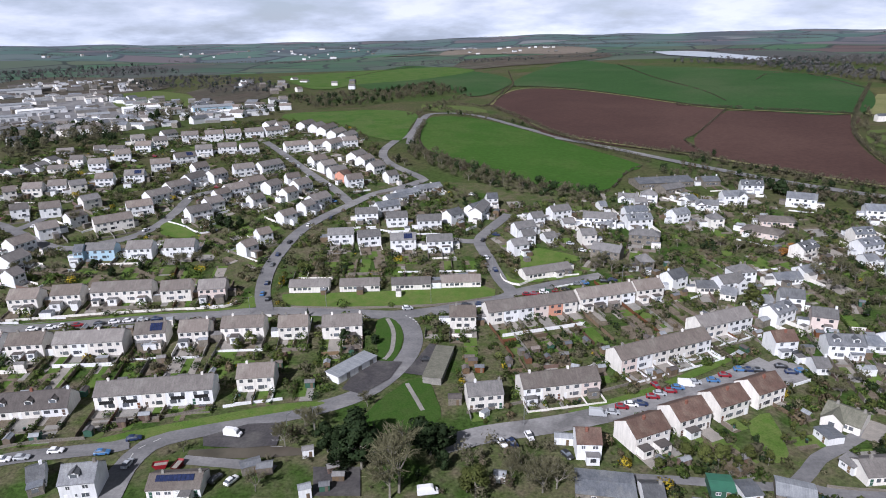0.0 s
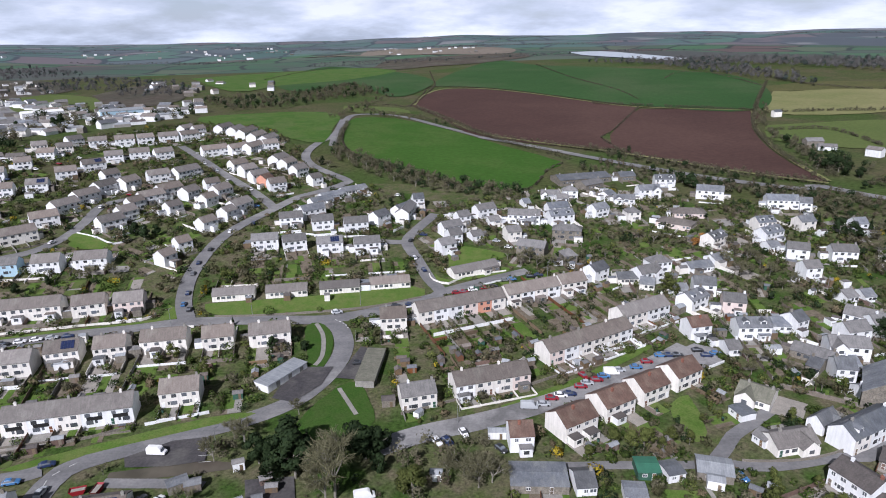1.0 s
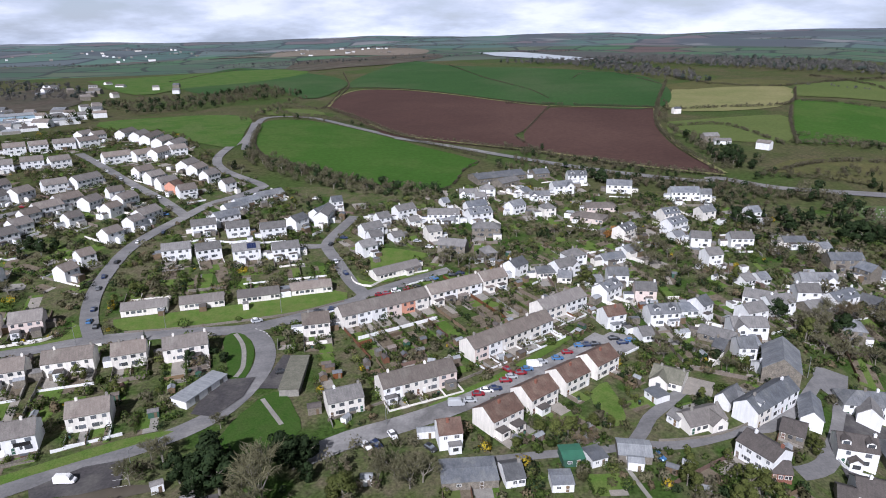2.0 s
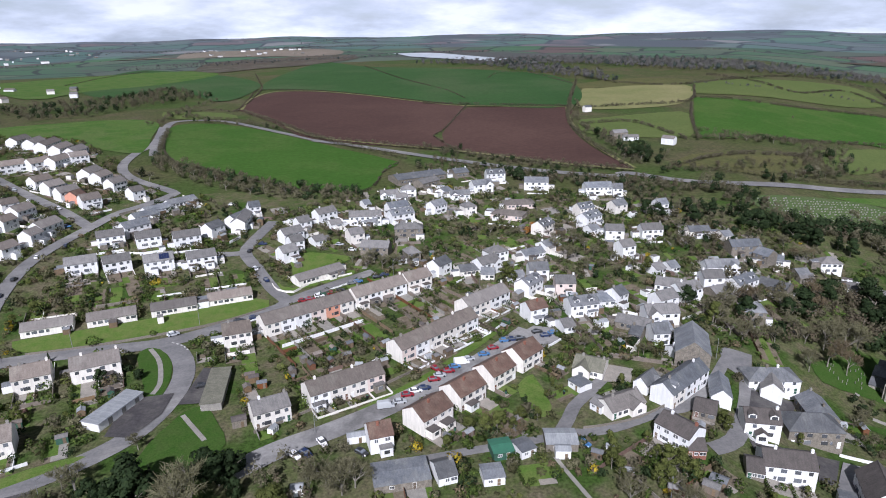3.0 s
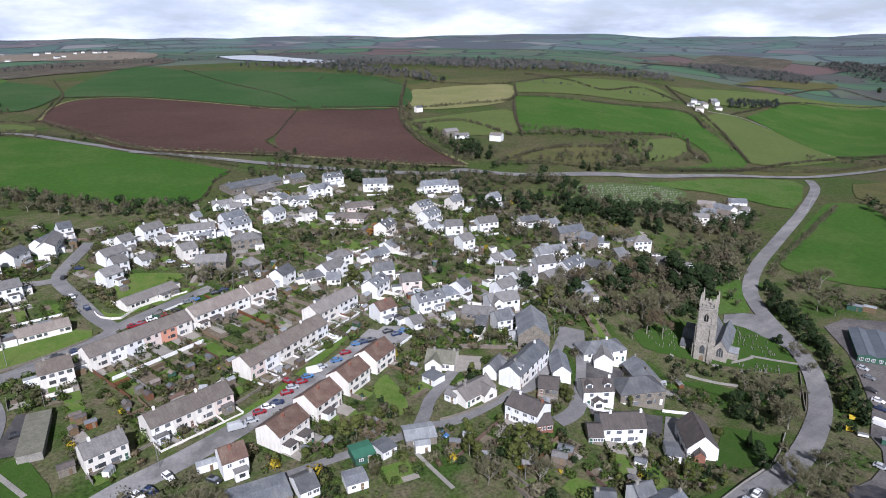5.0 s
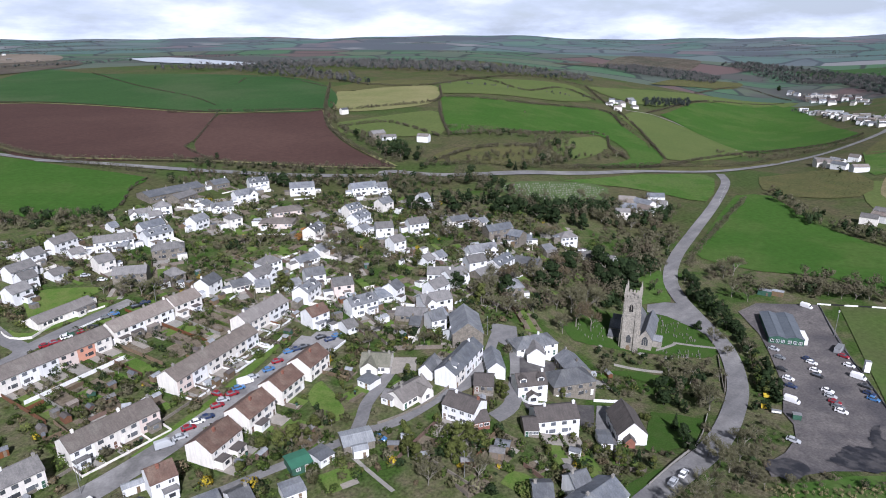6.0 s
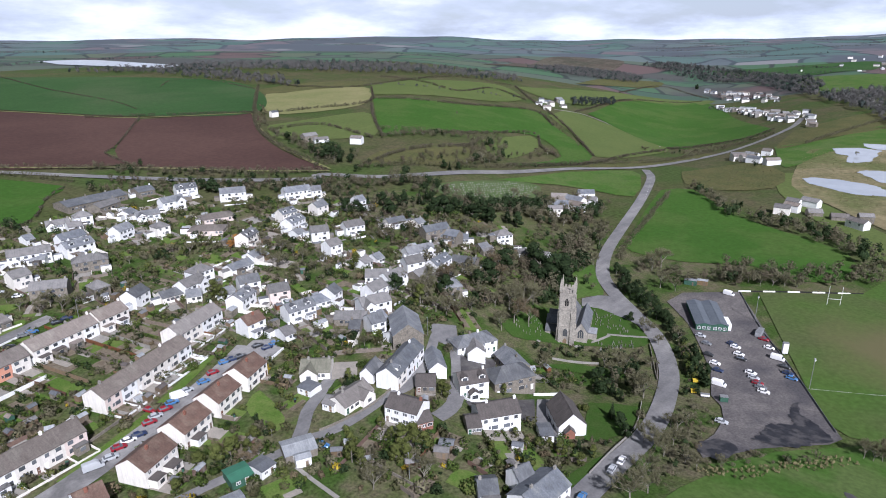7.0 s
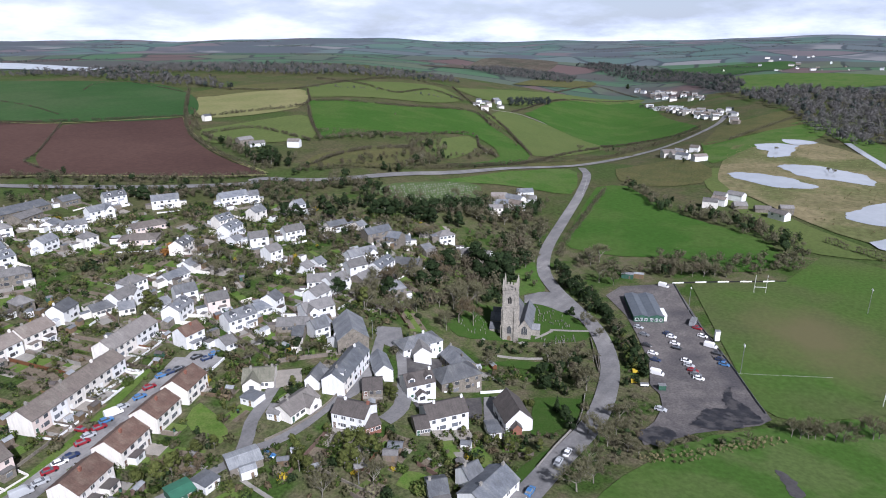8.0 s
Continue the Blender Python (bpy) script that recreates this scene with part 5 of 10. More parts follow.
house(112.3, 71.2, -19, 4.9, 6.0, 5.0, 7.4, 'white', 'slate')
house(104.5, 76.0, -44, 5.0, 7.5, 2.5, 4.4, 'white', 'slate')
house(-250.6, 357.1, 36, 6.6, 7.5, 5.0, 7.4, 'cream', 'brown')
house(-277.2, 403.0, 68, 7.6, 7.5, 2.5, 4.4, 'white', 'greyb')
house(-273.0, 412.9, 80, 9.6, 7.5, 2.5, 4.4, 'white', 'greyb')
house(-272.0, 423.2, 75, 8.1, 7.5, 2.5, 4.4, 'white', 'greyb')
house(-273.6, 438.5, 81, 8.7, 7.5, 2.5, 4.4, 'white', 'greyb')
house(-279.4, 468.1, 20, 11.1, 7.5, 2.5, 4.4, 'cream', 'brown')
house(-199.8, 347.4, 51, 9.8, 7.5, 5.0, 7.4, 'cream', 'greyb')
house(-130.5, 363.0, 50, 8.9, 7.5, 5.0, 7.4, 'white', 'brown')
house(-130.4, 348.0, 49, 9.8, 8.6, 5.0, 7.7, 'white', 'brown')
house(-161.5, 415.8, 47, 9.9, 8.6, 5.0, 7.7, 'white', 'brown')
house(-104.8, 379.9, 60, 10.6, 8.6, 5.0, 7.7, 'white', 'brown')
house(-91.6, 367.4, 54, 8.7, 7.5, 5.0, 7.4, 'white', 'brown')
house(-242.6, 506.0, 29, 10.3, 8.6, 5.0, 7.7, 'cream', 'brown')
house(-221.1, 497.4, 28, 10.3, 8.6, 5.0, 7.7, 'cream', 'brown')
house(-227.2, 528.8, 48, 12.0, 8.6, 5.0, 7.7, 'white', 'brown')
house(-220.0, 373.2, 39, 9.1, 7.5, 5.0, 7.4, 'cream', 'greyb')
house(-108.0, 354.8, 50, 8.4, 7.5, 5.0, 7.4, 'white', 'brown')
house(-63.7, 401.4, 59, 8.0, 7.5, 5.0, 7.4, 'orange', 'rust')
house(5.7, 332.7, 44, 9.6, 7.5, 5.0, 7.4, 'white', 'slate')
house(18.6, 342.6, 48, 11.2, 7.5, 5.0, 7.4, 'white', 'slate')
house(-183.7, 251.5, 72, 5.7, 7.5, 5.0, 7.4, 'white', 'brown')
house(171.3, 395.6, 3, 10.9, 10.0, 3.2, 5.4, 'stone', 'slate')
house(142.3, 382.8, 27, 16.5, 9.0, 3.2, 5.4, 'stone', 'greyb')
house(146.0, 361.8, 37, 8.4, 7.5, 2.5, 4.4, 'white', 'slate')
house(67.5, 327.1, 12, 6.5, 7.5, 2.5, 4.4, 'white', 'greyb')
house(54.1, 306.3, 18, 6.3, 7.5, 2.5, 4.4, 'white', 'greyb')
house(85.1, 326.5, -41, 15.1, 7.5, 2.5, 4.4, 'white', 'slate')
house(158.9, 257.0, 19, 8.8, 7.5, 2.5, 4.4, 'white', 'slate')
house(195.0, 209.8, -0, 5.0, 7.5, 2.5, 4.4, 'white', 'slate')
house(187.6, 210.9, 11, 6.1, 7.5, 2.5, 4.4, 'white', 'greyb')
house(248.0, 231.2, -6, 5.4, 7.5, 2.5, 4.4, 'cream', 'slate')
house(258.8, 193.9, -13, 6.3, 7.5, 2.5, 4.4, 'stone', 'slate')
house(142.4, 165.7, -55, 4.2, 7.5, 2.5, 4.4, 'stone', 'slate')
house(122.0, 181.9, -3, 4.9, 7.5, 2.5, 4.4, 'white', 'greyb')
house(137.6, 188.5, -3, 4.0, 5.5, 2.4, 2.7, 'white', 'slate')
house(145.6, 149.0, -6, 4.0, 7.5, 2.5, 4.4, 'white', 'slate')
house(153.1, 165.0, -4, 4.0, 7.5, 2.5, 4.4, 'white', 'slate')
house(116.9, 360.1, -5, 7.1, 7.5, 2.5, 4.4, 'white', 'greyb')
house(191.4, 265.6, 5, 5.8, 7.5, 2.5, 4.4, 'white', 'slate')
# the old village round the square
house(150.3, 147.3, 50, 17.0, 11.0, 5.5, 9.6, 'stone', 'slate', stack=False, ext=False)
house(131.4, 131.5, 20, 22.0, 7.5, 5.0, 7.6, 'white', 'slate', dormers=(-7.5,), ext=False)
house(126.4, 131.2, 20, 10.0, 5.4, 4.8, 6.8, 'white', 'slate', stack=False, ext=False)
house(142.4, 126.2, 51, 12.0, 5.9, 3.4, 5.8, 'white', 'slate', stack=False, ext=False)
house(131.4, 120.4, -49, 6.3, 8.0, 2.5, 4.4, 'stone', 'dkbrown', stack=False, ext=False)
house(142.8, 111.1, -33, 9.7, 8.0, 5.0, 7.4, 'white', 'dkbrown', dormers=(-2.9, 2.9), porch=(-0.6, 3.2), ext=False)
house(167.2, 129.4, -25, 16.4, 9.0, 4.6, 7.0, 'white', 'slate', hip=True, ext=False)
house(163.2, 124.9, 46, 7.0, 6.4, 4.2, 6.6, 'white', 'greyb', stack=False, ext=False)
house(159.4, 107.4, -28, 15.4, 10.0, 5.2, 8.2, 'stone', 'slate', hip=True, ext=False)
house(169.5, 113.0, 61, 13.0, 8.0, 5.2, 7.8, 'stone', 'slate', ext=False)
house(134.6, 94.9, -34, 12.8, 8.5, 5.0, 7.4, 'white', 'dkbrown', ext=False)
house(125.6, 97.0, -40, 4.2, 7.0, 2.5, 4.2, 'stone', 'dkbrown', stack=False, ext=False)
house(153.2, 81.4, 48, 13.0, 8.7, 4.4, 8.4, 'white', 'dkbrown', stack=False, ext=False)
house(147.2, 76.6, 43, 2.2, 2.9, 2.2, 3.6, 'red_brick', 'dkbrown', stack=False, ext=False)
house(141.6, 81.8, -46, 4.0, 6.5, 2.4, 2.8, 'white', 'slate', stack=False, ext=False)
house(114.0, 112.1, -75, 10.6, 8.0, 5.0, 7.2, 'white', 'dkbrown', ext=False)
house(114.6, 107.2, -25, 5.0, 6.0, 2.6, 4.2, 'red_brick', 'dkbrown', stack=False, ext=False)
house(108.9, 131.3, 4, 12.6, 8.0, 2.6, 4.8, 'cream', 'brown', gables=((2.6, 5.2, 1.6),), ext=False)
house(103.6, 133.4, -73, 4.2, 5.0, 2.4, 3.8, 'white', 'greyb', stack=False, ext=False)
house(113.6, 153.3, -47, 9.9, 10.0, 2.6, 4.8, 'cream', 'olive', gables=((-1.8, 5.6, 1.2),), ext=False)
house(123.2, 137.2, 24, 8.0, 4.7, 3.2, 5.4, 'white', 'slate', stack=False, ext=False)
house(104.4, 145.6, -80, 5.5, 5.0, 2.3, 2.5, 'white', 'slate', stack=False, ext=False)
house(83.4, 123.6, -23, 8.6, 7.0, 2.4, 3.2, 'stone', 'metal_roof', stack=False, ext=False)
# ---- plants ----
gen = np.random.default_rng(7)


def leaf_tris(centres, size, stretch=1.0, normals=None, jitter=0.75):
    """Loose leaf clumps: one triangle at each centre, facing roughly outwards."""
    n = len(centres)
    face = gen.normal(size=(n, 3))
    if normals is not None:
        u = normals / (np.linalg.norm(normals, axis=1)[:, None] + 1e-6)
        face = u + face * jitter * 0.6
    face /= np.linalg.norm(face, axis=1)[:, None]
    round_ = face if normals is None else u * 0.8 + face * 0.2
    a = np.cross(face, gen.normal(size=(n, 3)))
    a /= np.linalg.norm(a, axis=1)[:, None]
    b = np.cross(face, a)
    s = (size * gen.uniform(0.6, 1.4, n))[:, None]
    at = np.stack([centres - a * s * 0.5 * stretch - b * s * 0.3, centres + a * s * 0.5 * stretch - b * s * 0.3, centres + b * s * 0.6], 1)
    return np.concatenate([at, np.repeat(round_[:, None, :], 3, 1)], 2)


def ball(n, inner=0.55):
    d = gen.normal(size=(n, 3))
    d /= np.linalg.norm(d, axis=1)[:, None]
    return d * (inner + (1 - inner) * gen.random(n) ** 0.5)[:, None]


def limb(bm, a, b, r0, r1, sides=5):
    a, b = Vector(a), Vector(b)
    q = (b - a).to_track_quat("Z", "Y")
    rings = []
    for p, r in ((a, r0), (b, r1)):
        rings.append([bm.verts.new(p + q @ Vector((r * math.cos(k * math.tau / sides), r * math.sin(k * math.tau / sides), 0))) for k in range(sides)])
    for k in range(sides):
        bm.faces.new((rings[0][k], rings[0][(k + 1) % sides], rings[1][(k + 1) % sides], rings[1][k]))
    bm.faces.new(rings[1])


def bare_tree(seed, material):
    """A leafless tree ten metres tall: trunk and limbs, and a haze of twigs at their ends."""
    rr = random.Random(seed)
    bm = bmesh.new()
    tips = []

    def grow(p, d, length, r, level):
        q = p + d * length
        limb(bm, p, q, r, r * 0.6, 5 if level < 2 else 3)
        if level == 3:
            tips.append((p, q))
            return
        for k in range((5, 4, 3)[level]):
            e = (d + Vector((rr.uniform(-1, 1), rr.uniform(-1, 1), rr.uniform(-0.25, 0.6))) * (0.95 if level else 1.0)).normalized()
            grow(p + d * length * rr.uniform(0.6, 1.0), e, length * rr.uniform(0.66, 0.86), r * 0.5, level + 1)

    grow(Vector((0, 0, -0.3)), Vector((rr.uniform(-0.08, 0.08), rr.uniform(-0.08, 0.08), 1)).normalized(), 3.3, 0.2, 0)
    trunk = bpy.data.meshes.new("trunk")
    bm.to_mesh(trunk)
    bm.free()
    trunk.materials.append(M["bark"])
    pts = []
    for p, q in tips:
        p, q = np.array(p), np.array(q)
        for k in range(30):
            s = p + (q - p) * gen.uniform(0.2, 1.1) + gen.normal(size=3) * 0.16
            d = (q - p) / np.linalg.norm(q - p) + gen.normal(size=3) * 0.6
            d = d / np.linalg.norm(d) * gen.uniform(0.5, 1.1)
            w = np.cross(d, gen.normal(size=3))
            w = w / np.linalg.norm(w) * 0.045
            pts.append((s - w, s + w, s + d))
    return trunk, tris("crown", np.array(pts), M[material])


def leafy_tree(seed, material, wide=1.0, size=0.42, lumps=16, per=120):
    """A full-leaved tree ten metres tall made of uneven clumps with gaps."""
    rr = random.Random(seed)
    bm = bmesh.new()
    limb(bm, (0, 0, -0.3), (0.1, 0.05, 5.0), 0.26, 0.14, 7)
    for k in range(6):
        a = k * 1.05 + rr.random()
        limb(bm, (0.05, 0, 2.0 + 0.4 * k), (1.9 * wide * math.cos(a), 1.9 * wide * math.sin(a), 4.2 + 0.5 * k), 0.10, 0.03, 5)
    trunk = bpy.data.meshes.new("trunk")
    bm.to_mesh(trunk)
    bm.free()
    trunk.materials.append(M["bark"])
    pts, outs = [], []
    for k in range(lumps):
        h = rr.uniform(0.0, 1.0)
        a = rr.uniform(0, math.tau)
        out = (1 - abs(h - 0.35) ** 1.5 * 1.35) * 2.3 * wide * math.sqrt(rr.random())
        c = np.array((out * math.cos(a), out * math.sin(a), 2.2 + 6.6 * h))
        rad = rr.uniform(1.0, 1.7)
        off = ball(per, 0.5)
        pts.append(c + off * np.array((rad, rad, rad * 0.8)))
        outs.append(off + 0.35 * (c - np.array((0, 0, 5.0))) / 3)
    return trunk, tris("crown", leaf_tris(np.concatenate(pts), size, normals=np.concatenate(outs)), M[material])


def conifer(seed):
    rr = random.Random(seed)
    bm = bmesh.new()
    limb(bm, (0, 0, -0.3), (0, 0, 9.5), 0.22, 0.03, 6)
    trunk = bpy.data.meshes.new("trunk")
    bm.to_mesh(trunk)
    bm.free()
    trunk.materials.append(M["bark"])
    n = 1500
    h = 1 - np.sqrt(gen.random(n))
    a, r = gen.uniform(0, math.tau, n), (1 - h) * 2.3 * (0.55 + 0.45 * gen.random(n)) * (0.85 + 0.25 * np.sin(h * 45))
    pts = np.stack([r * np.cos(a), r * np.sin(a), 0.8 + 9.2 * h], 1)
    return trunk, tris("crown", leaf_tris(pts, 0.42, normals=pts - np.array((0, 0, 4.0))), M["evergreen"])


KINDS = {
    "bare": [bare_tree(k, "twig") for k in (1, 2, 3, 4)],
    "redbare": [bare_tree(k, "twig_red") for k in (5, 6)],
    "evergreen": [leafy_tree(k, "evergreen", 1.45, 0.55, 20, 130) for k in (11, 12, 13, 14, 15)] + [conifer(3)],
    "olive": [leafy_tree(k, "leaf_olive", 1.15) for k in (21, 22)],
    "rust": [leafy_tree(31, "rust_leaf", 1.15)],
    "gorse": [leafy_tree(41, "gorse", 1.2)],
}
TREE_WORDS = {"bare": "leafless grey-brown tree with fine twigs", "redbare": "leafless reddish-brown tree in bud", "evergreen": "dark evergreen tree with dense foliage",
              "olive": "olive-green tree coming into leaf", "rust": "small tree with copper leaves", "gorse": "tall shrub covered in yellow blossom"}
tree_rng = random.Random(9)


def tree(x, y, h, kind):
    trunk, crown = tree_rng.choice(KINDS[kind])
    s = h / 10 * tree_rng.uniform(0.95, 1.08)
    wide = s * tree_rng.uniform(0.9, 1.25)
    at = pose(x, y, ground_z(x, y), 0, 0, tree_rng.uniform(0, 360)) @ Matrix.Diagonal((wide, wide, s, 1))
    if math.hypot(x, y) < 190:
        ob = root("tree", at, TREE_WORDS[kind], "tree", "trees of the village")
        child("trunk", trunk, ob)
    else:
        ob = tagged(new("tree", trunk), TREE_WORDS[kind], "tree", "trees of the village")
        ob.matrix_basis = at
    child("crown", crown, ob)


def stuff(name, me, label, category):
    return tagged(new(name, me), label, category, kind="stuff")


def hedge(pts, h=1.6, w=1.4, per=34, size=0.34, material="hedge", gaps=0.0):
    """One clipped or ragged hedge along a plan line."""
    line = curve(pts, 3.0)
    seg = []
    for a, b in zip(line, line[1:]):
        if gaps and gen.random() < gaps:
            continue
        d = b - a
        length = np.linalg.norm(d)
        n = max(2, int(per * length))
        t = gen.random(n)
        nrm = np.array((-d[1], d[0])) / (length + 1e-9)
        side = np.clip(gen.normal(size=n) * 0.45, -1, 1) * w / 2
        z = h * gen.random(n) ** 0.7 * gen.uniform(0.8, 1.15)
        x, y = a[0] + d[0] * t + nrm[0] * side, a[1] + d[1] * t + nrm[1] * side
        g = ground_z(*a)
        seg.append(np.stack([x, y, g + z], 1))
    c = np.concatenate(seg)
    return stuff("hedge", tris("hedge", leaf_tris(c, size, normals=np.array((0, 0, 1.0)) + gen.normal(size=(len(c), 3)) * 0.6), M[material]), "ragged brown-green field hedge" if h > 1.9 else "clipped green garden hedge", "hedge")


def blocked(x, y, gap=0.8):
    for hx, hy, head, L, D in FOOT:
        dx, dy = x - hx, y - hy
        if abs(dx) > 25 or abs(dy) > 25:
            continue
        c, s = math.cos(radians(head)), math.sin(radians(head))
        if abs(dx * c + dy * s) < L / 2 + gap and abs(-dx * s + dy * c) < D / 2 + gap:
            return True
    return near_road(x, y, gap) or any(inside(q, x, y) for q in LAWNS)


def wood(poly, spacing, h, mats=("wood_twig", "wood_bud", "evergreen"), share=(0.6, 0.2, 0.2), per=120, label="leafless grey-brown woodland with dark evergreens"):
    """Far woodland: crowns of loose clumps on short trunks over a plan outline."""
    xs, ys = [p[0] for p in poly], [p[1] for p in poly]
    # woods past 850 m swap to the leaf colours with painted haze
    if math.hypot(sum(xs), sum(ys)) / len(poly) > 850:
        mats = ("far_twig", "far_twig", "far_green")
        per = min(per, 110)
    pts, idx = [], []
    y = min(ys)
    while y < max(ys):
        x = min(xs)
        while x < max(xs):
            px, py = x + gen.uniform(-0.5, 0.5) * spacing, y + gen.uniform(-0.5, 0.5) * spacing
            if inside(poly, px, py) and not blocked(px, py, 1.5):
                hh = h * gen.uniform(0.6, 1.3)
                rad = hh * gen.uniform(0.30, 0.46)
                k = int(gen.choice(len(mats), p=share))
                lumps = gen.integers(4, 8)
                mid = ball(lumps, 0.3) * np.array((rad * 0.62, rad * 0.62, hh * 0.26))
                off = ball(per, 0.6)
                which = gen.integers(0, lumps, per)
                rel = mid[which] + off * (gen.uniform(0.42, 0.62, lumps)[which][:, None]) * np.array((rad, rad, hh * 0.42))
                c = np.array((px, py, ground_z(px, py) + hh * 0.52)) + rel
                pts.append(leaf_tris(c, hh * (0.10 if k == len(mats) - 1 else 0.07) * math.sqrt(130 / per), 1.5, off * 0.6 + rel / rad + np.array((0, 0, 0.25)), 0.45))
                idx += [k] * per
            x += spacing
        y += spacing
    if pts:
        stuff("woodland", tris("woodland", np.concatenate(pts), [M[m] for m in mats], idx), label, "woodland")


SHRUBS = []
for k, m in enumerate(("leaf", "leaf", "leaf_olive", "hedge", "twig", "gorse", "evergreen", "twig_red", "wood_twig", "leaf", "hedge")):
    offs = [ball(75, 0.45) for _ in range(4)]
    lump = [np.array((gen.uniform(-0.6, 0.6), gen.uniform(-0.6, 0.6), gen.uniform(0.45, 0.85))) + o * gen.uniform(0.45, 0.75) for o in offs]
    SHRUBS.append((m, tris("shrub", leaf_tris(np.concatenate(lump), 0.26, normals=np.concatenate(offs)), M[m])))
SHRUB_WORDS = {"leaf": "rounded green shrub in a garden", "leaf_olive": "olive-green shrub in a garden", "hedge": "ragged brown-green shrub in a garden", "twig": "leafless twiggy shrub in a garden",
               "gorse": "shrub in yellow blossom", "evergreen": "dark evergreen shrub in a garden", "twig_red": "reddish leafless shrub in a garden", "wood_twig": "grey leafless bramble shrub in a garden"}


def shrub(x, y, h, kind=None):
    pick = tree_rng.randrange(len(SHRUBS))
    m, me = SHRUBS[kind if kind is not None else 0 if pick == 5 and tree_rng.random() < 0.8 else pick]
    ob = new("shrub", me)
    ob.matrix_basis = pose(x, y, ground_z(x, y) - 0.1, 0, 0, tree_rng.uniform(0, 360)) @ Matrix.Diagonal((h * tree_rng.uniform(0.8, 1.2), h * tree_rng.uniform(0.8, 1.2), h, 1))
    tagged(ob, SHRUB_WORDS[m], "shrub", "garden shrubs")


# ---- vehicles ----
PAINTS = {"white": (0.80, 0.80, 0.80), "silver": (0.42, 0.44, 0.46), "grey": (0.16, 0.17, 0.18), "dark": (0.025, 0.027, 0.03), "navy": (0.02, 0.035, 0.09), "blue": (0.06, 0.17, 0.36), "red": (0.24, 0.012, 0.022)}
PAINT = {k: mat("car_paint_" + k, c, tuple(0.92 * v for v in c), 0.8, rough=0.28, fine=6.0, fine_mix=0.06, spec=0.6) for k, c in PAINTS.items()}
CAR = {}


def loft(bm, sections):
    """Skin a body from cross-sections: (x, half width at the sill, half width at the top, bottom, top)."""
    rings = []
    for x, w0, w1, z0, z1 in sections:
        c = min(0.12, (z1 - z0) * 0.3)
        rings.append([bm.verts.new((x, *p)) for p in ((-w0, z0), (w0, z0), (w0, z0 + (z1 - z0) * 0.5), (w1, z1 - c), (w1 - c, z1), (-w1 + c, z1), (-w1, z1 - c), (-w0, z0 + (z1 - z0) * 0.5))])
    for a, b in zip(rings, rings[1:]):
        for k in range(8):
            bm.faces.new((a[k], a[(k + 1) % 8], b[(k + 1) % 8], b[k]))
    bm.faces.new(rings[0])
    bm.faces.new(rings[-1])
    bmesh.ops.recalc_face_normals(bm, faces=bm.faces[:])


def car_meshes(van):
    key = "van" if van else "car"
    if key not in CAR:
        bm = bmesh.new()
        if van:
            loft(bm, [(-2.6, 0.9, 0.85, 0.35, 2.0), (-2.45, 0.95, 0.9, 0.3, 2.2), (0.9, 0.95, 0.9, 0.3, 2.25), (1.35, 0.95, 0.85, 0.3, 2.05), (1.95, 0.95, 0.88, 0.3, 1.15), (2.55, 0.88, 0.8, 0.32, 0.95), (2.65, 0.8, 0.7, 0.35, 0.8)])
        else:
            loft(bm, [(-2.05, 0.75, 0.7, 0.35, 0.85), (-1.95, 0.84, 0.8, 0.25, 0.95), (-1.2, 0.87, 0.84, 0.22, 0.98), (0.9, 0.87, 0.84, 0.22, 0.95), (1.75, 0.85, 0.8, 0.24, 0.78), (2.05, 0.74, 0.68, 0.32, 0.66)])
        body = bpy.data.meshes.new("body")
        bm.to_mesh(body)
        bm.free()
        bm = bmesh.new()
        if van:
            loft(bm, [(1.25, 0.87, 0.78, 1.25, 2.0), (1.6, 0.9, 0.83, 1.22, 1.72), (1.98, 0.88, 0.84, 1.1, 1.2)])
        else:
            loft(bm, [(-1.75, 0.76, 0.66, 0.9, 1.0), (-1.3, 0.8, 0.64, 0.9, 1.36), (0.15, 0.8, 0.64, 0.9, 1.40), (0.95, 0.78, 0.68, 0.88, 0.98)])
        glass = bpy.data.meshes.new("glazing")
        bm.to_mesh(glass)
        bm.free()
        glass.materials.append(M["glass"])
        bm = bmesh.new()
        if van:
            loft(bm, [(-2.3, 0.7, 0.62, 2.15, 2.3), (0.8, 0.7, 0.62, 2.2, 2.33)])
        else:
            loft(bm, [(-1.28, 0.66, 0.6, 1.3, 1.42), (-0.9, 0.67, 0.62, 1.33, 1.47), (-0.1, 0.67, 0.62, 1.33, 1.48), (0.22, 0.64, 0.58, 1.28, 1.42)])
        top = bpy.data.meshes.new("roof")
        bm.to_mesh(top)
        bm.free()
        bm = bmesh.new()
        bmesh.ops.create_cone(bm, cap_ends=True, segments=12, radius1=0.32, radius2=0.32, depth=0.2, matrix=Matrix.Rotation(math.pi / 2, 4, "X"))
        wheel = bpy.data.meshes.new("wheel")
        bm.to_mesh(wheel)
        bm.free()
        wheel.materials.append(M["dark"])
        bm = bmesh.new()
        bmesh.ops.create_cone(bm, cap_ends=True, segments=10, radius1=0.2, radius2=0.2, depth=0.23, matrix=Matrix.Rotation(math.pi / 2, 4, "X"))
        rim = bpy.data.meshes.new("rim")
        bm.to_mesh(rim)
        bm.free()
        rim.materials.append(M["steel"])
        CAR[key] = (body, glass, top, wheel, rim, {})
    return CAR[key]


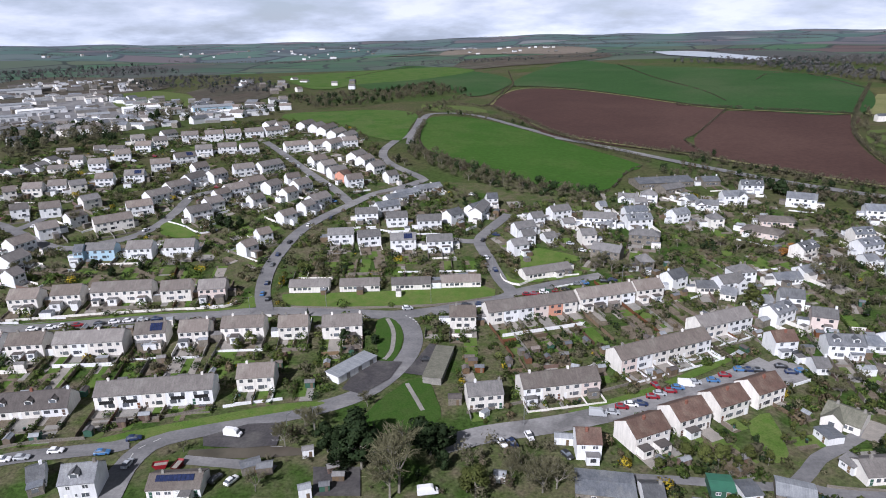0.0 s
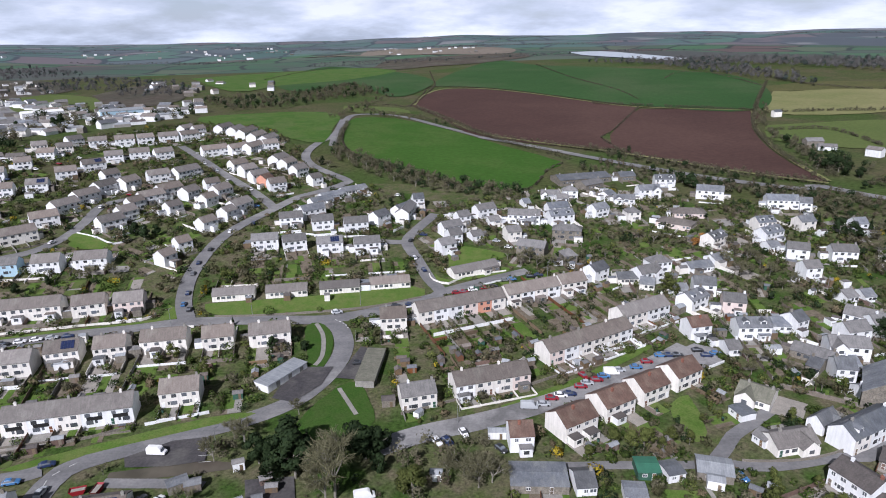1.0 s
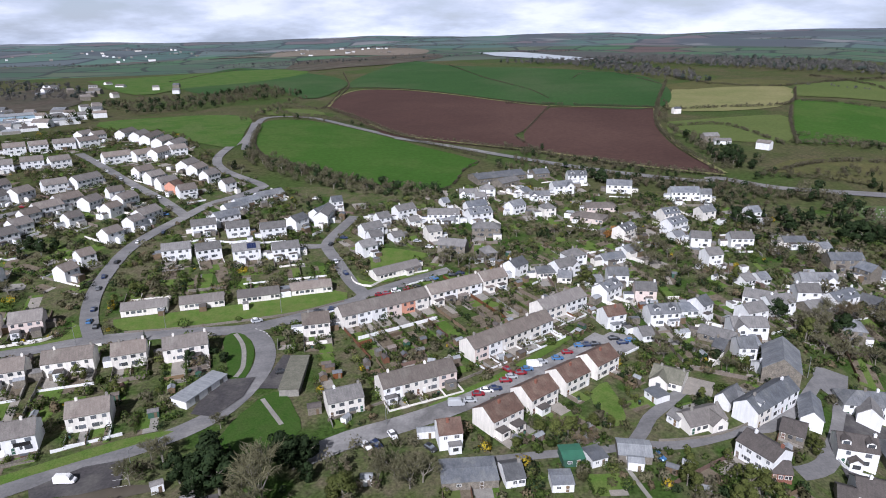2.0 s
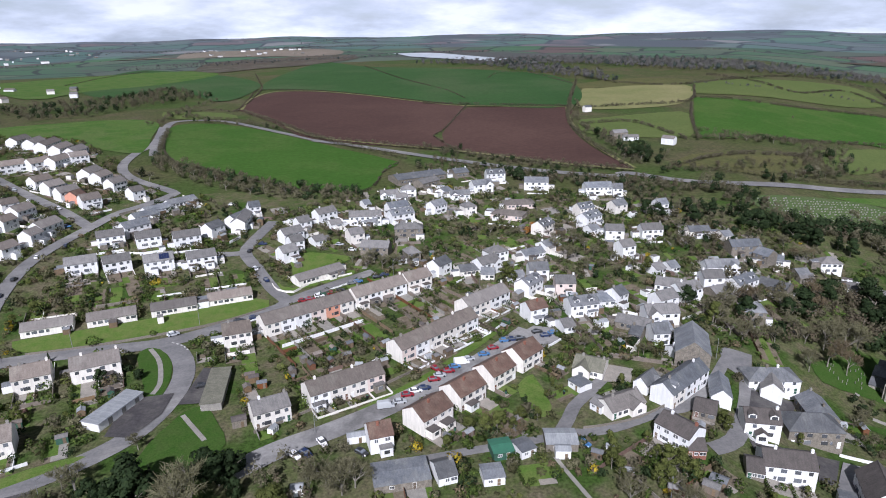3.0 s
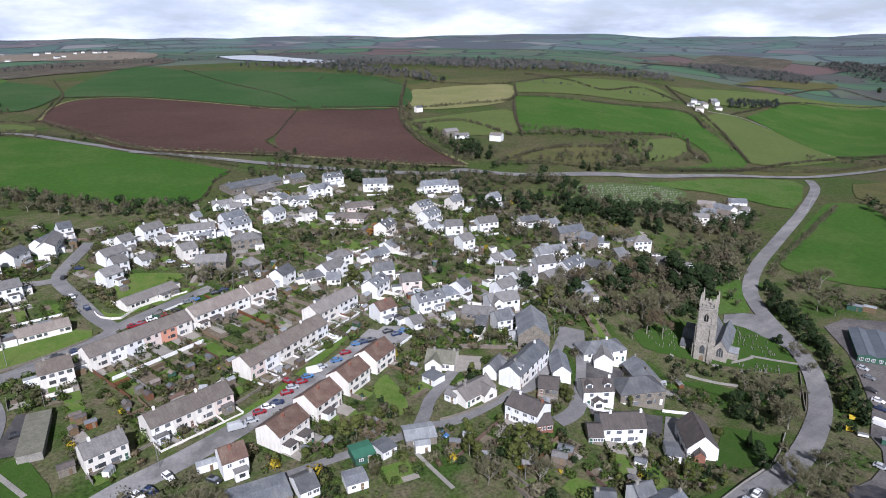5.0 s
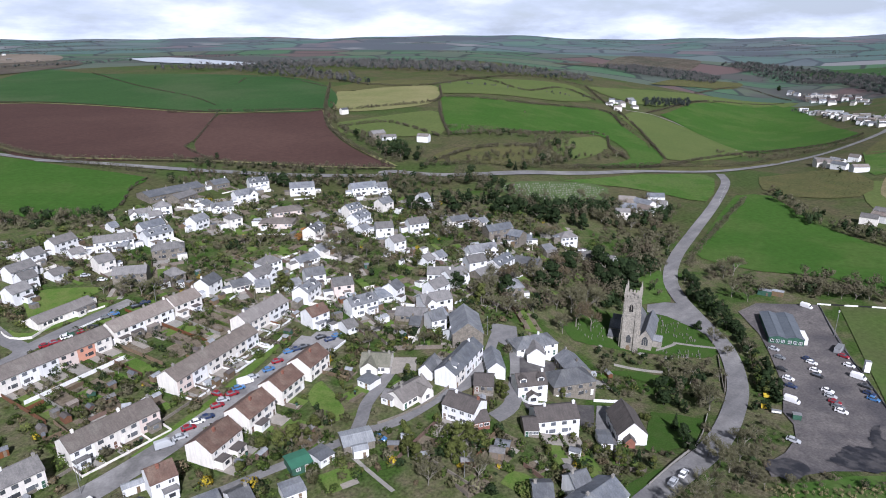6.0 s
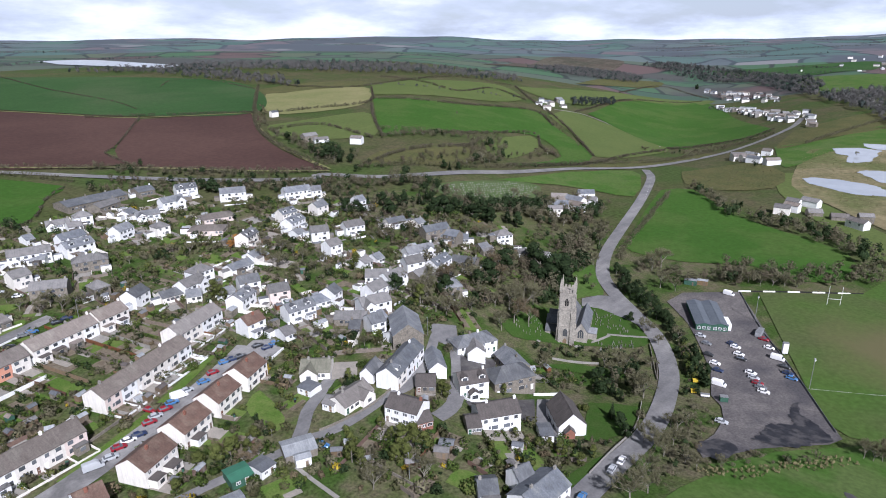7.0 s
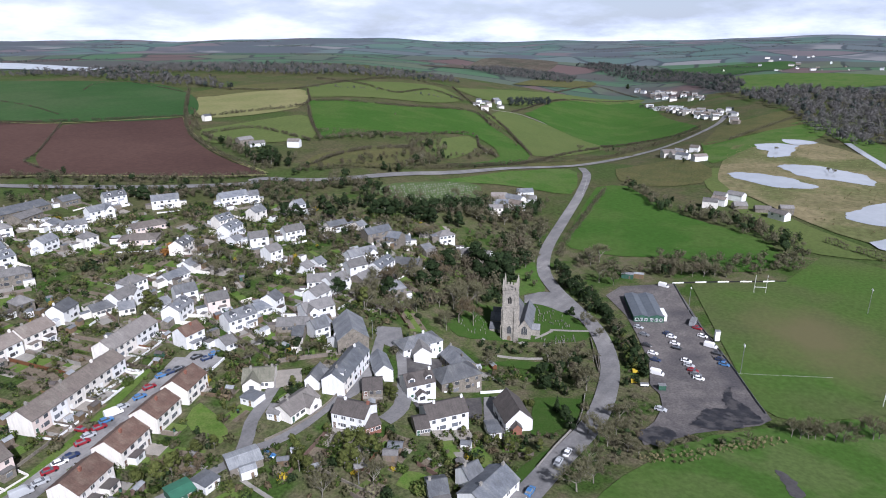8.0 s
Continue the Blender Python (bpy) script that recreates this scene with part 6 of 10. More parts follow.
def car(x, y, head, kind):
    van = kind.startswith("van_")
    colour = kind.replace("van_", "")
    body, glass, top, wheel, rim, dyed = car_meshes(van)
    if colour not in dyed:
        dyed[colour] = []
        for me in (body, top):
            me = me.copy()
            me.materials.append(PAINT[colour])
            dyed[colour].append(me)
    lift = 0.33 + 0.0005 * max(0, math.hypot(x, y) - 300)
    ob = root("van" if van else "car", pose(x, y, ground_z(x, y) + lift, 0, 0, head), f"parked {colour.replace('dark', 'black').replace('navy', 'dark blue')} {'panel van' if van else 'hatchback car'} on asphalt", "van" if van else "car", "parked vehicles")
    child("body", dyed[colour][0], ob)
    child("glazing", glass, ob)
    child("roof", dyed[colour][1], ob)
    for wx in (-1.55, 1.55) if van else (-1.25, 1.3):
        for wy in (-0.8, 0.8):
            w = child("wheel", wheel, ob, pose(wx, wy, 0.32))
            if math.hypot(x, y) < 150:
                child("rim", rim, w)


car(256.6, 74.7, -90, 'silver')
car(250.9, 70.3, -90, 'grey')
car(257.1, 62.0, -90, 'navy')
car(255.2, 60.0, -90, 'white')
car(249.7, 57.0, -89, 'white')
car(246.1, 55.1, -89, 'dark')
car(269.8, 52.9, -92, 'red')
car(263.1, 49.1, -91, 'white')
car(255.3, 44.1, -90, 'van_white')
car(250.2, 40.3, -90, 'dark')
car(245.6, 38.0, -89, 'navy')
car(242.5, 36.0, -89, 'blue')
car(237.1, 49.0, -88, 'white')
car(234.0, 47.1, -88, 'silver')
car(230.7, 44.8, -88, 'red')
car(228.1, 43.1, -87, 'grey')
car(225.5, 41.4, -87, 'white')
car(236.2, 62.0, -88, 'white')
car(231.2, 59.3, -87, 'navy')
car(241.6, 66.3, -89, 'dark')
car(220.3, 55.5, -87, 'van_white')
car(191.9, 45.8, -85, 'silver')
car(310.7, 79.9, -96, 'van_white')
car(144.2, 58.5, 5, 'white')
car(137.9, 58.4, 5, 'silver')
car(119.9, 58.0, 4, 'blue')
car(-154.0, 213.9, 13, 'white')
car(-148.2, 215.4, 13, 'white')
car(-143.9, 216.9, 13, 'white')
car(-139.2, 217.5, 13, 'red')
car(-131.6, 219.0, 13, 'dark')
car(-126.7, 220.5, 12, 'white')
car(-121.8, 221.6, 12, 'white')
car(-116.8, 222.6, 12, 'silver')
car(-111.6, 223.2, 12, 'navy')
car(-106.5, 145.3, 7, 'white')
car(-114.0, 142.5, 7, 'silver')
car(-118.6, 141.7, 7, 'white')
car(-93.4, 144.4, 7, 'blue')
car(-87.6, 150.5, 16, 'navy')
car(-84.3, 139.6, 83, 'silver')
car(-60.3, 152.0, -13, 'van_white')
car(-54.7, 132.4, 61, 'white')
car(-59.0, 133.2, 63, 'dark')
car(-4.8, 127.1, 7, 'van_white')
car(-14.5, 231.8, 11, 'silver')
car(-77.1, 255.8, 92, 'navy')
car(-76.4, 245.6, 92, 'blue')
car(-73.1, 240.9, 91, 'dark')
car(-79.5, 275.1, 92, 'grey')
car(-79.6, 286.5, 92, 'navy')
car(-77.1, 301.6, 77, 'dark')
car(-71.7, 324.3, 76, 'white')
car(-61.3, 335.1, 75, 'navy')
car(-71.4, 391.4, -64, 'white')
car(-88.3, 408.6, -64, 'white')
car(-99.6, 433.1, -64, 'silver')
car(-111.6, 452.1, -64, 'white')
car(-154.5, 314.2, 68, 'white')
car(-6.3, 192.2, -2, 'dark')
car(-211.9, 314.3, 6, 'white')
car(-233.4, 323.6, 6, 'red')
car(44.5, 158.8, -11, 'van_silver')
car(49.2, 159.5, -11, 'silver')
car(52.5, 162.2, -11, 'red')
car(55.7, 163.4, -11, 'white')
car(58.7, 163.7, -11, 'navy')
car(63.4, 167.3, -11, 'red')
car(66.1, 169.0, -11, 'silver')
car(69.7, 170.3, -10, 'red')
car(72.7, 172.1, -10, 'blue')
car(75.9, 173.7, -10, 'van_white')
car(79.2, 175.0, -10, 'silver')
car(85.3, 175.8, -10, 'blue')
car(90.2, 178.6, -10, 'red')
car(96.6, 181.9, -10, 'blue')
car(99.5, 181.4, -10, 'navy')
car(102.3, 180.9, -10, 'dark')
car(110.6, 183.0, -10, 'dark')
car(112.0, 179.3, -10, 'navy')
car(115.6, 179.9, -10, 'blue')
car(15.2, 146.0, -63, 'white')
car(18.1, 145.8, -63, 'navy')
car(23.1, 148.8, -75, 'white')
car(20.6, 282.8, -78, 'white')
car(23.7, 268.9, -78, 'navy')
car(35.0, 243.6, -2, 'red')
car(38.2, 243.8, -2, 'red')
car(42.3, 245.4, -2, 'white')
car(47.9, 246.3, -2, 'red')
car(51.7, 247.6, -2, 'dark')
car(58.1, 253.3, -2, 'grey')
car(61.2, 253.8, -2, 'blue')
car(70.2, 255.5, -2, 'dark')
car(74.1, 256.4, -2, 'navy')
car(-14.8, 232.3, -3, 'white')
car(14.6, 235.0, -3, 'navy')
car(8.9, 234.6, -3, 'dark')
car(120.4, 191.1, 24, 'dark')
car(-147.8, 388.0, 88, 'van_white')
car(-142.8, 358.9, 87, 'red')
car(-149.3, 364.5, 88, 'white')
car(21.1, 283.0, 60, 'silver')
car(20.7, 305.0, 61, 'dark')
car(-140.4, 385.6, -21, 'red')
car(-64.0, 361.7, -22, 'blue')
car(-217.4, 442.4, -25, 'white')
car(-202.2, 473.5, -29, 'white')
car(-209.0, 457.2, -27, 'red')
car(-223.6, 418.2, -23, 'navy')
car(27.8, 312.1, -23, 'navy')
car(68.2, 290.9, -26, 'white')
car(18.5, 376.6, -24, 'white')
car(64.0, 299.8, -26, 'silver')
car(32.0, 140.3, -61, 'dark')
car(66.4, 173.2, -69, 'red')
car(89.0, 120.5, -70, 'blue')


# ---- church ----
def pointed(bm, w, h, y, x=0.0, z=0.0, index=0):
    """A pointed-arch panel facing -y, slightly proud."""
    pts = [(-w / 2, 0), (w / 2, 0), (w / 2, h * 0.6), (w * 0.34, h * 0.82), (0, h), (-w * 0.34, h * 0.82), (-w / 2, h * 0.6)]
    front = [bm.verts.new((x + a, y, z + b)) for a, b in pts]
    back = [bm.verts.new((x + a, y + 0.12, z + b)) for a, b in pts]
    bm.faces.new(front).material_index = index
    for k in range(7):
        bm.faces.new((front[k], back[k], back[(k + 1) % 7], front[(k + 1) % 7])).material_index = index


def church():
    (ax, ay), (bx, by) = [(219.5, 112.7), (246.7, 123.6)]
    head = math.degrees(math.atan2(by - ay, bx - ax)) - 90
    x, y = 215.7, 117.0
    ob = root("church", pose(x, y, ground_z(x, y), 0, 0, head), "grey granite parish church with a square battlemented tower", "church")
    st = M["church_stone"]
    bm = bmesh.new()
    for z0, z1, a in ((-2, 8.1, 3.25), (8.1, 15.6, 3.1), (15.6, 23.2, 2.95)):
        box(bm, -a, a, -a, a, z0, z1)
    part("tower", bm, st, ob, "weathered granite tower in three stages")
    for z, a in ((8.1, 3.4), (15.6, 3.25), (22.0, 3.15), (23.2, 3.2)):
        bm = bmesh.new()
        box(bm, -a, a, -a, a, z - 0.12, z + 0.12)
        part("string_course", bm, st, ob)
    for sx in (-1, 1):
        for sy in (-1, 1):
            for z0, z1, d in ((-2, 6.9, 1.0), (6.9, 14.4, 0.7), (14.4, 20.6, 0.4)):
                bm = bmesh.new()
                box(bm, sx * 2.4 - 0.45, sx * 2.4 + 0.45, sy * 2.8 if sy > 0 else -2.8 - d, 2.8 + d if sy > 0 else -2.8, z0, z1)
                part("buttress", bm, st, ob)
                bm = bmesh.new()
                box(bm, sx * 2.8 if sx > 0 else -2.8 - d, 2.8 + d if sx > 0 else -2.8, sy * 2.4 - 0.45, sy * 2.4 + 0.45, z0, z1)
                part("buttress", bm, st, ob)
            bm = bmesh.new()
            box(bm, -0.42, 0.42, -0.42, 0.42, 0, 2.2)
            bmesh.ops.create_cone(bm, cap_ends=True, segments=4, radius1=0.56, radius2=0.05, depth=3.4, matrix=Matrix.Translation((0, 0, 3.9)) @ Matrix.Rotation(math.pi / 4, 4, "Z"))
            part("pinnacle", bm, st, ob, at=pose(sx * 2.75, sy * 2.75, 23.2))
    merlon = bpy.data.meshes.new("merlon")
    bm = bmesh.new()
    box(bm, -0.42, 0.42, -0.2, 0.2, 0, 1.1)
    bm.to_mesh(merlon)
    bm.free()
    merlon.materials.append(st)
    for side in range(4):
        for k in (-1.4, 0.0, 1.4):
            child("merlon", merlon, ob, pose(0, 0, 23.3, 0, 0, 90 * side) @ pose(k, -2.85, 0))
    for side in range(4):
        bm = bmesh.new()
        pointed(bm, 1.5, 3.3, -3.06, 0, 17.2)
        part("belfry_louvre", bm, M["dark"], ob, at=pose(0, 0, 0, 0, 0, 90 * side))
        bm = bmesh.new()
        box(bm, -0.08, 0.08, -3.14, -3.0, 17.2, 20.1)
        part("mullion", bm, st, ob, at=pose(0, 0, 0, 0, 0, 90 * side))
    bm = bmesh.new()
    pointed(bm, 1.9, 3.6, -3.34, 0, 3.6)
    part("window", bm, M["glass"], ob, "tall pointed west window")
    bm = bmesh.new()
    pointed(bm, 1.6, 2.7, -3.34, 0, 0)
    part("door", bm, M["wood"], ob, "dark wooden pointed door")
    for name, dx, y0, L, D, eave, ridge in (("nave", 0.0, 3.0, 22, 6.4, 5.5, 9.6), ("south_aisle", 6.0, 1.0, 22, 5.4, 4.6, 8.4)):
        bm = bmesh.new()
        prism(bm, L, D, eave, ridge, 2, False)
        at = pose(dx, y0 + L / 2, 0, 0, 0, 90)
        p = part(name, bm, st, ob, at=at)
        part("roof", roof_bm(L, D, eave, ridge, False), M["slate"], p, "worn pale slate roof")
        if dx:
            bm = bmesh.new()
            pointed(bm, 2.4, 3.9, 0, 0, 1.6)
            w = part("window", bm, M["glass"], ob, "traceried pointed window", pose(dx, y0 - 0.08, 0))
            for k in (-0.4, 0.4):
                bm = bmesh.new()
                box(bm, k - 0.07, k + 0.07, -0.08, 0.03, 1.6, 4.6)
                part("mullion", bm, st, ob, at=pose(dx, y0 - 0.08, 0))
            for k in range(4):
                bm = bmesh.new()
                pointed(bm, 1.4, 2.4, 0, 0, 1.4)
                part("window", bm, M["glass"], ob, at=pose(dx + (D / 2 + 0.06) * (1 if dx > 0 else -1), y0 + 4 + k * 4.6, 0, 0, 0, 90 if dx > 0 else -90))
    for y0, D, eave, ridge, L in ((1.4, 4.8, 3.0, 4.9, 6.0), (6.6, 5.4, 4.6, 7.0, 6.4), (12.4, 5.4, 4.6, 7.0, 6.4)):
        bm = bmesh.new()
        prism(bm, L, D, eave, ridge, 2, False)
        p = part("side_chapel", bm, st, ob, at=pose(-3.0 - L / 2, y0 + D / 2, 0))
        part("roof", roof_bm(L, D, eave, ridge, False), M["slate"], p, "worn pale slate roof")
        bm = bmesh.new()
        pointed(bm, 1.3, 2.0, -D / 2 - 0.08, 0, 1.0)
        part("window", bm, M["glass"], p)
    bm = bmesh.new()
    prism(bm, 4.0, 3.6, 2.6, 4.2, 2, False)
    p = part("porch", bm, st, ob, at=pose(10.2, 7.0, 0))
    part("roof", roof_bm(4.0, 3.6, 2.6, 4.2, False), M["slate"], p)
    FOOT.append((x + 12 * math.cos(radians(head + 90)), y + 12 * math.sin(radians(head + 90)), head, 20, 30))


church()

STONE = bpy.data.meshes.new("gravestone")
bm = bmesh.new()
box(bm, -0.35, 0.35, -0.07, 0.07, -0.2, 0.85)
box(bm, -0.22, 0.22, -0.07, 0.07, 0.85, 1.02)
box(bm, -0.42, 0.42, -0.2, 0.2, -0.2, 0.08)
bm.to_mesh(STONE)
bm.free()
STONE.materials.append(M["concrete"])
yard = random.Random(5)
for area, n in (([(252.7, 123.4), (252.4, 112.3), (248.9, 103.0), (238.9, 97.0), (235.9, 104.5), (233.6, 113.1)], 44), ([(223.3, 106.5), (235.4, 96.2), (229.2, 92.2), (218.4, 102.7)], 26), ([(200.0, 138.6), (220.4, 137.8), (219.2, 130.5), (208.0, 123.7), (199.4, 128.7)], 22)):
    xs, ys = [p[0] for p in area], [p[1] for p in area]
    while n:
        x, y = yard.uniform(min(xs), max(xs)), yard.uniform(min(ys), max(ys))
        if inside(area, x, y):
            ob = new("gravestone", STONE)
            ob.matrix_basis = pose(x, y, ground_z(x, y) + 0.1, yard.uniform(-6, 6), 0, 40 + yard.uniform(-8, 8))
            tagged(ob, "weathered grey upright gravestone in the grass", "gravestone", "gravestones of the churchyard")
            n -= 1
# the cemetery field: rows of small pale stones
area = [(313, 277), (343, 280), (403, 274), (419, 261), (386, 247), (341, 250), (315, 262)]
xs, ys = [p[0] for p in area], [p[1] for p in area]
V, F = [], []
y = min(ys)
while y < max(ys):
    x = min(xs)
    while x < max(xs):
        px, py = x + yard.uniform(-0.6, 0.6), y + yard.uniform(-0.5, 0.5)
        if inside(area, px, py) and yard.random() < 0.8:
            z, k, h = ground_z(px, py), len(V), yard.uniform(0.7, 1.3)
            V += [(px + a, py + b, z + c) for c in (0, h) for a, b in ((-0.45, -0.2), (0.45, -0.2), (0.45, 0.2), (-0.45, 0.2))]
            F += [(k + 4, k + 5, k + 6, k + 7), (k, k + 1, k + 5, k + 4), (k + 1, k + 2, k + 6, k + 5), (k + 2, k + 3, k + 7, k + 6), (k + 3, k, k + 4, k + 7)]
        x += 3.0
    y += 3.4
stuff("gravestones", mesh_of("gravestones", V, F, [M["concrete"]]), "rows of small pale gravestones in a cemetery field", "gravestones")


# ---- garages, club house, sports ground ----
def garage_block(corners, h, doors, side, roof="metal_roof", wall="white"):
    """A long row of lock-up garages from its four roof corners: back left, back right, front right, front left."""
    a, b, c, d = (np.array(p) for p in corners)
    mid, along, deep = (a + b + c + d) / 4, ((b - a) + (c - d)) / 2, ((d - a) + (c - b)) / 2
    L, D = np.linalg.norm(along), np.linalg.norm(deep)
    head = math.degrees(math.atan2(along[1], along[0]))
    FOOT.append((mid[0], mid[1], head, L, D))
    ob = root("garage_block", pose(mid[0], mid[1], ground_z(*mid), 0, 0, head), "long row of pale lock-up garages with a flat sheet roof", "garage")
    bm = bmesh.new()
    box(bm, -L / 2, L / 2, -D / 2, D / 2, -1, h - 0.15)
    part("wall", bm, M[wall], ob)
    bm = bmesh.new()
    box(bm, -L / 2 - 0.2, L / 2 + 0.2, -D / 2 - 0.3, D / 2 + 0.3, h - 0.15, h)
    part("roof", bm, M[roof], ob, "weathered grey sheet roof")
    for k in range(doors):
        u = L / doors
        bm = bmesh.new()
        box(bm, -u * 0.43, u * 0.43, -0.05, 0.05, 0, 2.1)
        part("garage_door", bm, M[("pvc", "pvc", "concrete")[k % 3]], ob, at=pose(-L / 2 + (k + 0.5) * u, side * (D / 2 + 0.03), 0))


garage_block([(-39.0, 182.4), (-27.9, 195.9), (-23.5, 192.3), (-34.5, 178.2)], 2.6, 10, -1)
garage_block([(-6.5, 179.6), (-2.5, 200.3), (2.9, 197.3), (-2.1, 175.6)], 2.5, 7, 1, "olive", "concrete")


M["dark_sheet"] = mat("blue_grey_sheet", (0.13, 0.15, 0.17), (0.10, 0.115, 0.135), 0.4, rough=0.5, fine=3.0, fine_mix=0.25)


def club_house():
    x, y = 273.2, 77.6
    head = -61
    ob = root("club_house", pose(x, y, ground_z(x, y), 0, 0, head), "low dark green club house with a grey sheet roof", "building")
    FOOT.append((x, y, head, 14, 26))
    for dx, w, h in ((-3.2, 6.6, 3.0), (3.4, 6.6, 3.2)):
        bm = bmesh.new()
        prism(bm, 26, w, h, h + 0.8, 2, False)
        p = part("wall", bm, M["greenp"], ob, at=pose(dx, 3.5, 0, 0, 0, 90))
        part("roof", roof_bm(26, w, h, h + 0.8, False), M["dark_sheet"], p)
    for dx in (-5.2, -3.2, -1.2, 1.4, 3.4, 5.4):
        fr, gl, _ = window_mesh(1.3, 1.3)
        w = child("window", fr, ob, pose(dx, -9.52, 0.9))
        child("pane", gl, w)
    bm = bmesh.new()
    box(bm, -1, 1, -4, 4, 0, 3.4)
    part("side_wall", bm, M["pvc"], ob, "white boarded side annexe", pose(7.4, -4, 0))


club_house()


def posts(x, y, head):
    ob = root("rugby_posts", pose(x, y, ground_z(x, y) + 0.2, 0, 0, head), "tall white H-shaped rugby goal posts on the pitch", "goal posts", "goal posts")
    for s in (-1, 1):
        bm = bmesh.new()
        bmesh.ops.create_cone(bm, cap_ends=True, segments=8, radius1=0.09, radius2=0.07, depth=9.4, matrix=Matrix.Translation((s * 2.8, 0, 4.7)))
        part("post", bm, M["pvc"], ob)
    bm = bmesh.new()
    box(bm, -2.8, 2.8, -0.07, 0.07, 2.93, 3.07)
    part("crossbar", bm, M["pvc"], ob)


for k_, patch in enumerate(([(169.2, 46.5), (174.4, 45.8), (179.1, 42.5), (178.5, 37.7), (172.2, 36.6), (165.8, 38.0), (165.7, 41.2), (166.3, 44.6)], [(187.1, 35.3), (194.7, 34.4), (201.9, 34.0), (206.6, 29.5), (209.5, 28.3), (215.4, 30.9), (226.5, 30.6), (217.8, 27.8), (214.1, 22.6), (209.7, 18.6), (205.1, 16.3), (200.4, 19.7), (194.3, 22.5), (189.3, 27.3), (187.9, 32.1)])):
    rim = []
    for q_ in curve(patch + patch[:1], 0.6)[:-1]:
        w_ = noise.noise_vector((q_[0] * 0.45, q_[1] * 0.45, k_)) * 1.1 + noise.noise_vector((q_[0] * 1.6, q_[1] * 1.6, k_)) * 0.35
        rim.append((q_[0] + w_[0], q_[1] + w_[1]))
    sheet("pavement", drape(rim, 4.0, 0.5), M["wet_tarmac"], "dark patch of damp tarmac", "pavement")


ditch = [(174.8, 8.8), (173.9, 5.8), (169.6, 2.4), (164.5, 0.6), (162.3, 3.0), (167.1, 5.9)]
rim = []
for q_ in curve(ditch + ditch[:1], 0.6)[:-1]:
    w_ = noise.noise_vector((q_[0] * 0.5, q_[1] * 0.5, 9.0)) * 0.9
    rim.append((q_[0] + w_[0], q_[1] + w_[1]))
sheet("field", drape(rim, 3.0, 0.3), M["tarmac"], "dark wet ditch cut ragged into the grass", "ditch")


def site_box(name, x, y, head, w, d, h, material, label, category, foot=0.15):
    """A cabin, tank or bin on skids with a lid."""
    ob = root(name, pose(x, y, ground_z(x, y) + 0.3, 0, 0, head), label, category)
    bm = bmesh.new()
    box(bm, -w / 2, w / 2, -d / 2, d / 2, foot, h)
    part("body", bm, M[material], ob)
    bm = bmesh.new()
    box(bm, -w / 2 - 0.06, w / 2 + 0.06, -d / 2 - 0.06, d / 2 + 0.06, h, h + 0.1)
    part("lid", bm, M["steel" if material != "yellow" else "yellow"], ob)
    for e in (-0.4, 0.4):
        bm = bmesh.new()
        box(bm, -w / 2, w / 2, e * d - 0.08, e * d + 0.08, -0.2, foot)
        part("skid", bm, M["dark"], ob)


# the tall white one is a scaffold tower, simplified to a closed box
for (x, y), w, d, h, m, words, kind in zip([(208.3, 60.1), (208.2, 56.4), (208.9, 50.3), (217.3, 62.8), (263.1, 43.4), (274.0, 55.9)], (2.6, 3.0, 2.6, 2.2, 2.0, 6.0), (1.0, 1.0, 1.8, 1.4, 1.6, 2.2), (1.3, 0.9, 2.0, 1.0, 4.6, 2.2), ("yellow", "pvc", "greenp", "yellow", "pvc", "metal_roof"),
                                     ("yellow plastic grit bin at the car park entrance", "white painted barrier block at the entrance", "green steel storage bin on the car park", "yellow plastic bin beside the hedge", "tall white scaffold tower box beside the pitch", "grey steel container beside the pitch fence"),
                                     ("bin", "barrier", "storage bin", "bin", "cabin", "container")):
    site_box(kind.replace(" ", "_"), x, y, -61 + (62 if kind == "container" else 0), w, d, h, m, words, kind)


posts(329.5, 37.8, -63)
posts(244.1, -18.5, -63)


def floodlight(x, y, h):
    ob = root("floodlight", pose(x, y, ground_z(x, y) + 0.1, 0, 0, 20), "tall grey steel floodlight mast beside the pitch", "floodlight", "floodlights")
    bm = bmesh.new()
    bmesh.ops.create_cone(bm, cap_ends=True, segments=8, radius1=0.14, radius2=0.08, depth=h, matrix=Matrix.Translation((0, 0, h / 2)))
    part("mast", bm, M["steel"], ob)
    for s in (-0.5, 0.5):
        bm = bmesh.new()
        box(bm, -0.4, 0.4, -0.15, 0.15, -0.3, 0.3)
        part("lamp_head", bm, M["pvc"], ob, at=pose(s, 0, h, 30, 0, 0))


for p in ([(287.1, 61.3), (239.6, 29.5), (329.9, -7.8)]):
    floodlight(*p, 12)


def rail(name, pts, h, t, material, label, category, posts_at=2.5):
    """A wall, rail or fence along a plan line, following the land; one thing with its posts and panels."""
    line = curve(pts, posts_at)
    ob = root(name, pose(line[0][0], line[0][1], ground_z(*line[0])), label, category)
    base = Vector((line[0][0], line[0][1], ground_z(*line[0])))
    for k_, (a, b) in enumerate(zip(line, line[1:])):
        d = b - a
        L = float(np.linalg.norm(d))
        if L < 0.05:
            continue
        m = (a + b) / 2
        za, zb = ground_z(*a), ground_z(*b)
        bm = bmesh.new()
        v = box(bm, -L / 2 - 0.02, L / 2 + 0.02, -t / 2, t / 2, -0.3, h)
        for q in v:
            q.co.z += (zb - za) * q.co.x / L
        part("panel", bm, M[material if isinstance(material, str) else material[k_ % 2]], ob, at=Matrix.Translation(-base) @ pose(m[0], m[1], (za + zb) / 2, 0, 0, math.degrees(math.atan2(d[1], d[0]))))
    return ob


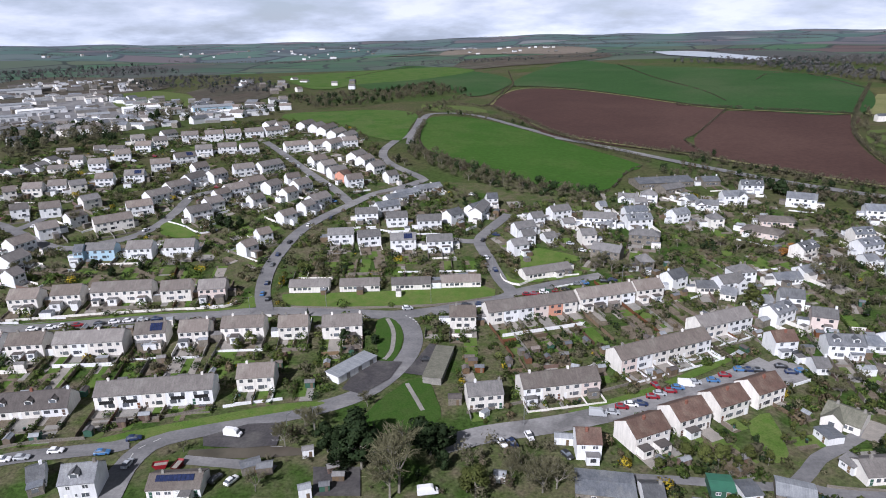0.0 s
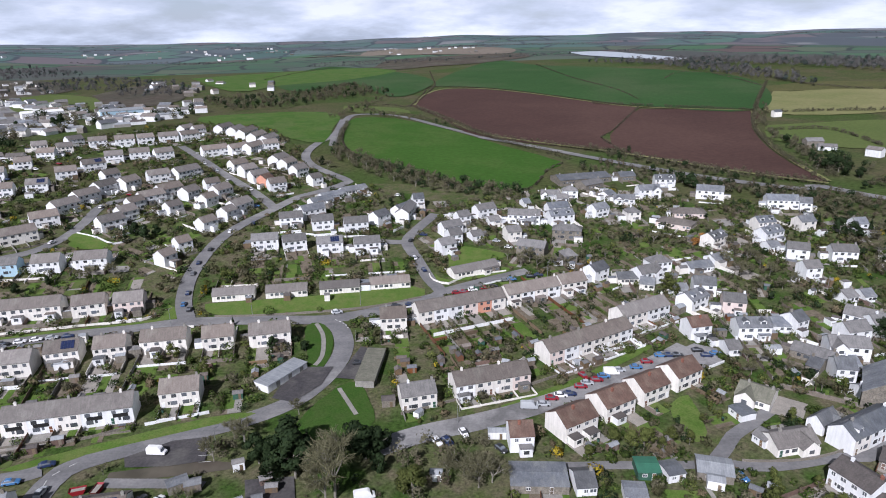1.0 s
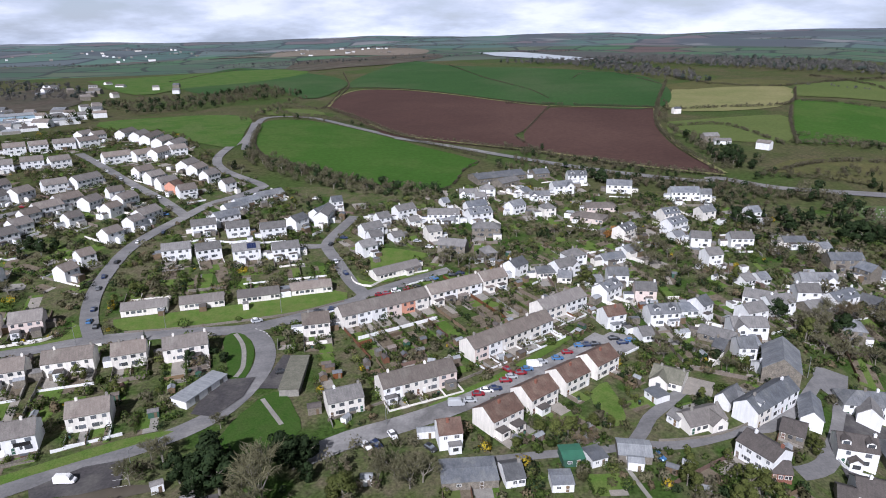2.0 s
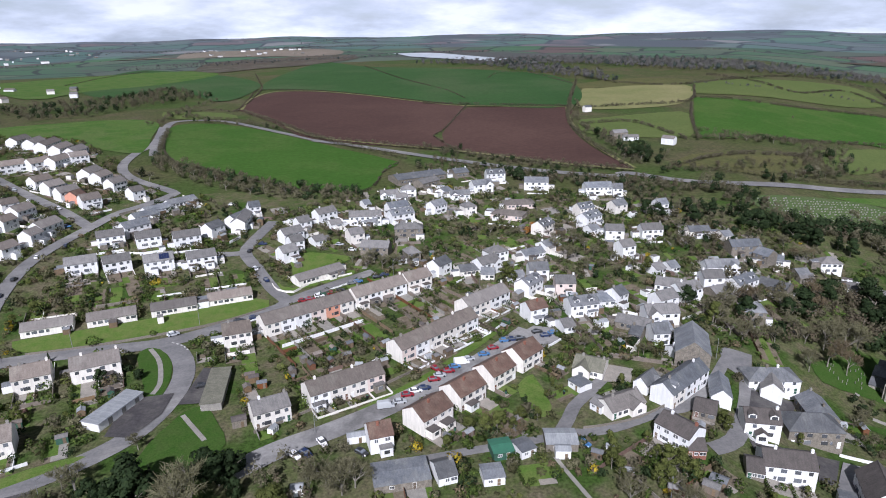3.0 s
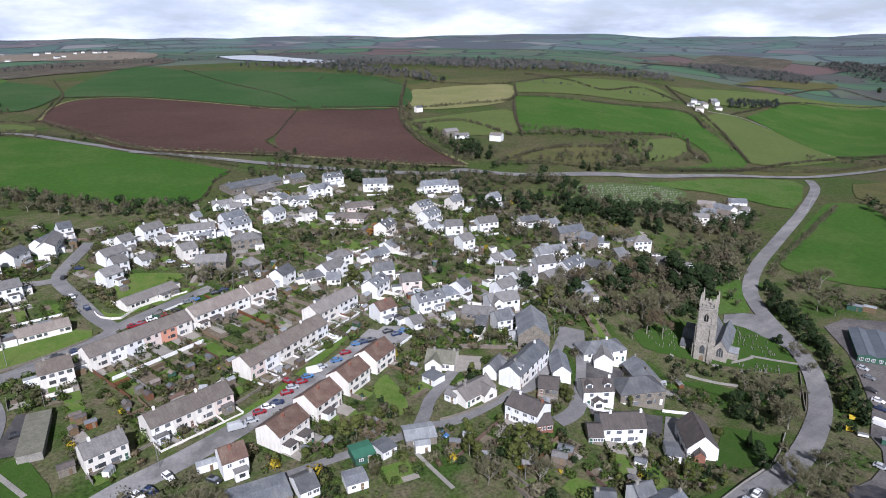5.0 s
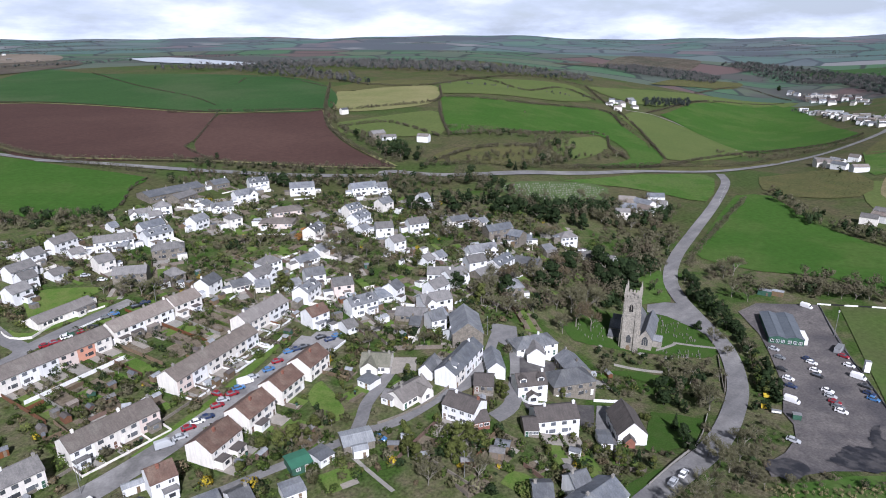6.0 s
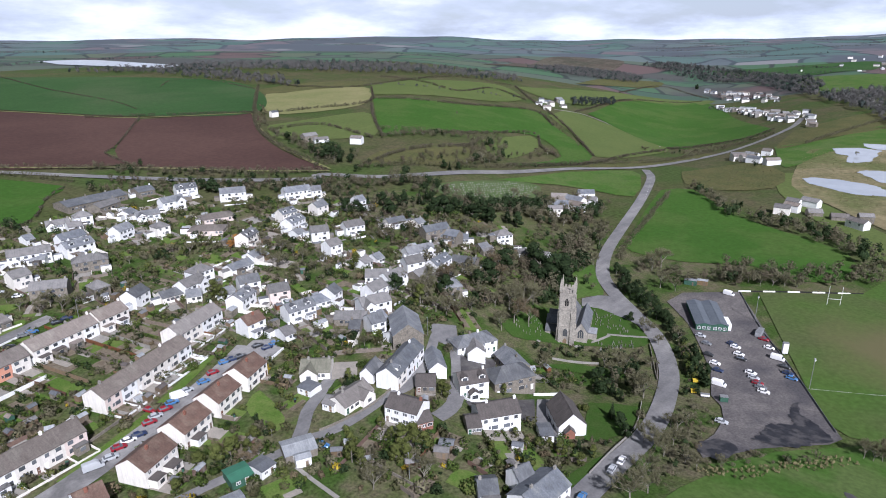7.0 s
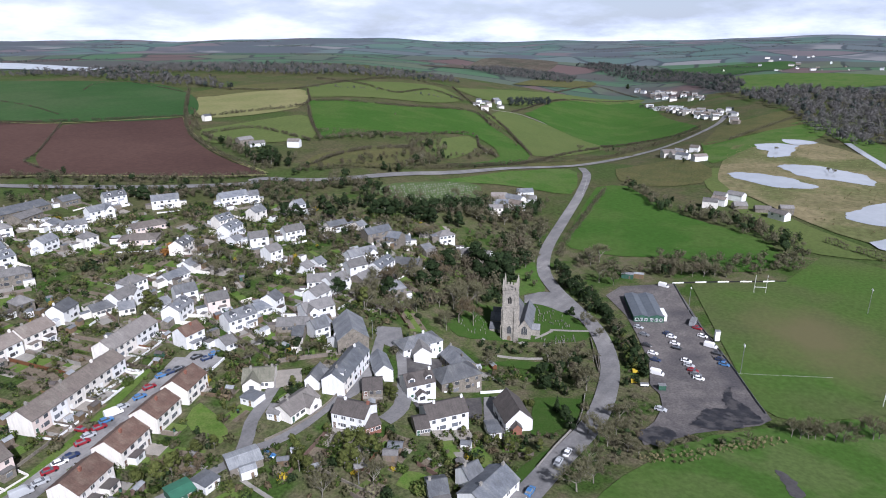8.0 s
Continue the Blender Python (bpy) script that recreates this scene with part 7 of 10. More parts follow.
rail("pitch_rail", [(318.7, 77.6), (336.4, 53.6), (353, 29)], 0.75, 0.08, ("pvc", "dark"), "black and white boarded rail at the end of the pitch", "rail", 5.0)
rail("pitch_fence", [(318.2, 76.9), (283.0, 58.4), (256.0, 41.3), (235.1, 28.6), (212.3, 16.5)], 1.0, 0.08, "steel", "grey steel fence beside the pitch", "fence", 6.0)
for pts, mt in (
    ([(45.8, 185.3), (61.0, 191.8), (76.5, 198.1), (89.2, 205.7)], "white"), ([(91.2, 195.7), (93.4, 189.5), (102.9, 194.8)], "white"), ([(77.3, 188.1), (90.4, 190.5)], "white"),
    ([(47.2, 171.0), (59.3, 175.6), (69.1, 179.8), (79.5, 184.2)], "stone"), ([(6.2, 161.2), (13.8, 163.1), (22.3, 165.9), (34.9, 169.4), (46.6, 172.1)], "stone"),
    ([(60.9, 263.7), (41.2, 259.6), (33.0, 253.6), (26.9, 258.0), (25.6, 264.5)], "cream"), ([(124.9, 127.4), (111.7, 124.6), (99.9, 125.3), (93.0, 126.7)], "stone"),
    ([(108.4, 171.9), (115.8, 174.8)], "white"), ([(137.3, 110.8), (136.8, 106.3), (142.0, 103.9)], "white"), ([(162.5, 99.0), (171.4, 94.6)], "white"),
    ([(-102.7, 157.3), (-92.8, 159.1), (-80.7, 162.0), (-70.3, 166.2)], "stone"), ([(-67.8, 166.1), (-60.5, 167.8), (-50.6, 170.0)], "white"), ([(-167.9, 220.0), (-150.9, 224.0), (-131.0, 228.1), (-110.1, 231.6), (-89.5, 234.3), (-85.3, 239.3)], "cream"),
    ([(-148, 327), (-136.1, 320.8), (-125.6, 312.0), (-118.6, 317.7)], "white"), ([(-62.1, 234.4), (-42.5, 233.2), (-19.7, 233.9), (1.0, 236.0), (19.9, 241.9)], "stone"), ([(-123.1, 147.1), (-115.2, 149.5), (-101.9, 151.2)], "stone"),
    ([(93.3, 110.9), (93.2, 98.5), (93.8, 87.7)], "stone"), ([(196.0, 111.7), (206.9, 97.1)], "concrete"), ([(187.6, 71.0), (167.5, 64.7), (147.0, 63.2), (131.8, 62.0)], "concrete"), ([(222.9, 80.1), (209.1, 74.2), (235.5, 88.4)], "stone"),
    ([(-49.2, 321.4), (-37.1, 320.0), (-18.8, 314.0), (-1.1, 313.5)], "white"), ([(-162.3, 272.3), (-140.2, 274.9)], "cream"),
):
    rail("garden_wall", pts, 0.95, 0.22, mt, {"white": "low white rendered garden wall", "stone": "low grey stone garden wall", "cream": "low cream rendered wall by the road", "concrete": "low pale concrete wall"}[mt], "wall", 5.0)


def front_walls(x, y, head, L, D, n, depth, tint):
    """Low walls between the front gardens of one terrace, each running out from its front."""
    c, t = math.cos(radians(head)), math.sin(radians(head))
    spot = lambda a, b: (x + a * c - b * t, y + a * t + b * c)
    for k in range(n + 1):
        a = -L / 2 + k * L / n
        rail("garden_wall", [spot(a, -D / 2 - 0.3), spot(a, -D / 2 - depth)], 0.8, 0.18, tint, "low white rendered wall between front gardens" if tint == "white" else "low stone wall between front gardens", "wall", 12.0)
    rail("garden_wall", [spot(-L / 2, -D / 2 - depth), spot(L / 2, -D / 2 - depth)], 0.7, 0.2, tint, "low wall along the front gardens of a terrace", "wall", 40.0)


front_walls(73.3, 192.5, 22, 37.7, 8.6, 6, 6.5, "white")
front_walls(101.5, 210.9, 21, 23.4, 8.6, 4, 5.5, "white")
front_walls(35.0, 172.3, 10, 24.7, 8.6, 4, 5.0, "cream")
front_walls(-89.0, 170.9, 6, 34.7, 8.6, 5, 5.0, "stone")
front_walls(-60.4, 179.1, 5, 11.5, 8.6, 2, 6.5, "white")
front_walls(-127.6, 165.0, 7, 29.3, 8.6, 4, 7.5, "stone")


# ---- yard clutter on the lower lane ----
def skip_bin(x, y, head):
    ob = root("skip", pose(x, y, ground_z(x, y) + 0.1, 0, 0, head), "red steel skip half full of rubble", "skip", "skips")
    bm = bmesh.new()
    lo = [bm.verts.new(p) for p in ((-1.2, -0.8, 0), (1.2, -0.8, 0), (1.2, 0.8, 0), (-1.2, 0.8, 0))]
    up = [bm.verts.new(p) for p in ((-2.0, -0.95, 1.3), (2.0, -0.95, 1.3), (2.0, 0.95, 1.3), (-2.0, 0.95, 1.3))]
    bm.faces.new(lo[::-1])
    for k in range(4):
        bm.faces.new((lo[k], lo[(k + 1) % 4], up[(k + 1) % 4], up[k]))
    part("bin", bm, PAINT["red"], ob)
    bm = bmesh.new()
    box(bm, -1.6, 1.6, -0.85, 0.85, 0.7, 0.9)
    part("rubble", bm, M["gravel"], ob)


skip_bin(-75.3, 138.8, 10)
skip_bin(-70.8, 138.7, 80)
skip_bin(54.5, 144.0, 20)

# ---- lamp posts ----
LAMP = []


def lamp_post(x, y, h=7.0):
    if not LAMP:
        for nm in ("pole", "arm", "lamp_head"):
            bm = bmesh.new()
            if nm == "pole":
                bmesh.ops.create_cone(bm, cap_ends=True, segments=8, radius1=0.11, radius2=0.06, depth=7.0, matrix=Matrix.Translation((0, 0, 3.5)))
            elif nm == "arm":
                box(bm, 0, 1.1, -0.04, 0.04, 6.9, 7.0)
            else:
                box(bm, 0.9, 1.6, -0.13, 0.13, 6.82, 7.0)
            me = bpy.data.meshes.new(nm)
            bm.to_mesh(me)
            bm.free()
            me.materials.append(M["steel"])
            LAMP.append((nm, me))
    ob = root("street_lamp", pose(x, y, ground_z(x, y) + 0.1, 0, 0, 50), "slim grey steel street lamp beside the road", "street lamp", "street lamps")
    for nm, me in LAMP:
        child(nm, me, ob)


for p in ([(-77.1, 229.1), (-47.6, 233.8), (-5.3, 237.7), (-44.7, 151.7), (-37.8, 154.2), (-112.3, 316.3), (-75.3, 340.1)] + [(22.3, 268.9), (23.7, 160.2), (78.1, 255.8), (184.7, 217.1), (22.3, 154.5)] + [(94.8, 93.2), (158.8, 144.1)]):
    lamp_post(*p)


# ---- ponds ----
for poly in ([(766, 117), (775, 110), (777, 82), (752, 74), (711, 76), (696, 89), (731, 102)], [(606, 111), (616, 102), (614, 70), (599, 46), (586, 41), (572, 55), (577, 86)],
             [(653, 81), (670, 68), (668, 31), (645, 6), (611, -2), (619, 19), (619, 44), (635, 63)], [(519, 13), (542, 3), (561, -17), (502, -21), (490, 4), (498, 11)],
             [(806, 97), (803, 63), (791, 58), (780, 83)], [(451, -5), (468, -21), (446, -27), (439, -10)]):
    pts = []
    for q_ in curve(poly + poly[:1], 3.0)[:-1]:
        w_ = noise.noise_vector((q_[0] * 0.05, q_[1] * 0.05, 1.0)) * 7.0 + noise.noise_vector((q_[0] * 0.2, q_[1] * 0.2, 4.0)) * 2.2
        pts.append((q_[0] + w_[0], q_[1] + w_[1]))
    ROAD_LOTS.append(pts)
    sheet("water", drape(pts, 15.0, 0.75), M["water"], "pale still pond reflecting the sky", "water")
sheet("water", strip(curve([(807, 32), (749, 13), (694, -6), (630, -27)], 6.0), 7.0, 0.8), M["water"], "narrow winding stream", "water")

# islands in the ponds
for p in ([(735, 91), (650, 36), (647, 32)]):
    tree(*p, 6, "bare")


# ---- gardens: plots, fences and sheds round the nearer houses ----
FENCE = {}


def fence_mesh(L, kind):
    key = (L, kind)
    if key not in FENCE:
        bm = bmesh.new()
        h = 1.5 if kind != "white" else 0.8
        box(bm, 0, L, -0.04, 0.04, 0, h)
        for k in range(int(L / 1.9) + 1):
            box(bm, k * 1.9 - 0.06, k * 1.9 + 0.06, -0.07, 0.07, 0, h + 0.12)
        me = bpy.data.meshes.new("garden_fence")
        bm.to_mesh(me)
        bm.free()
        me.materials.append(M[kind])
        FENCE[key] = me
    return FENCE[key]


def shed(x, y, head, w, d, wall, roof, h=2.0):
    ob = root("garden_shed", pose(x, y, ground_z(x, y), 0, 0, head), f"small {WORDS.get(wall, 'weathered wooden' if wall == 'wood' else 'reddish wooden')} garden shed", "shed", "garden sheds")
    bm = bmesh.new()
    prism(bm, w, d, h, h + 0.5, 0.4, False)
    part("wall", bm, M[wall], ob)
    part("roof", roof_bm(w, d, h, h + 0.5, False, 0.12, 0.06), M[roof], ob)
    bm = bmesh.new()
    box(bm, -0.4, 0.4, -0.03, 0.03, 0, 1.8)
    part("door", bm, M["wood"], ob, at=pose(w * 0.2, -d / 2 - 0.02, 0))


def hedge_mesh(L):
    key = (L, "hedge")
    if key not in FENCE:
        n = int(60 * L)
        c = np.stack([gen.uniform(0, L, n), gen.normal(size=n) * 0.25, gen.random(n) ** 0.8 * 1.4], 1)
        FENCE[key] = tris("garden_hedge", leaf_tris(c, 0.26, normals=np.array((0, 0, 1.0)) + gen.normal(size=(n, 3)) * 0.7), M["leaf"])
    return FENCE[key]


CLUTTER = {}


def clutter(x, y, head):
    """A greenhouse, trampoline, bin or bench in a garden."""
    kind = plots.choice(("greenhouse", "wheelie_bin", "wheelie_bin", "garden_table", "log_store", "water_butt"))
    words = {"greenhouse": "small aluminium greenhouse with glass sides", "trampoline": "round trampoline with a dark mat", "wheelie_bin": "dark plastic wheelie bin with a lid", "garden_table": "weathered wooden garden table with benches",
             "log_store": "low wooden log store with a roof", "water_butt": "round green plastic water butt"}
    ob = root(kind, pose(x, y, ground_z(x, y) + 0.08, 0, 0, head), words[kind], kind.replace("_", " "), "garden clutter")
    if kind not in CLUTTER:
        made = []

        def keep(name, bm, m):
            me = bpy.data.meshes.new(name)
            bm.to_mesh(me)
            bm.free()
            me.materials.append(M[m])
            made.append((name, me))

        if kind == "greenhouse":
            bm = bmesh.new()
            prism(bm, 2.6, 1.9, 1.6, 2.3, 0.1, False)
            keep("glazing", bm, "metal_roof")
            for k in range(4):
                bm = bmesh.new()
                box(bm, -1.34 + k * 0.88, -1.28 + k * 0.88, -0.99, 0.99, 0, 1.62)
                keep("frame", bm, "pvc")
        elif kind == "trampoline":
            bm = bmesh.new()
            bmesh.ops.create_cone(bm, cap_ends=True, segments=20, radius1=1.6, radius2=1.6, depth=0.08, matrix=Matrix.Translation((0, 0, 0.8)))
            keep("mat", bm, "dark")
            bm = bmesh.new()
            bmesh.ops.create_cone(bm, cap_ends=False, segments=20, radius1=1.85, radius2=1.62, depth=0.1, matrix=Matrix.Translation((0, 0, 0.82)))
            keep("pad", bm, "blue")
            for k in range(4):
                bm = bmesh.new()
                a = k * math.pi / 2
                box(bm, 1.5 * math.cos(a) - 0.05, 1.5 * math.cos(a) + 0.05, 1.5 * math.sin(a) - 0.05, 1.5 * math.sin(a) + 0.05, 0, 0.8)
                keep("leg", bm, "steel")
        elif kind == "wheelie_bin":
            bm = bmesh.new()
            box(bm, -0.3, 0.3, -0.36, 0.36, 0, 1.0)
            keep("body", bm, "dark")
            bm = bmesh.new()
            box(bm, -0.33, 0.33, -0.4, 0.4, 1.0, 1.09)
            keep("lid", bm, "greenp")
        elif kind == "garden_table":
            bm = bmesh.new()
            box(bm, -0.9, 0.9, -0.4, 0.4, 0.7, 0.76)
            keep("tabletop", bm, "wood")
            for s_ in (-0.75, 0.75):
                bm = bmesh.new()
                box(bm, -0.9, 0.9, s_ - 0.13, s_ + 0.13, 0.42, 0.47)
                keep("bench", bm, "wood")
                bm = bmesh.new()
                box(bm, s_ - 0.05, s_ + 0.05, -0.8, 0.8, 0, 0.7)
                keep("leg", bm, "wood")
        elif kind == "log_store":
            bm = bmesh.new()
            box(bm, -0.9, 0.9, -0.4, 0.4, 0, 1.2)
            keep("log_crate", bm, "wood_red")
            bm = bmesh.new()
            box(bm, -1.05, 1.05, -0.55, 0.5, 1.2, 1.28)
            keep("roof", bm, "slate")
        else:
            bm = bmesh.new()
            bmesh.ops.create_cone(bm, cap_ends=True, segments=14, radius1=0.32, radius2=0.36, depth=1.0, matrix=Matrix.Translation((0, 0, 0.5)))
            keep("barrel", bm, "greenp")
            bm = bmesh.new()
            bmesh.ops.create_cone(bm, cap_ends=True, segments=14, radius1=0.38, radius2=0.3, depth=0.08, matrix=Matrix.Translation((0, 0, 1.03)))
            keep("lid", bm, "dark")
        CLUTTER[kind] = made
    for nm, me in CLUTTER[kind]:
        child(nm, me, ob)


plots = random.Random(12)
for (x, y), w, d, wall, rf, h in zip([(-37.3, 143.0), (-34.9, 126.9), (-51.1, 137.3), (-47.2, 136.6), (-27.5, 132.9), (-30.5, 129.2), (13.4, 131.8), (-29.5, 136.2)] + [(9.4, 189.9), (11.4, 185.3), (2.8, 167.1), (32.2, 146.7), (108.0, 93.7), (94.1, 115.0), (89.3, 114.8), (81.2, 118.9)] + [(111.3, 94.7), (99.0, 96.0), (127.3, 82.1), (92.2, 105.6), (313.6, 99.9), (316.9, 94.9)],
                              (3, 3, 5, 4, 3, 2.5, 3, 3, 3, 3, 4, 5, 4, 3, 3, 4, 4, 4, 3, 2.5, 6, 5), (2.2, 2.4, 3.5, 3, 2, 2, 2.4, 2, 2.4, 2.2, 3, 2.5, 3, 2, 2, 3, 3, 2.2, 2.4, 2, 3, 2.6),
                              ("white", "white", "stone", "wood", "wood", "greenp", "pvc", "wood_red", "wood", "wood_red", "stone", "white", "wood", "white", "wood", "white", "wood", "wood_red", "white", "wood", "greenp", "wood"),
                              ("greyb", "metal_roof", "slate", "slate", "greyb", "slate", "metal_roof", "greyb", "dkbrown", "slate", "dkbrown", "metal_roof", "greyb", "metal_roof", "slate", "metal_roof", "slate", "greyb", "slate", "metal_roof", "slate", "metal_roof"),
                              (2.4, 3.2, 2.4, 2.2, 2, 2, 2.2, 2, 2, 2, 2.4, 2.3, 2.2, 2, 2, 2.6, 2.4, 2, 2.2, 2, 2.6, 2.5)):
    shed(x, y, -math.degrees(math.atan2(x, y)) + plots.uniform(-12, 12), w, d, wall, rf, h)
TAKEN = set()
EXTRA = []
FAR_PLOTS = ([], [], [])


def garden_plot(place, lx, u, y0, y1):
    """A garden of beds, lawn, paving and gravel between two lines of a house's own frame."""
    depth, side = abs(y1 - y0), 1 if y1 > y0 else -1
    bm = bmesh.new()
    nr = max(2, int(depth / 4.5))
    cuts = [0] + sorted(plots.uniform(0.12, 0.95) for _ in range(nr - 1)) + [1]
    green = plots.choice((0, 0, 0, 0, 4, 3))
    for f0, f1 in zip(cuts, cuts[1:]):
        n = plots.choice((1, 2, 2, 3))
        cols = [-1] + sorted(plots.uniform(-0.75, 0.75) for _ in range(n - 1)) + [1]
        for e0, e1 in zip(cols, cols[1:]):
            f = bm.faces.new([bm.verts.new((*place(lx + e * u * 0.49, y0 + (y1 - y0) * q), 0)) for e, q in ((e0, f0), (e1, f0), (e1, f1), (e0, f1))])
            f.material_index = plots.choice((2, 5, 5, green, 1)) if f0 == 0 else plots.choice((green, green, green, 3, 0, 1, 1, plots.choice((1, 2, 5, 5))))
    for a_ in np.arange(-u * 0.45, u * 0.46, 1.2):
        for b_ in np.arange(0.2, depth, 1.2):
            q = place(lx + a_, y0 + side * b_)
            TAKEN.add((int(q[0] // 1.5), int(q[1] // 1.5)))
    for v in bm.verts:
        v.co.z = ground_z(v.co.x, v.co.y) + 0.10
    bmesh.ops.recalc_face_normals(bm, faces=bm.faces[:])
    if sum(f.normal.z for f in bm.faces) < 0:
        bmesh.ops.reverse_faces(bm, faces=bm.faces[:])
    if math.hypot(*place(lx, y0)) > 290:
        k = len(FAR_PLOTS[0])
        bm.verts.index_update()
        FAR_PLOTS[0].extend(tuple(v.co) for v in bm.verts)
        FAR_PLOTS[1].extend([k + v.index for v in f.verts] for f in bm.faces)
        FAR_PLOTS[2].extend(f.material_index for f in bm.faces)
        bm.free()
        return
    me = bpy.data.meshes.new("garden")
    bm.to_mesh(me)
    bm.free()
    for m in ("lawn", "soil", "concrete", "ground", "grass_olive", "gravel"):
        me.materials.append(M[m])
    tagged(new("garden", me), "garden plot of lawn, beds and paving", "garden", kind="structure")


def boundary(place, lx, y0, length, side, head):
    """A fence or hedge running away from a house along one side of its plot."""
    p, p2 = place(lx, y0), place(lx, y0 + side * length)
    bushy = plots.random() < 0.4
    f = new("garden_hedge", hedge_mesh(length)) if bushy else new("garden_fence", fence_mesh(length, plots.choice(("wood", "wood", "wood", "wood_red", "concrete"))))
    f.matrix_basis = pose(p[0], p[1], ground_z(*p) - 0.05, 0, -math.degrees(math.atan2(ground_z(*p2) - ground_z(*p), length)), head + 90 * side)
    tagged(f, "green privet hedge between two gardens" if bushy else "weathered garden fence between two plots", "hedge" if bushy else "fence", "garden hedges" if bushy else "garden fences")


for hx, hy, head, L, D in list(FOOT):
    r = math.hypot(hx, hy)
    if r > 330 or L > 40 or L < 5.5 or D > 13:
        continue
    n = max(1, round(L / 6.6))
    u = L / n
    c, s = math.cos(radians(head)), math.sin(radians(head))
    for side in (-1, 1):
        for k in range(n):
            lx = -L / 2 + (k + 0.5) * u
            place = lambda a, b: (hx + a * c - b * s, hy + a * s + b * c)
            depth = 0
            for dd in (26, 21, 17, 14, 11, 8, 5.5):
                ok = True
                for f in (0.1, 0.25, 0.4, 0.55, 0.7, 0.85, 1.0):
                    for e in (-0.36, 0, 0.36):
                        q = place(lx + e * u, side * (D / 2 + 1.3 + (dd - 1.3) * f))
                        if (int(q[0] // 1.5), int(q[1] // 1.5)) in TAKEN or blocked(*q, 0.4):
                            ok = False
                            break
                    if not ok:
                        break
                if ok:
                    depth = dd
                    break
            if not depth:
                continue
            y0, y1 = side * (D / 2 + 0.1), side * (D / 2 + depth)
            garden_plot(place, lx, u, y0, y1)
            for _ in range(int(depth * (0.6 if r < 260 else 0.35))):
                EXTRA.append((*place(lx + plots.choice((-0.5, 0.5, plots.uniform(-0.5, 0.5))) * u + plots.gauss(0, 0.3), y0 + side * plots.uniform(1.5, depth)), plots.choice((0.5, 0.7, 0.9, 1.2, 1.6, 2.2))))
            if r < 230 and depth > 8 and plots.random() < 0.35:
                lane_ = lambda a, b: place(lx - u / 2 + b, y0 + (y1 - y0) * 0.55 + a)
                p, p2 = lane_(0, 0.3), lane_(0, int(u) - 0.5)
                f = new("garden_fence", fence_mesh(int(u) - 0.8, plots.choice(("wood", "wood_red", "wood"))))
                f.matrix_basis = pose(p[0], p[1], ground_z(*p) - 0.05, 0, -math.degrees(math.atan2(ground_z(*p2) - ground_z(*p), u)), head)
                tagged(f, "weathered wooden fence across a garden", "fence", "garden fences")
            if r < 270 and plots.random() < 0.8:
                boundary(place, lx - u / 2, y0 + side * 0.6, max(3, int(depth) - 1), side, head)
            if r < 220 and plots.random() < 0.55:
                p = place(lx + plots.uniform(-u / 2.6, u / 2.6), y0 + (y1 - y0) * plots.uniform(0.25, 0.8))
                clutter(*p, plots.uniform(0, 180))
            if r < 240 and depth > 7 and plots.random() < 0.6:
                p = place(lx + plots.uniform(-1, 1), y1 - side * plots.uniform(1.6, 2.6))
                shed(*p, head + plots.choice((0, 90, 0)), plots.uniform(2.0, 3.2), plots.uniform(1.7, 2.3), plots.choice(("wood", "wood", "wood_red", "wood", "stone", "greenp")), plots.choice(("dkbrown", "greyb", "metal_roof", "slate", "brown")))


# plots off the back lanes and on the slopes between the houses
VILLAGE = [
    [(-319, 418), (-283, 510), (-241, 564), (-170, 641), (-83, 584), (-33, 444), (6, 395), (9.1, 269.5), (2.6, 199.8), (-25.6, 165.8), (-86.9, 173.2), (-135.0, 150.8)],
    [(-4.1, 341.6), (67, 370), (96, 376), (151, 380), (245, 321), (266, 254), (300, 224), (310, 189), (212.5, 160.5), (177.3, 149.1), (155.1, 123.3), (106.9, 98.5), (85.7, 95.0), (50.6, 112.8), (29.6, 137.4), (6.8, 156.7), (-0.5, 214.0)],
    [(83.9, 101.0), (111.0, 102.6), (161.4, 98.3), (188.2, 70.2), (147.4, 57.1), (113.2, 60.5)],
]
HOMES = [f for f in FOOT if 5 < f[3] < 40 and math.hypot(f[0], f[1]) < 430]
added = 0
for _ in range(2600):
    area = plots.choice(VILLAGE)
    xs, ys = [p[0] for p in area], [p[1] for p in area]
    x, y = plots.uniform(min(xs), max(xs)), plots.uniform(min(ys), max(ys))
    if not inside(area, x, y) or added > 240:
        continue
    head = min(HOMES, key=lambda f: (f[0] - x) ** 2 + (f[1] - y) ** 2)[2]
    c, s = math.cos(radians(head)), math.sin(radians(head))
    spot = lambda a, b: (x + a * c - b * s, y + a * s + b * c)
    w, d = plots.uniform(5, 9), plots.uniform(6, 13)
    if any((int(q[0] // 1.5), int(q[1] // 1.5)) in TAKEN or blocked(*q, 0.5) for q in (spot(w * (i / 4 - 0.5), d * j / 5) for i in range(5) for j in range(6))):
        continue
    garden_plot(spot, 0, w, 0, d)
    EXTRA += [(*spot(plots.choice((-0.5, 0.5)) * w + plots.gauss(0, 0.4), plots.uniform(0, d)), plots.choice((0.6, 0.9, 1.3, 1.8, 2.4))) for _ in range(6)]
    added += 1
    if math.hypot(x, y) < 290:
        boundary(spot, -w / 2, 0.3, int(d), 1, head)
        if plots.random() < 0.3:
            shed(*spot(w * 0.25, d * 0.75), head, plots.uniform(2.0, 3.0), plots.uniform(1.7, 2.3), plots.choice(("wood", "wood_red", "white", "greenp")), plots.choice(("greyb", "metal_roof", "slate")))


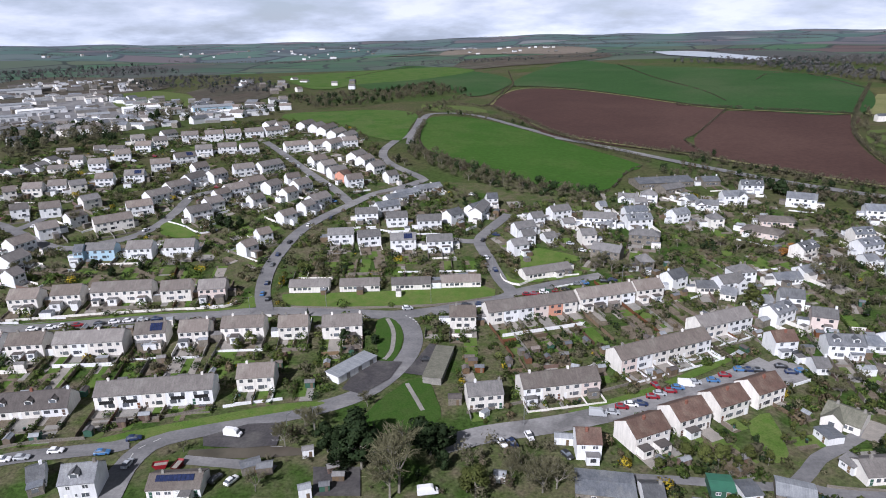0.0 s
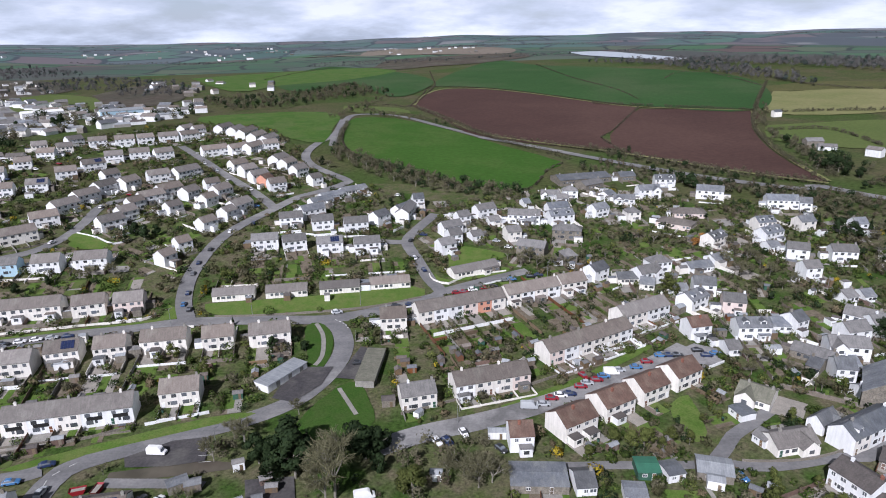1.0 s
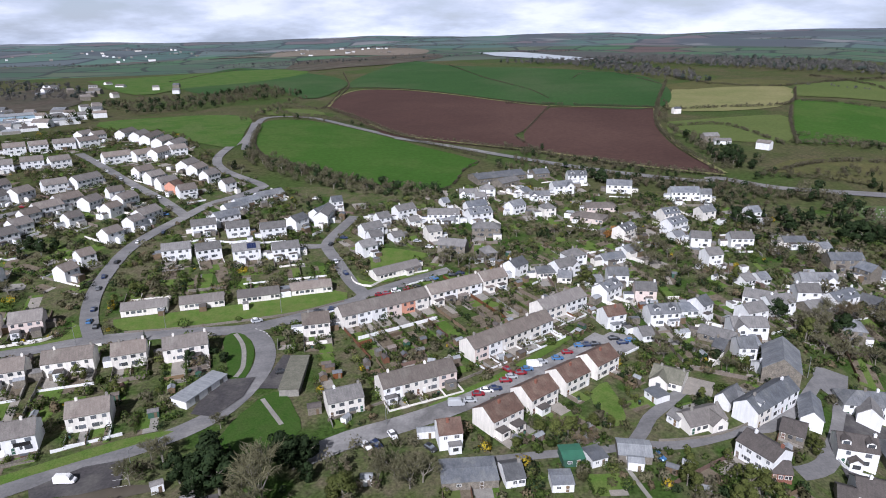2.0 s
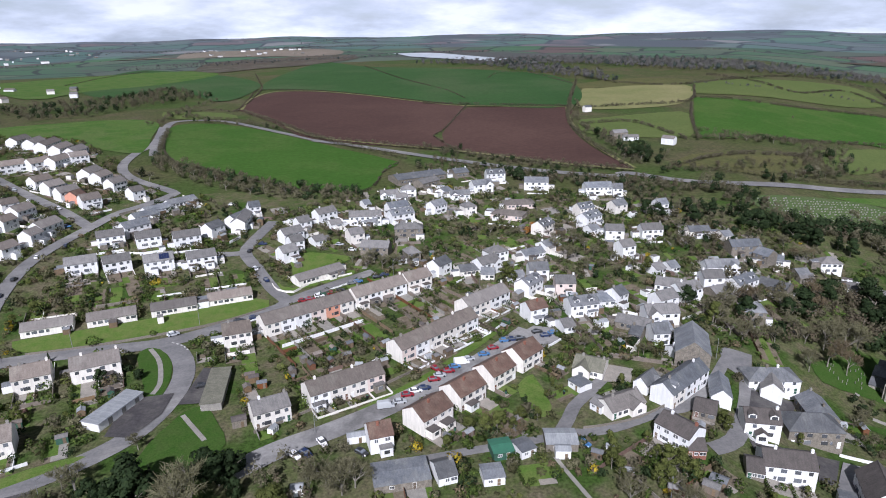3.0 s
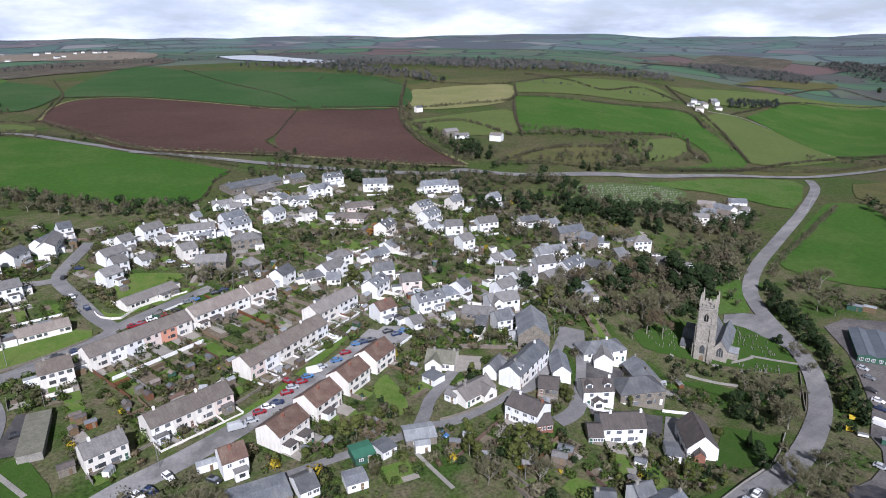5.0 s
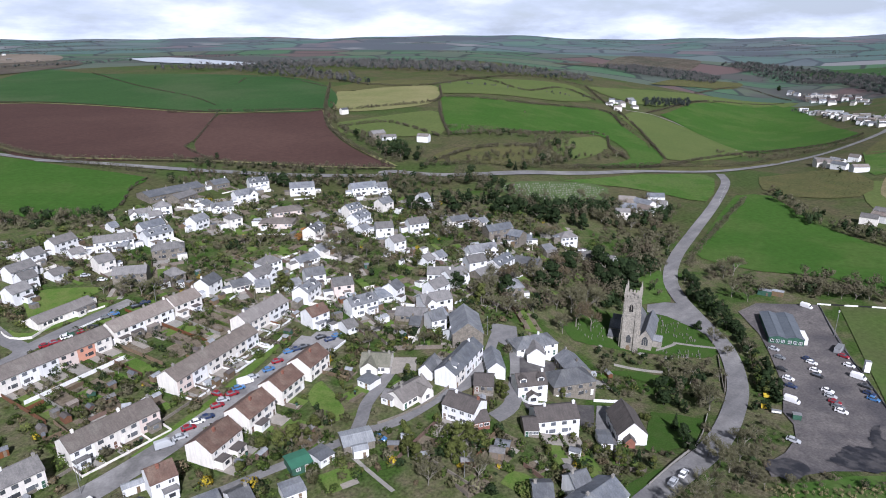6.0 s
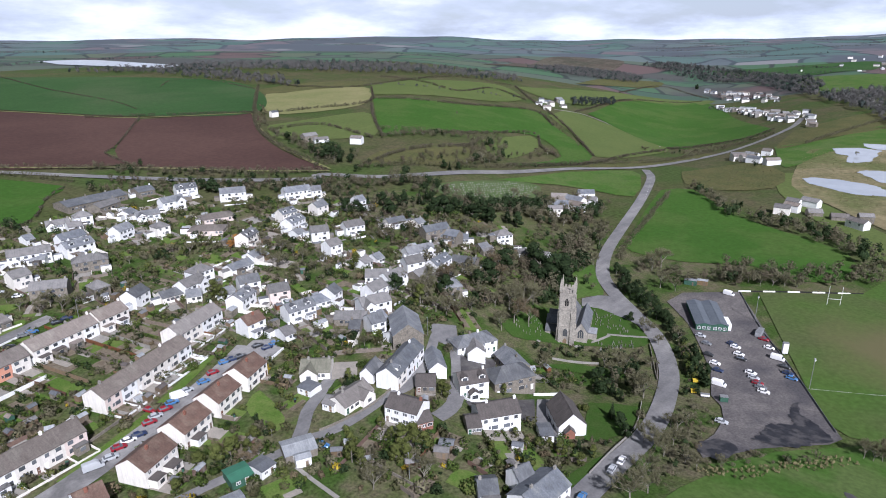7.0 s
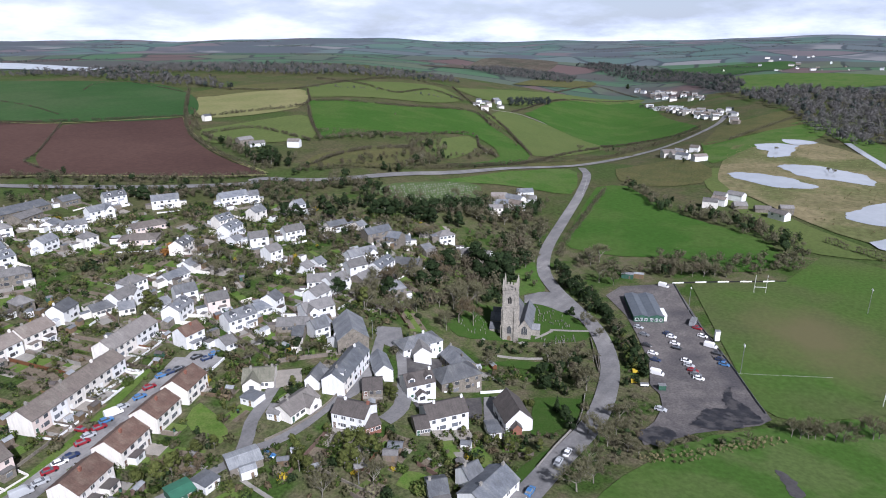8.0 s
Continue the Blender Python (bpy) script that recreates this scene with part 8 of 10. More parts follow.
tagged(new("gardens", mesh_of("gardens", FAR_PLOTS[0], FAR_PLOTS[1], [M[m] for m in ("lawn", "soil", "concrete", "ground", "grass_olive", "gravel")], FAR_PLOTS[2])), "patchwork of lawns, beds and drives between the houses", "gardens", kind="structure")


# fences, walls, sheds and lean-tos of the estate up the hill, too many to tell apart
class Heap:
    def __init__(self):
        self.v, self.f, self.m = [], [], []

    def block(self, x, y, head, L, D, h, m, top=None, pitch=0.0):
        """An upright block on the land, with a roof face of its own, flat or gabled."""
        c, s, k = math.cos(radians(head)), math.sin(radians(head)), len(self.v)
        spot = [(x + a * c - b * s, y + a * s + b * c) for a, b in ((-L / 2, -D / 2), (L / 2, -D / 2), (L / 2, D / 2), (-L / 2, D / 2))]
        self.v += [(px, py, ground_z(px, py) - 0.3) for px, py in spot]
        z = max(ground_z(px, py) for px, py in spot) if top is not None else None
        self.v += [(px, py, (z if z is not None else ground_z(px, py)) + h) for px, py in spot]
        for a, b in ((0, 1), (1, 2), (2, 3), (3, 0)):
            self.f.append((k + a, k + b, k + b + 4, k + a + 4))
            self.m.append(m)
        if top is None or not pitch:
            self.f.append((k + 4, k + 5, k + 6, k + 7))
            self.m.append(m if top is None else top)
        else:
            for e in (0, 1):
                a, b = (spot[0], spot[3]) if e == 0 else (spot[1], spot[2])
                self.v.append(((a[0] + b[0]) / 2, (a[1] + b[1]) / 2, z + h + pitch))
            self.f += [(k + 4, k + 5, k + 9, k + 8), (k + 6, k + 7, k + 8, k + 9), (k + 7, k + 4, k + 8), (k + 5, k + 6, k + 9)]
            self.m += [top, top, m, m]


heap_mats = ("white", "cream", "wood", "wood_red", "stone", "slate", "greyb", "dkbrown", "metal_roof", "concrete", "hedge", "leaf")
fences_, sheds_ = Heap(), Heap()
hill = random.Random(77)
for hx, hy, head, L, D in list(FOOT):
    r = math.hypot(hx, hy)
    if r < 215 or r > 620 or L > 40 or D > 13:
        continue
    c, s = math.cos(radians(head)), math.sin(radians(head))
    place = lambda a, b: (hx + a * c - b * s, hy + a * s + b * c)
    for side in (-1, 1):
        n = max(1, round(L / 6.6))
        for k in range(n + 1):
            lx = -L / 2 + k * L / n + hill.uniform(-0.4, 0.4)
            run = hill.uniform(4, 11)
            q = place(lx, side * (D / 2 + run / 2))
            if blocked(*q, 0.3) or blocked(*place(lx, side * (D / 2 + run)), 0.3):
                continue
            fences_.block(*q, head + 90, run, 0.16, hill.choice((0.8, 1.1, 1.6)), hill.choice((1, 2, 2, 3, 4, 4, 9)))
        if hill.random() < 0.7:
            run = hill.uniform(0.6, 1.1) * L
            q = place(hill.uniform(-1.5, 1.5), side * (D / 2 + hill.uniform(4.5, 11)))
            if not blocked(*q, 0.6):
                fences_.block(*q, head, run, 0.2, hill.choice((0.7, 0.9, 1.4)), hill.choice((0, 0, 1, 4, 2)))
    for _ in range(hill.choice((1, 2, 2, 3))):
        w, d = hill.uniform(2.2, 4.6), hill.uniform(2.0, 3.6)
        side = hill.choice((-1, -1, 1))
        if hill.random() < 0.45:
            q = place(hill.choice((-1, 1)) * (L / 2 + w / 2 + 0.05), hill.uniform(-D / 4, D / 4))
        else:
            q = place(hill.uniform(-L / 2.4, L / 2.4), side * (D / 2 + d / 2 + hill.choice((0.05, 0.05, 3.5, 6.0))))
        if near_road(*q, 1.5) or any(abs(q[0] - o[0]) + abs(q[1] - o[1]) < 6 for o in FOOT if (o[0], o[1]) != (hx, hy)):
            continue
        sheds_.block(*q, head, w, d, hill.uniform(2.0, 2.7), hill.choice((0, 0, 0, 1, 4, 2)), hill.choice((5, 6, 7, 8)), hill.choice((0, 0, 0.7, 0.9)))
stuff("garden_walls", mesh_of("garden_walls", fences_.v, fences_.f, [M[m] for m in heap_mats], fences_.m), "white walls and weathered fences between the hillside gardens", "garden walls")
stuff("outbuildings", mesh_of("outbuildings", sheds_.v, sheds_.f, [M[m] for m in heap_mats], sheds_.m), "small white garages, porches and sheds beside the houses", "outbuildings")


# white paint on the roads
def dashes(pts, length, gap, w, lift=0.62):
    line = curve(pts, 1.0)
    k, V, F = 0, [], []
    while k + length < len(line):
        a, b = line[k], line[min(k + length, len(line) - 1)]
        q = (b - a) / (np.linalg.norm(b - a) + 1e-6)
        nrm = np.array((-q[1], q[0])) * w / 2
        i = len(V)
        V += [(*(p + s_ * nrm), ground_z(*(p + s_ * nrm)) + lift) for p, s_ in ((a, -1), (a, 1), (b, 1), (b, -1))]
        F.append((i, i + 3, i + 2, i + 1))
        k += length + gap
    tagged(new("road_marking", mesh_of("road_marking", V, F, [M["white_line"]])), "worn white dashed road markings", "road marking", kind="structure")


dashes([(96.0, 59.5), (115.0, 58.2), (137.9, 58.9), (168.4, 60.3), (197.1, 66.3), (220.8, 74.5), (244.6, 89.6), (263.9, 110.3), (280.0, 127.5)], 3, 5, 0.14, 0.30)
dashes([(-15.2, 226.5), (-11.7, 222.7), (-9.6, 218.0)], 1, 1, 0.5, 0.34)
dashes([(-84.3, 138.0), (-85.0, 145.5), (-80.3, 150.9)], 2, 2, 0.25, 0.34)
dashes([(-50.4, 155.0), (-47.0, 154.9)], 3, 40, 0.16, 0.42)
dashes([(-49.7, 152.1), (-46.3, 152.0)], 3, 40, 0.16, 0.42)
dashes([(-49.0, 149.4), (-45.7, 149.3)], 3, 40, 0.16, 0.42)
dashes([(-48.3, 146.6), (-45.0, 146.5)], 3, 40, 0.16, 0.42)
dashes([(237.2, 33.1), (250.0, 9.6), (264.3, -16.1)], 18, 1, 0.14, 0.36)
dashes([(467, 191), (522, 210)], 3, 3, 0.3, 0.5)

# ---- distant town, farms and the valley village ----
def far_building(x, y, head, L, D, h, wall, roof, category="house"):
    z = ground_z(x, y)
    ob = root("far_house" if category == "house" else "warehouse", pose(x, y, z, 0, 0, head), "small distant pale house with a grey roof" if category == "house" else "large distant industrial shed with a pale sheet roof", category,
              "distant houses" if category == "house" else "industrial sheds")
    bm = bmesh.new()
    prism(bm, L, D, h, h + D * 0.28 if category == "house" else h + D * 0.1, 3, False)
    part("wall", bm, M[wall], ob)
    part("roof", roof_bm(L, D, h, h + D * 0.28 if category == "house" else h + D * 0.1, False), M[roof], ob)
    if category == "house" and math.hypot(x, y) < 480:
        for s in (-0.25, 0.25):
            child("window", window_mesh(1.5, 1.15)[2], ob, pose(s * L, -D / 2, h - 1.9))
    elif category != "house":
        for s in (-0.3, 0.0, 0.3):
            bm = bmesh.new()
            box(bm, -2, 2, -0.05, 0.05, 0, h * 0.6)
            part("loading_door", bm, M["steel"], ob, at=pose(s * L, -D / 2 - 0.02, 0))


town = random.Random(31)
for area, n, size in (
    ([(1286, 395), (1090, 235), (1023, 227), (1167, 318), (1311, 427)], 22, 0.8), ([(1128, 275), (1092, 210), (1021, 188), (986, 209)], 12, 0.8), ([(972, 185), (1017, 172), (973, 157), (927, 169)], 3, 0.8), ([(1637, 566), (1471, 369), (1246, 271), (1400, 420)], 26, 1.0), ([(734, 211), (740, 170), (664, 148), (644, 170)], 7, 1.0),
    ([(510, 106), (518, 87), (487, 77), (470, 95)], 5, 0.9), ([(494, 65), (500, 48), (476, 46), (471, 59)], 3, 0.9), ([(848, 538), (951, 541), (848, 487), (774, 486)], 8, 1.0), ([(336, 462), (367, 406), (350, 394), (323, 438)], 3, 0.9),
    ([(410, 592), (415, 585), (400, 565), (395, 571)], 1, 0.8), ([(-400, 576), (-367, 608), (-333, 606), (-319, 525), (-347, 495)], 12, 1.0), ([(-377, 1086), (-267, 1191), (-70, 1018), (-161, 836), (-292, 929)], 16, 1.0), ([(-451, 654), (-443, 697), (-321, 686), (-251, 588), (-326, 555), (-389, 559)], 22, 1.0),
    ([(-233, 782), (-191, 807), (-168, 694), (-206, 708)], 9, 1.0), ([(-639, 916), (-438, 864), (-228, 764), (-184, 630), (-272, 576), (-410, 577)], 34, 1.1), ([(422, 241), (440, 230), (377, 206), (363, 214)], 3, 0.9), ([(-523, 880), (-392, 845), (-357, 767), (-443, 764)], 8, 1.1), ([(397, 237), (449, 236), (419, 207), (371, 212)], 5, 1.0),
    ([(91, 2527), (441, 2319), (375, 1968), (91, 2028)], 10, 1.0), ([(-1388, 2223), (-1200, 2933), (-967, 2992), (-1037, 2530), (-1120, 1980)], 14, 1.0), ([(2331, 452), (2572, 43), (1916, 25), (1981, 267)], 8, 1.0),
):
    xs, ys = [p[0] for p in area], [p[1] for p in area]
    tries = 0
    while n and tries < 4000:
        tries += 1
        x, y = town.uniform(min(xs), max(xs)), town.uniform(min(ys), max(ys))
        if inside(area, x, y) and not blocked(x, y, 5):
            face = -math.degrees(math.atan2(x, y)) + town.uniform(-40, 40)
            L, D = town.uniform(8, 15) * size, town.uniform(6.5, 8.5) * size
            far_building(x, y, face, L, D, town.choice((2.8, 5.0, 5.0)), town.choice(("white", "white", "cream", "stone")), town.choice(("greyb", "slate", "brown")))
            FOOT.append((x, y, face, L, D))
            n -= 1
for (x, y), L, D, h, w, rf in zip([(-607, 928), (-486, 855), (-447, 837), (-331, 711), (-250, 703), (-227, 668), (-202, 674), (-503, 753), (-443, 697), (-439, 653), (-332, 588), (-438, 721)], (60, 45, 25, 38, 40, 25, 40, 40, 30, 25, 26, 30), (22, 14, 12, 16, 18, 12, 10, 14, 14, 12, 12, 12), (8, 6, 6, 6, 7, 6, 5, 6, 6, 5, 5, 5), ("pvc", "cream", "cream", "white", "blue", "pvc", "white", "pvc", "white", "white", "cream", "white"), ("metal_roof", "greyb", "greyb", "pvc", "metal_roof", "pvc", "metal_roof", "metal_roof", "pvc", "metal_roof", "greyb", "metal_roof")):
    far_building(x, y, -math.degrees(math.atan2(x, y)) + 8, L, D, h, w, rf, "warehouse")
for (x, y), L in zip([(1227, 356), (1225, 329), (1154, 291), (1091, 252)], (22, 26, 22, 18)):
    far_building(x, y, -math.degrees(math.atan2(x, y)) - 15, L, 9, 4, "white", "metal_roof", "warehouse")

town_ = Heap()
for area, n in (([(-639, 916), (-438, 864), (-228, 764), (-184, 640), (-272, 576), (-410, 577), (-560, 720)], 130), ([(-760, 1150), (-560, 1200), (-430, 1010), (-540, 800)], 70),
                ([(-1388, 2223), (-1200, 2933), (-300, 2900), (-200, 2200)], 40), ([(91, 2527), (441, 2319), (375, 1968), (91, 2028)], 14), ([(1286, 395), (1090, 235), (1023, 227), (1167, 318), (1311, 427)], 34), ([(1900, 900), (2300, 700), (2500, 100), (1900, 100)], 14)):
    xs, ys = [p[0] for p in area], [p[1] for p in area]
    while n:
        x, y = town.uniform(min(xs), max(xs)), town.uniform(min(ys), max(ys))
        if inside(area, x, y):
            n -= 1
            L = town.choice((4, 6, 8, 9, 10, 14, 22))
            town_.block(x, y, -math.degrees(math.atan2(x, y)) + town.choice((8, 8, 98, town.uniform(0, 180))), L, min(L, town.uniform(5, 9)), town.uniform(2.4, 5.5), town.choice((0, 0, 1, 4, 9)), town.choice((5, 6, 6, 7, 8)), town.choice((0, 1.6, 2.0)))
stuff("distant_town", mesh_of("distant_town", town_.v, town_.f, [M[m] for m in heap_mats], town_.m), "far pale town roofs and sheds too small to tell apart", "town")

# plastic-covered crop rows on the far hill
plastic = mat("crop_plastic", (0.50, 0.54, 0.58), (0.38, 0.42, 0.46), 0.05, rough=0.35, fine=0.3, fine_mix=0.15)
sheet("field", drape([(535, 1725), (590, 1700), (635, 1362), (645, 1227), (577, 1159), (544, 1280), (510, 1469)], 60.0, 1.6), plastic, "pale plastic sheeting over crop rows", "field")

# ---- planting: hedges, woods, trees and shrubs ----
tree(206.3, 137.0, 14, 'redbare')
tree(210.3, 132.0, 12, 'redbare')
tree(194.7, 135.5, 10, 'bare')
tree(193.8, 164.8, 10, 'evergreen')
tree(217.4, 164.6, 9, 'evergreen')
tree(226.9, 163.6, 9, 'evergreen')
tree(261.0, 154.4, 11, 'evergreen')
tree(254.6, 157.6, 11, 'evergreen')
tree(191.5, 72.0, 10, 'bare')
tree(176.5, 164.1, 9, 'olive')
tree(-70.2, 254.7, 5, 'gorse')
tree(178.1, 180.7, 8, 'evergreen')
tree(192.8, 222.1, 5, 'gorse')
tree(346.8, 219.6, 9, 'bare')
tree(348.3, 213.8, 9, 'bare')
tree(-28.2, 137.7, 13, 'evergreen')
tree(-22.2, 137.1, 14, 'evergreen')
tree(-32.3, 144.3, 10, 'evergreen')
tree(-19.0, 141.6, 11, 'evergreen')
tree(-25.4, 144.2, 14, 'evergreen')
tree(-4.3, 142.4, 11, 'evergreen')
tree(-0.8, 143.5, 9, 'evergreen')
tree(-7.0, 146.1, 10, 'evergreen')
tree(-0.9, 136.6, 6, 'evergreen')
tree(-11.9, 127.9, 21, 'bare')
tree(-14.0, 125.6, 15, 'bare')
tree(-44.3, 146.6, 9, 'bare')
tree(-37.4, 153.3, 9, 'bare')
tree(-47.8, 129.2, 7, 'bare')
tree(20.5, 131.6, 11, 'bare')
tree(23.4, 127.0, 10, 'bare')
tree(16.1, 130.1, 9, 'bare')
tree(27.1, 128.3, 9, 'bare')
tree(-71.8, 145.2, 4, 'bare')
tree(-40.8, 156.1, 8, 'bare')
tree(-23.8, 165.7, 6, 'bare')
tree(6.9, 125.8, 9, 'olive')
tree(4.8, 127.5, 7, 'olive')
tree(53.9, 133.3, 5, 'olive')
tree(47.2, 137.5, 4, 'olive')
tree(-74.0, 201.4, 5, 'olive')
tree(-69.9, 204.5, 6, 'olive')
tree(-57.0, 193.4, 5, 'olive')
tree(-36.5, 206.9, 5, 'evergreen')
tree(-24.9, 204.5, 4, 'evergreen')
tree(-53.8, 227.1, 4, 'evergreen')
tree(-120.5, 314.5, 8, 'evergreen')
tree(-112.8, 317.9, 8, 'evergreen')
tree(-108.2, 322.8, 6, 'evergreen')
tree(-118.5, 324.0, 7, 'evergreen')
tree(-137.1, 267.8, 5, 'evergreen')
tree(-146.8, 261.4, 5, 'evergreen')
tree(-156.9, 266.7, 6, 'evergreen')
tree(-70.4, 253.6, 5, 'olive')
tree(-69.7, 258.1, 5, 'olive')
tree(-63.6, 265.0, 6, 'olive')
tree(-56.4, 329.3, 4, 'olive')
tree(-0.9, 357.5, 5, 'olive')
tree(5.8, 362.6, 6, 'olive')
tree(-183.5, 264.8, 8, 'bare')
tree(-172.0, 259.8, 9, 'bare')
tree(-187.3, 258.7, 8, 'bare')
tree(-194.7, 319.1, 10, 'bare')
tree(-192.4, 323.4, 9, 'bare')
tree(-121.8, 274.5, 7, 'bare')
tree(-112.7, 274.9, 8, 'bare')
tree(-126.9, 274.3, 6, 'bare')
tree(-118.8, 390.5, 6, 'bare')
tree(-110.3, 385.2, 6, 'bare')
tree(-95.7, 374.9, 7, 'bare')
tree(-55.1, 428.6, 5, 'bare')
tree(-77.7, 449.2, 5, 'bare')
tree(-32.7, 443.8, 8, 'bare')
tree(-26.4, 437.0, 8, 'bare')
tree(-274.5, 419.8, 7, 'bare')
tree(-272.5, 453.9, 8, 'bare')
tree(-195.1, 386.2, 6, 'bare')
tree(-184.3, 381.4, 6, 'bare')
tree(-143.3, 378.5, 6, 'bare')
tree(-358.4, 527.6, 12, 'bare')
tree(-347.8, 541.2, 13, 'bare')
tree(-341.9, 555.9, 12, 'bare')
tree(-312.8, 538.8, 12, 'bare')
tree(-300.8, 552.9, 11, 'bare')
tree(-282.9, 551.6, 10, 'bare')
tree(-313.4, 454.1, 10, 'bare')
tree(-307.4, 464.2, 10, 'bare')
tree(-288.6, 601.8, 10, 'bare')
tree(-266.4, 599.9, 10, 'bare')
tree(-30.9, 446.8, 7, 'evergreen')
tree(-283.1, 639.6, 12, 'evergreen')
tree(-283.7, 627.7, 11, 'evergreen')
tree(-299.4, 613.7, 9, 'evergreen')
tree(-314.6, 622.6, 8, 'evergreen')
tree(-45.4, 429.1, 4, 'evergreen')
tree(-82.2, 350.8, 6, 'evergreen')
tree(-79.6, 349.0, 6, 'evergreen')
tree(-12.3, 459.5, 9, 'bare')
tree(0.3, 440.0, 9, 'bare')
tree(12.6, 426.6, 9, 'bare')
tree(26.2, 413.1, 9, 'bare')
tree(39.6, 401.0, 8, 'bare')
tree(51.5, 391.6, 8, 'bare')
tree(63.8, 385.4, 8, 'bare')
tree(76.6, 381.2, 8, 'bare')
tree(-3.6, 472.0, 8, 'bare')
tree(-22.3, 476.9, 8, 'bare')
tree(17.6, 407.2, 8, 'bare')
tree(30.8, 395.5, 8, 'bare')
tree(220.3, 141.8, 18, 'bare')
tree(215.3, 145.9, 15, 'bare')
tree(231.9, 143.8, 14, 'bare')
tree(177.4, 156.3, 10, 'bare')
tree(179.3, 152.4, 9, 'bare')
tree(188.0, 153.3, 10, 'bare')
tree(194.9, 151.0, 9, 'bare')
tree(177.8, 164.2, 10, 'bare')
tree(178.2, 170.9, 9, 'bare')
tree(208.5, 157.1, 9, 'bare')
tree(210.0, 149.9, 9, 'bare')
tree(189.6, 172.9, 10, 'bare')
tree(272.6, 204.6, 11, 'bare')
tree(275.9, 218.4, 10, 'bare')
tree(361.4, 235.7, 12, 'bare')
tree(381.8, 238.3, 12, 'bare')
tree(379.1, 226.9, 11, 'bare')
tree(365.3, 246.5, 12, 'bare')
tree(346.5, 215.7, 11, 'bare')
tree(353.3, 208.0, 10, 'bare')
tree(356.9, 200.1, 10, 'bare')
tree(350.6, 186.6, 10, 'bare')
tree(287.5, 209.6, 8, 'bare')
tree(201.5, 173.4, 13, 'redbare')
tree(199.1, 175.9, 12, 'bare')
tree(225.4, 165.4, 13, 'evergreen')
tree(236.2, 166.7, 12, 'redbare')
tree(221.0, 167.7, 12, 'bare')
tree(268.8, 163.2, 15, 'evergreen')
tree(270.3, 155.8, 14, 'evergreen')
tree(268.2, 149.1, 14, 'evergreen')
tree(274.8, 171.9, 13, 'evergreen')
tree(253.1, 174.0, 12, 'evergreen')
tree(242.3, 174.7, 11, 'redbare')
tree(204.0, 369.4, 9, 'evergreen')
tree(203.5, 379.1, 8, 'evergreen')
tree(205.0, 365.8, 8, 'evergreen')
tree(208.5, 328.2, 6, 'evergreen')
tree(279.3, 237.1, 12, 'evergreen')
tree(272.5, 241.2, 11, 'evergreen')
tree(291.5, 240.0, 10, 'evergreen')
tree(231.3, 245.4, 9, 'bare')
tree(250.2, 255.2, 10, 'evergreen')
tree(257.6, 267.8, 9, 'evergreen')
tree(266.2, 258.7, 9, 'evergreen')
tree(276.9, 256.2, 10, 'evergreen')
tree(286.5, 258.9, 10, 'evergreen')
tree(280.1, 244.1, 9, 'evergreen')
tree(300.1, 217.9, 12, 'evergreen')
tree(316.2, 217.5, 11, 'evergreen')
tree(317.7, 211.3, 11, 'evergreen')
tree(292.7, 227.1, 11, 'evergreen')
tree(300.5, 223.9, 11, 'evergreen')
tree(235.0, 275.6, 9, 'evergreen')
tree(237.3, 268.5, 9, 'evergreen')
tree(249.3, 272.8, 8, 'evergreen')
tree(233.0, 288.6, 7, 'evergreen')
tree(75.8, 265.3, 9, 'bare')
tree(74.2, 273.2, 9, 'bare')
tree(68.8, 268.5, 8, 'bare')
tree(81.6, 266.2, 8, 'bare')
tree(64.6, 277.5, 7, 'bare')
tree(63.5, 289.1, 7, 'bare')
tree(89.9, 266.0, 8, 'bare')
tree(116.0, 294.6, 6, 'bare')
tree(130.1, 297.0, 7, 'bare')
tree(136.8, 293.4, 7, 'bare')
tree(141.7, 286.1, 7, 'bare')
tree(110.9, 271.3, 6, 'bare')
tree(160.2, 253.5, 8, 'bare')
tree(161.2, 244.6, 8, 'bare')
tree(164.0, 239.0, 8, 'bare')
tree(173.8, 246.1, 8, 'bare')
tree(173.1, 255.2, 9, 'bare')
tree(173.2, 238.0, 8, 'bare')
tree(169.8, 224.0, 8, 'bare')
tree(162.9, 227.8, 7, 'bare')
tree(176.1, 228.2, 8, 'bare')
tree(170.4, 216.2, 7, 'bare')
tree(175.5, 272.5, 7, 'bare')
tree(166.7, 272.6, 6, 'bare')
tree(77.2, 238.0, 6, 'bare')
tree(93.0, 163.2, 6, 'bare')
tree(132.9, 164.8, 6, 'bare')
tree(130.1, 171.2, 7, 'bare')
tree(123.6, 174.6, 6, 'bare')
tree(120.5, 166.5, 6, 'bare')
tree(135.7, 153.9, 7, 'bare')
tree(146.4, 157.5, 5, 'bare')
tree(184.0, 181.9, 8, 'bare')
tree(78.2, 214.1, 4, 'olive')
tree(124.2, 234.0, 8, 'olive')
tree(123.5, 227.4, 8, 'olive')
tree(213.5, 261.0, 6, 'olive')
tree(186.8, 214.4, 7, 'olive')
tree(181.5, 209.9, 8, 'olive')
tree(98.4, 97.5, 7, 'olive')
tree(106.9, 98.5, 6, 'olive')
tree(105.7, 101.4, 6, 'olive')
tree(97.3, 100.4, 6, 'olive')
tree(89.8, 109.3, 7, 'olive')
tree(89.7, 105.6, 6, 'olive')
tree(99.6, 155.7, 3, 'olive')
tree(104.8, 157.1, 3, 'olive')
tree(96.7, 149.4, 3, 'olive')
tree(91.6, 144.6, 3, 'olive')
tree(97.3, 145.3, 3, 'olive')
tree(132.2, 114.6, 5, 'olive')
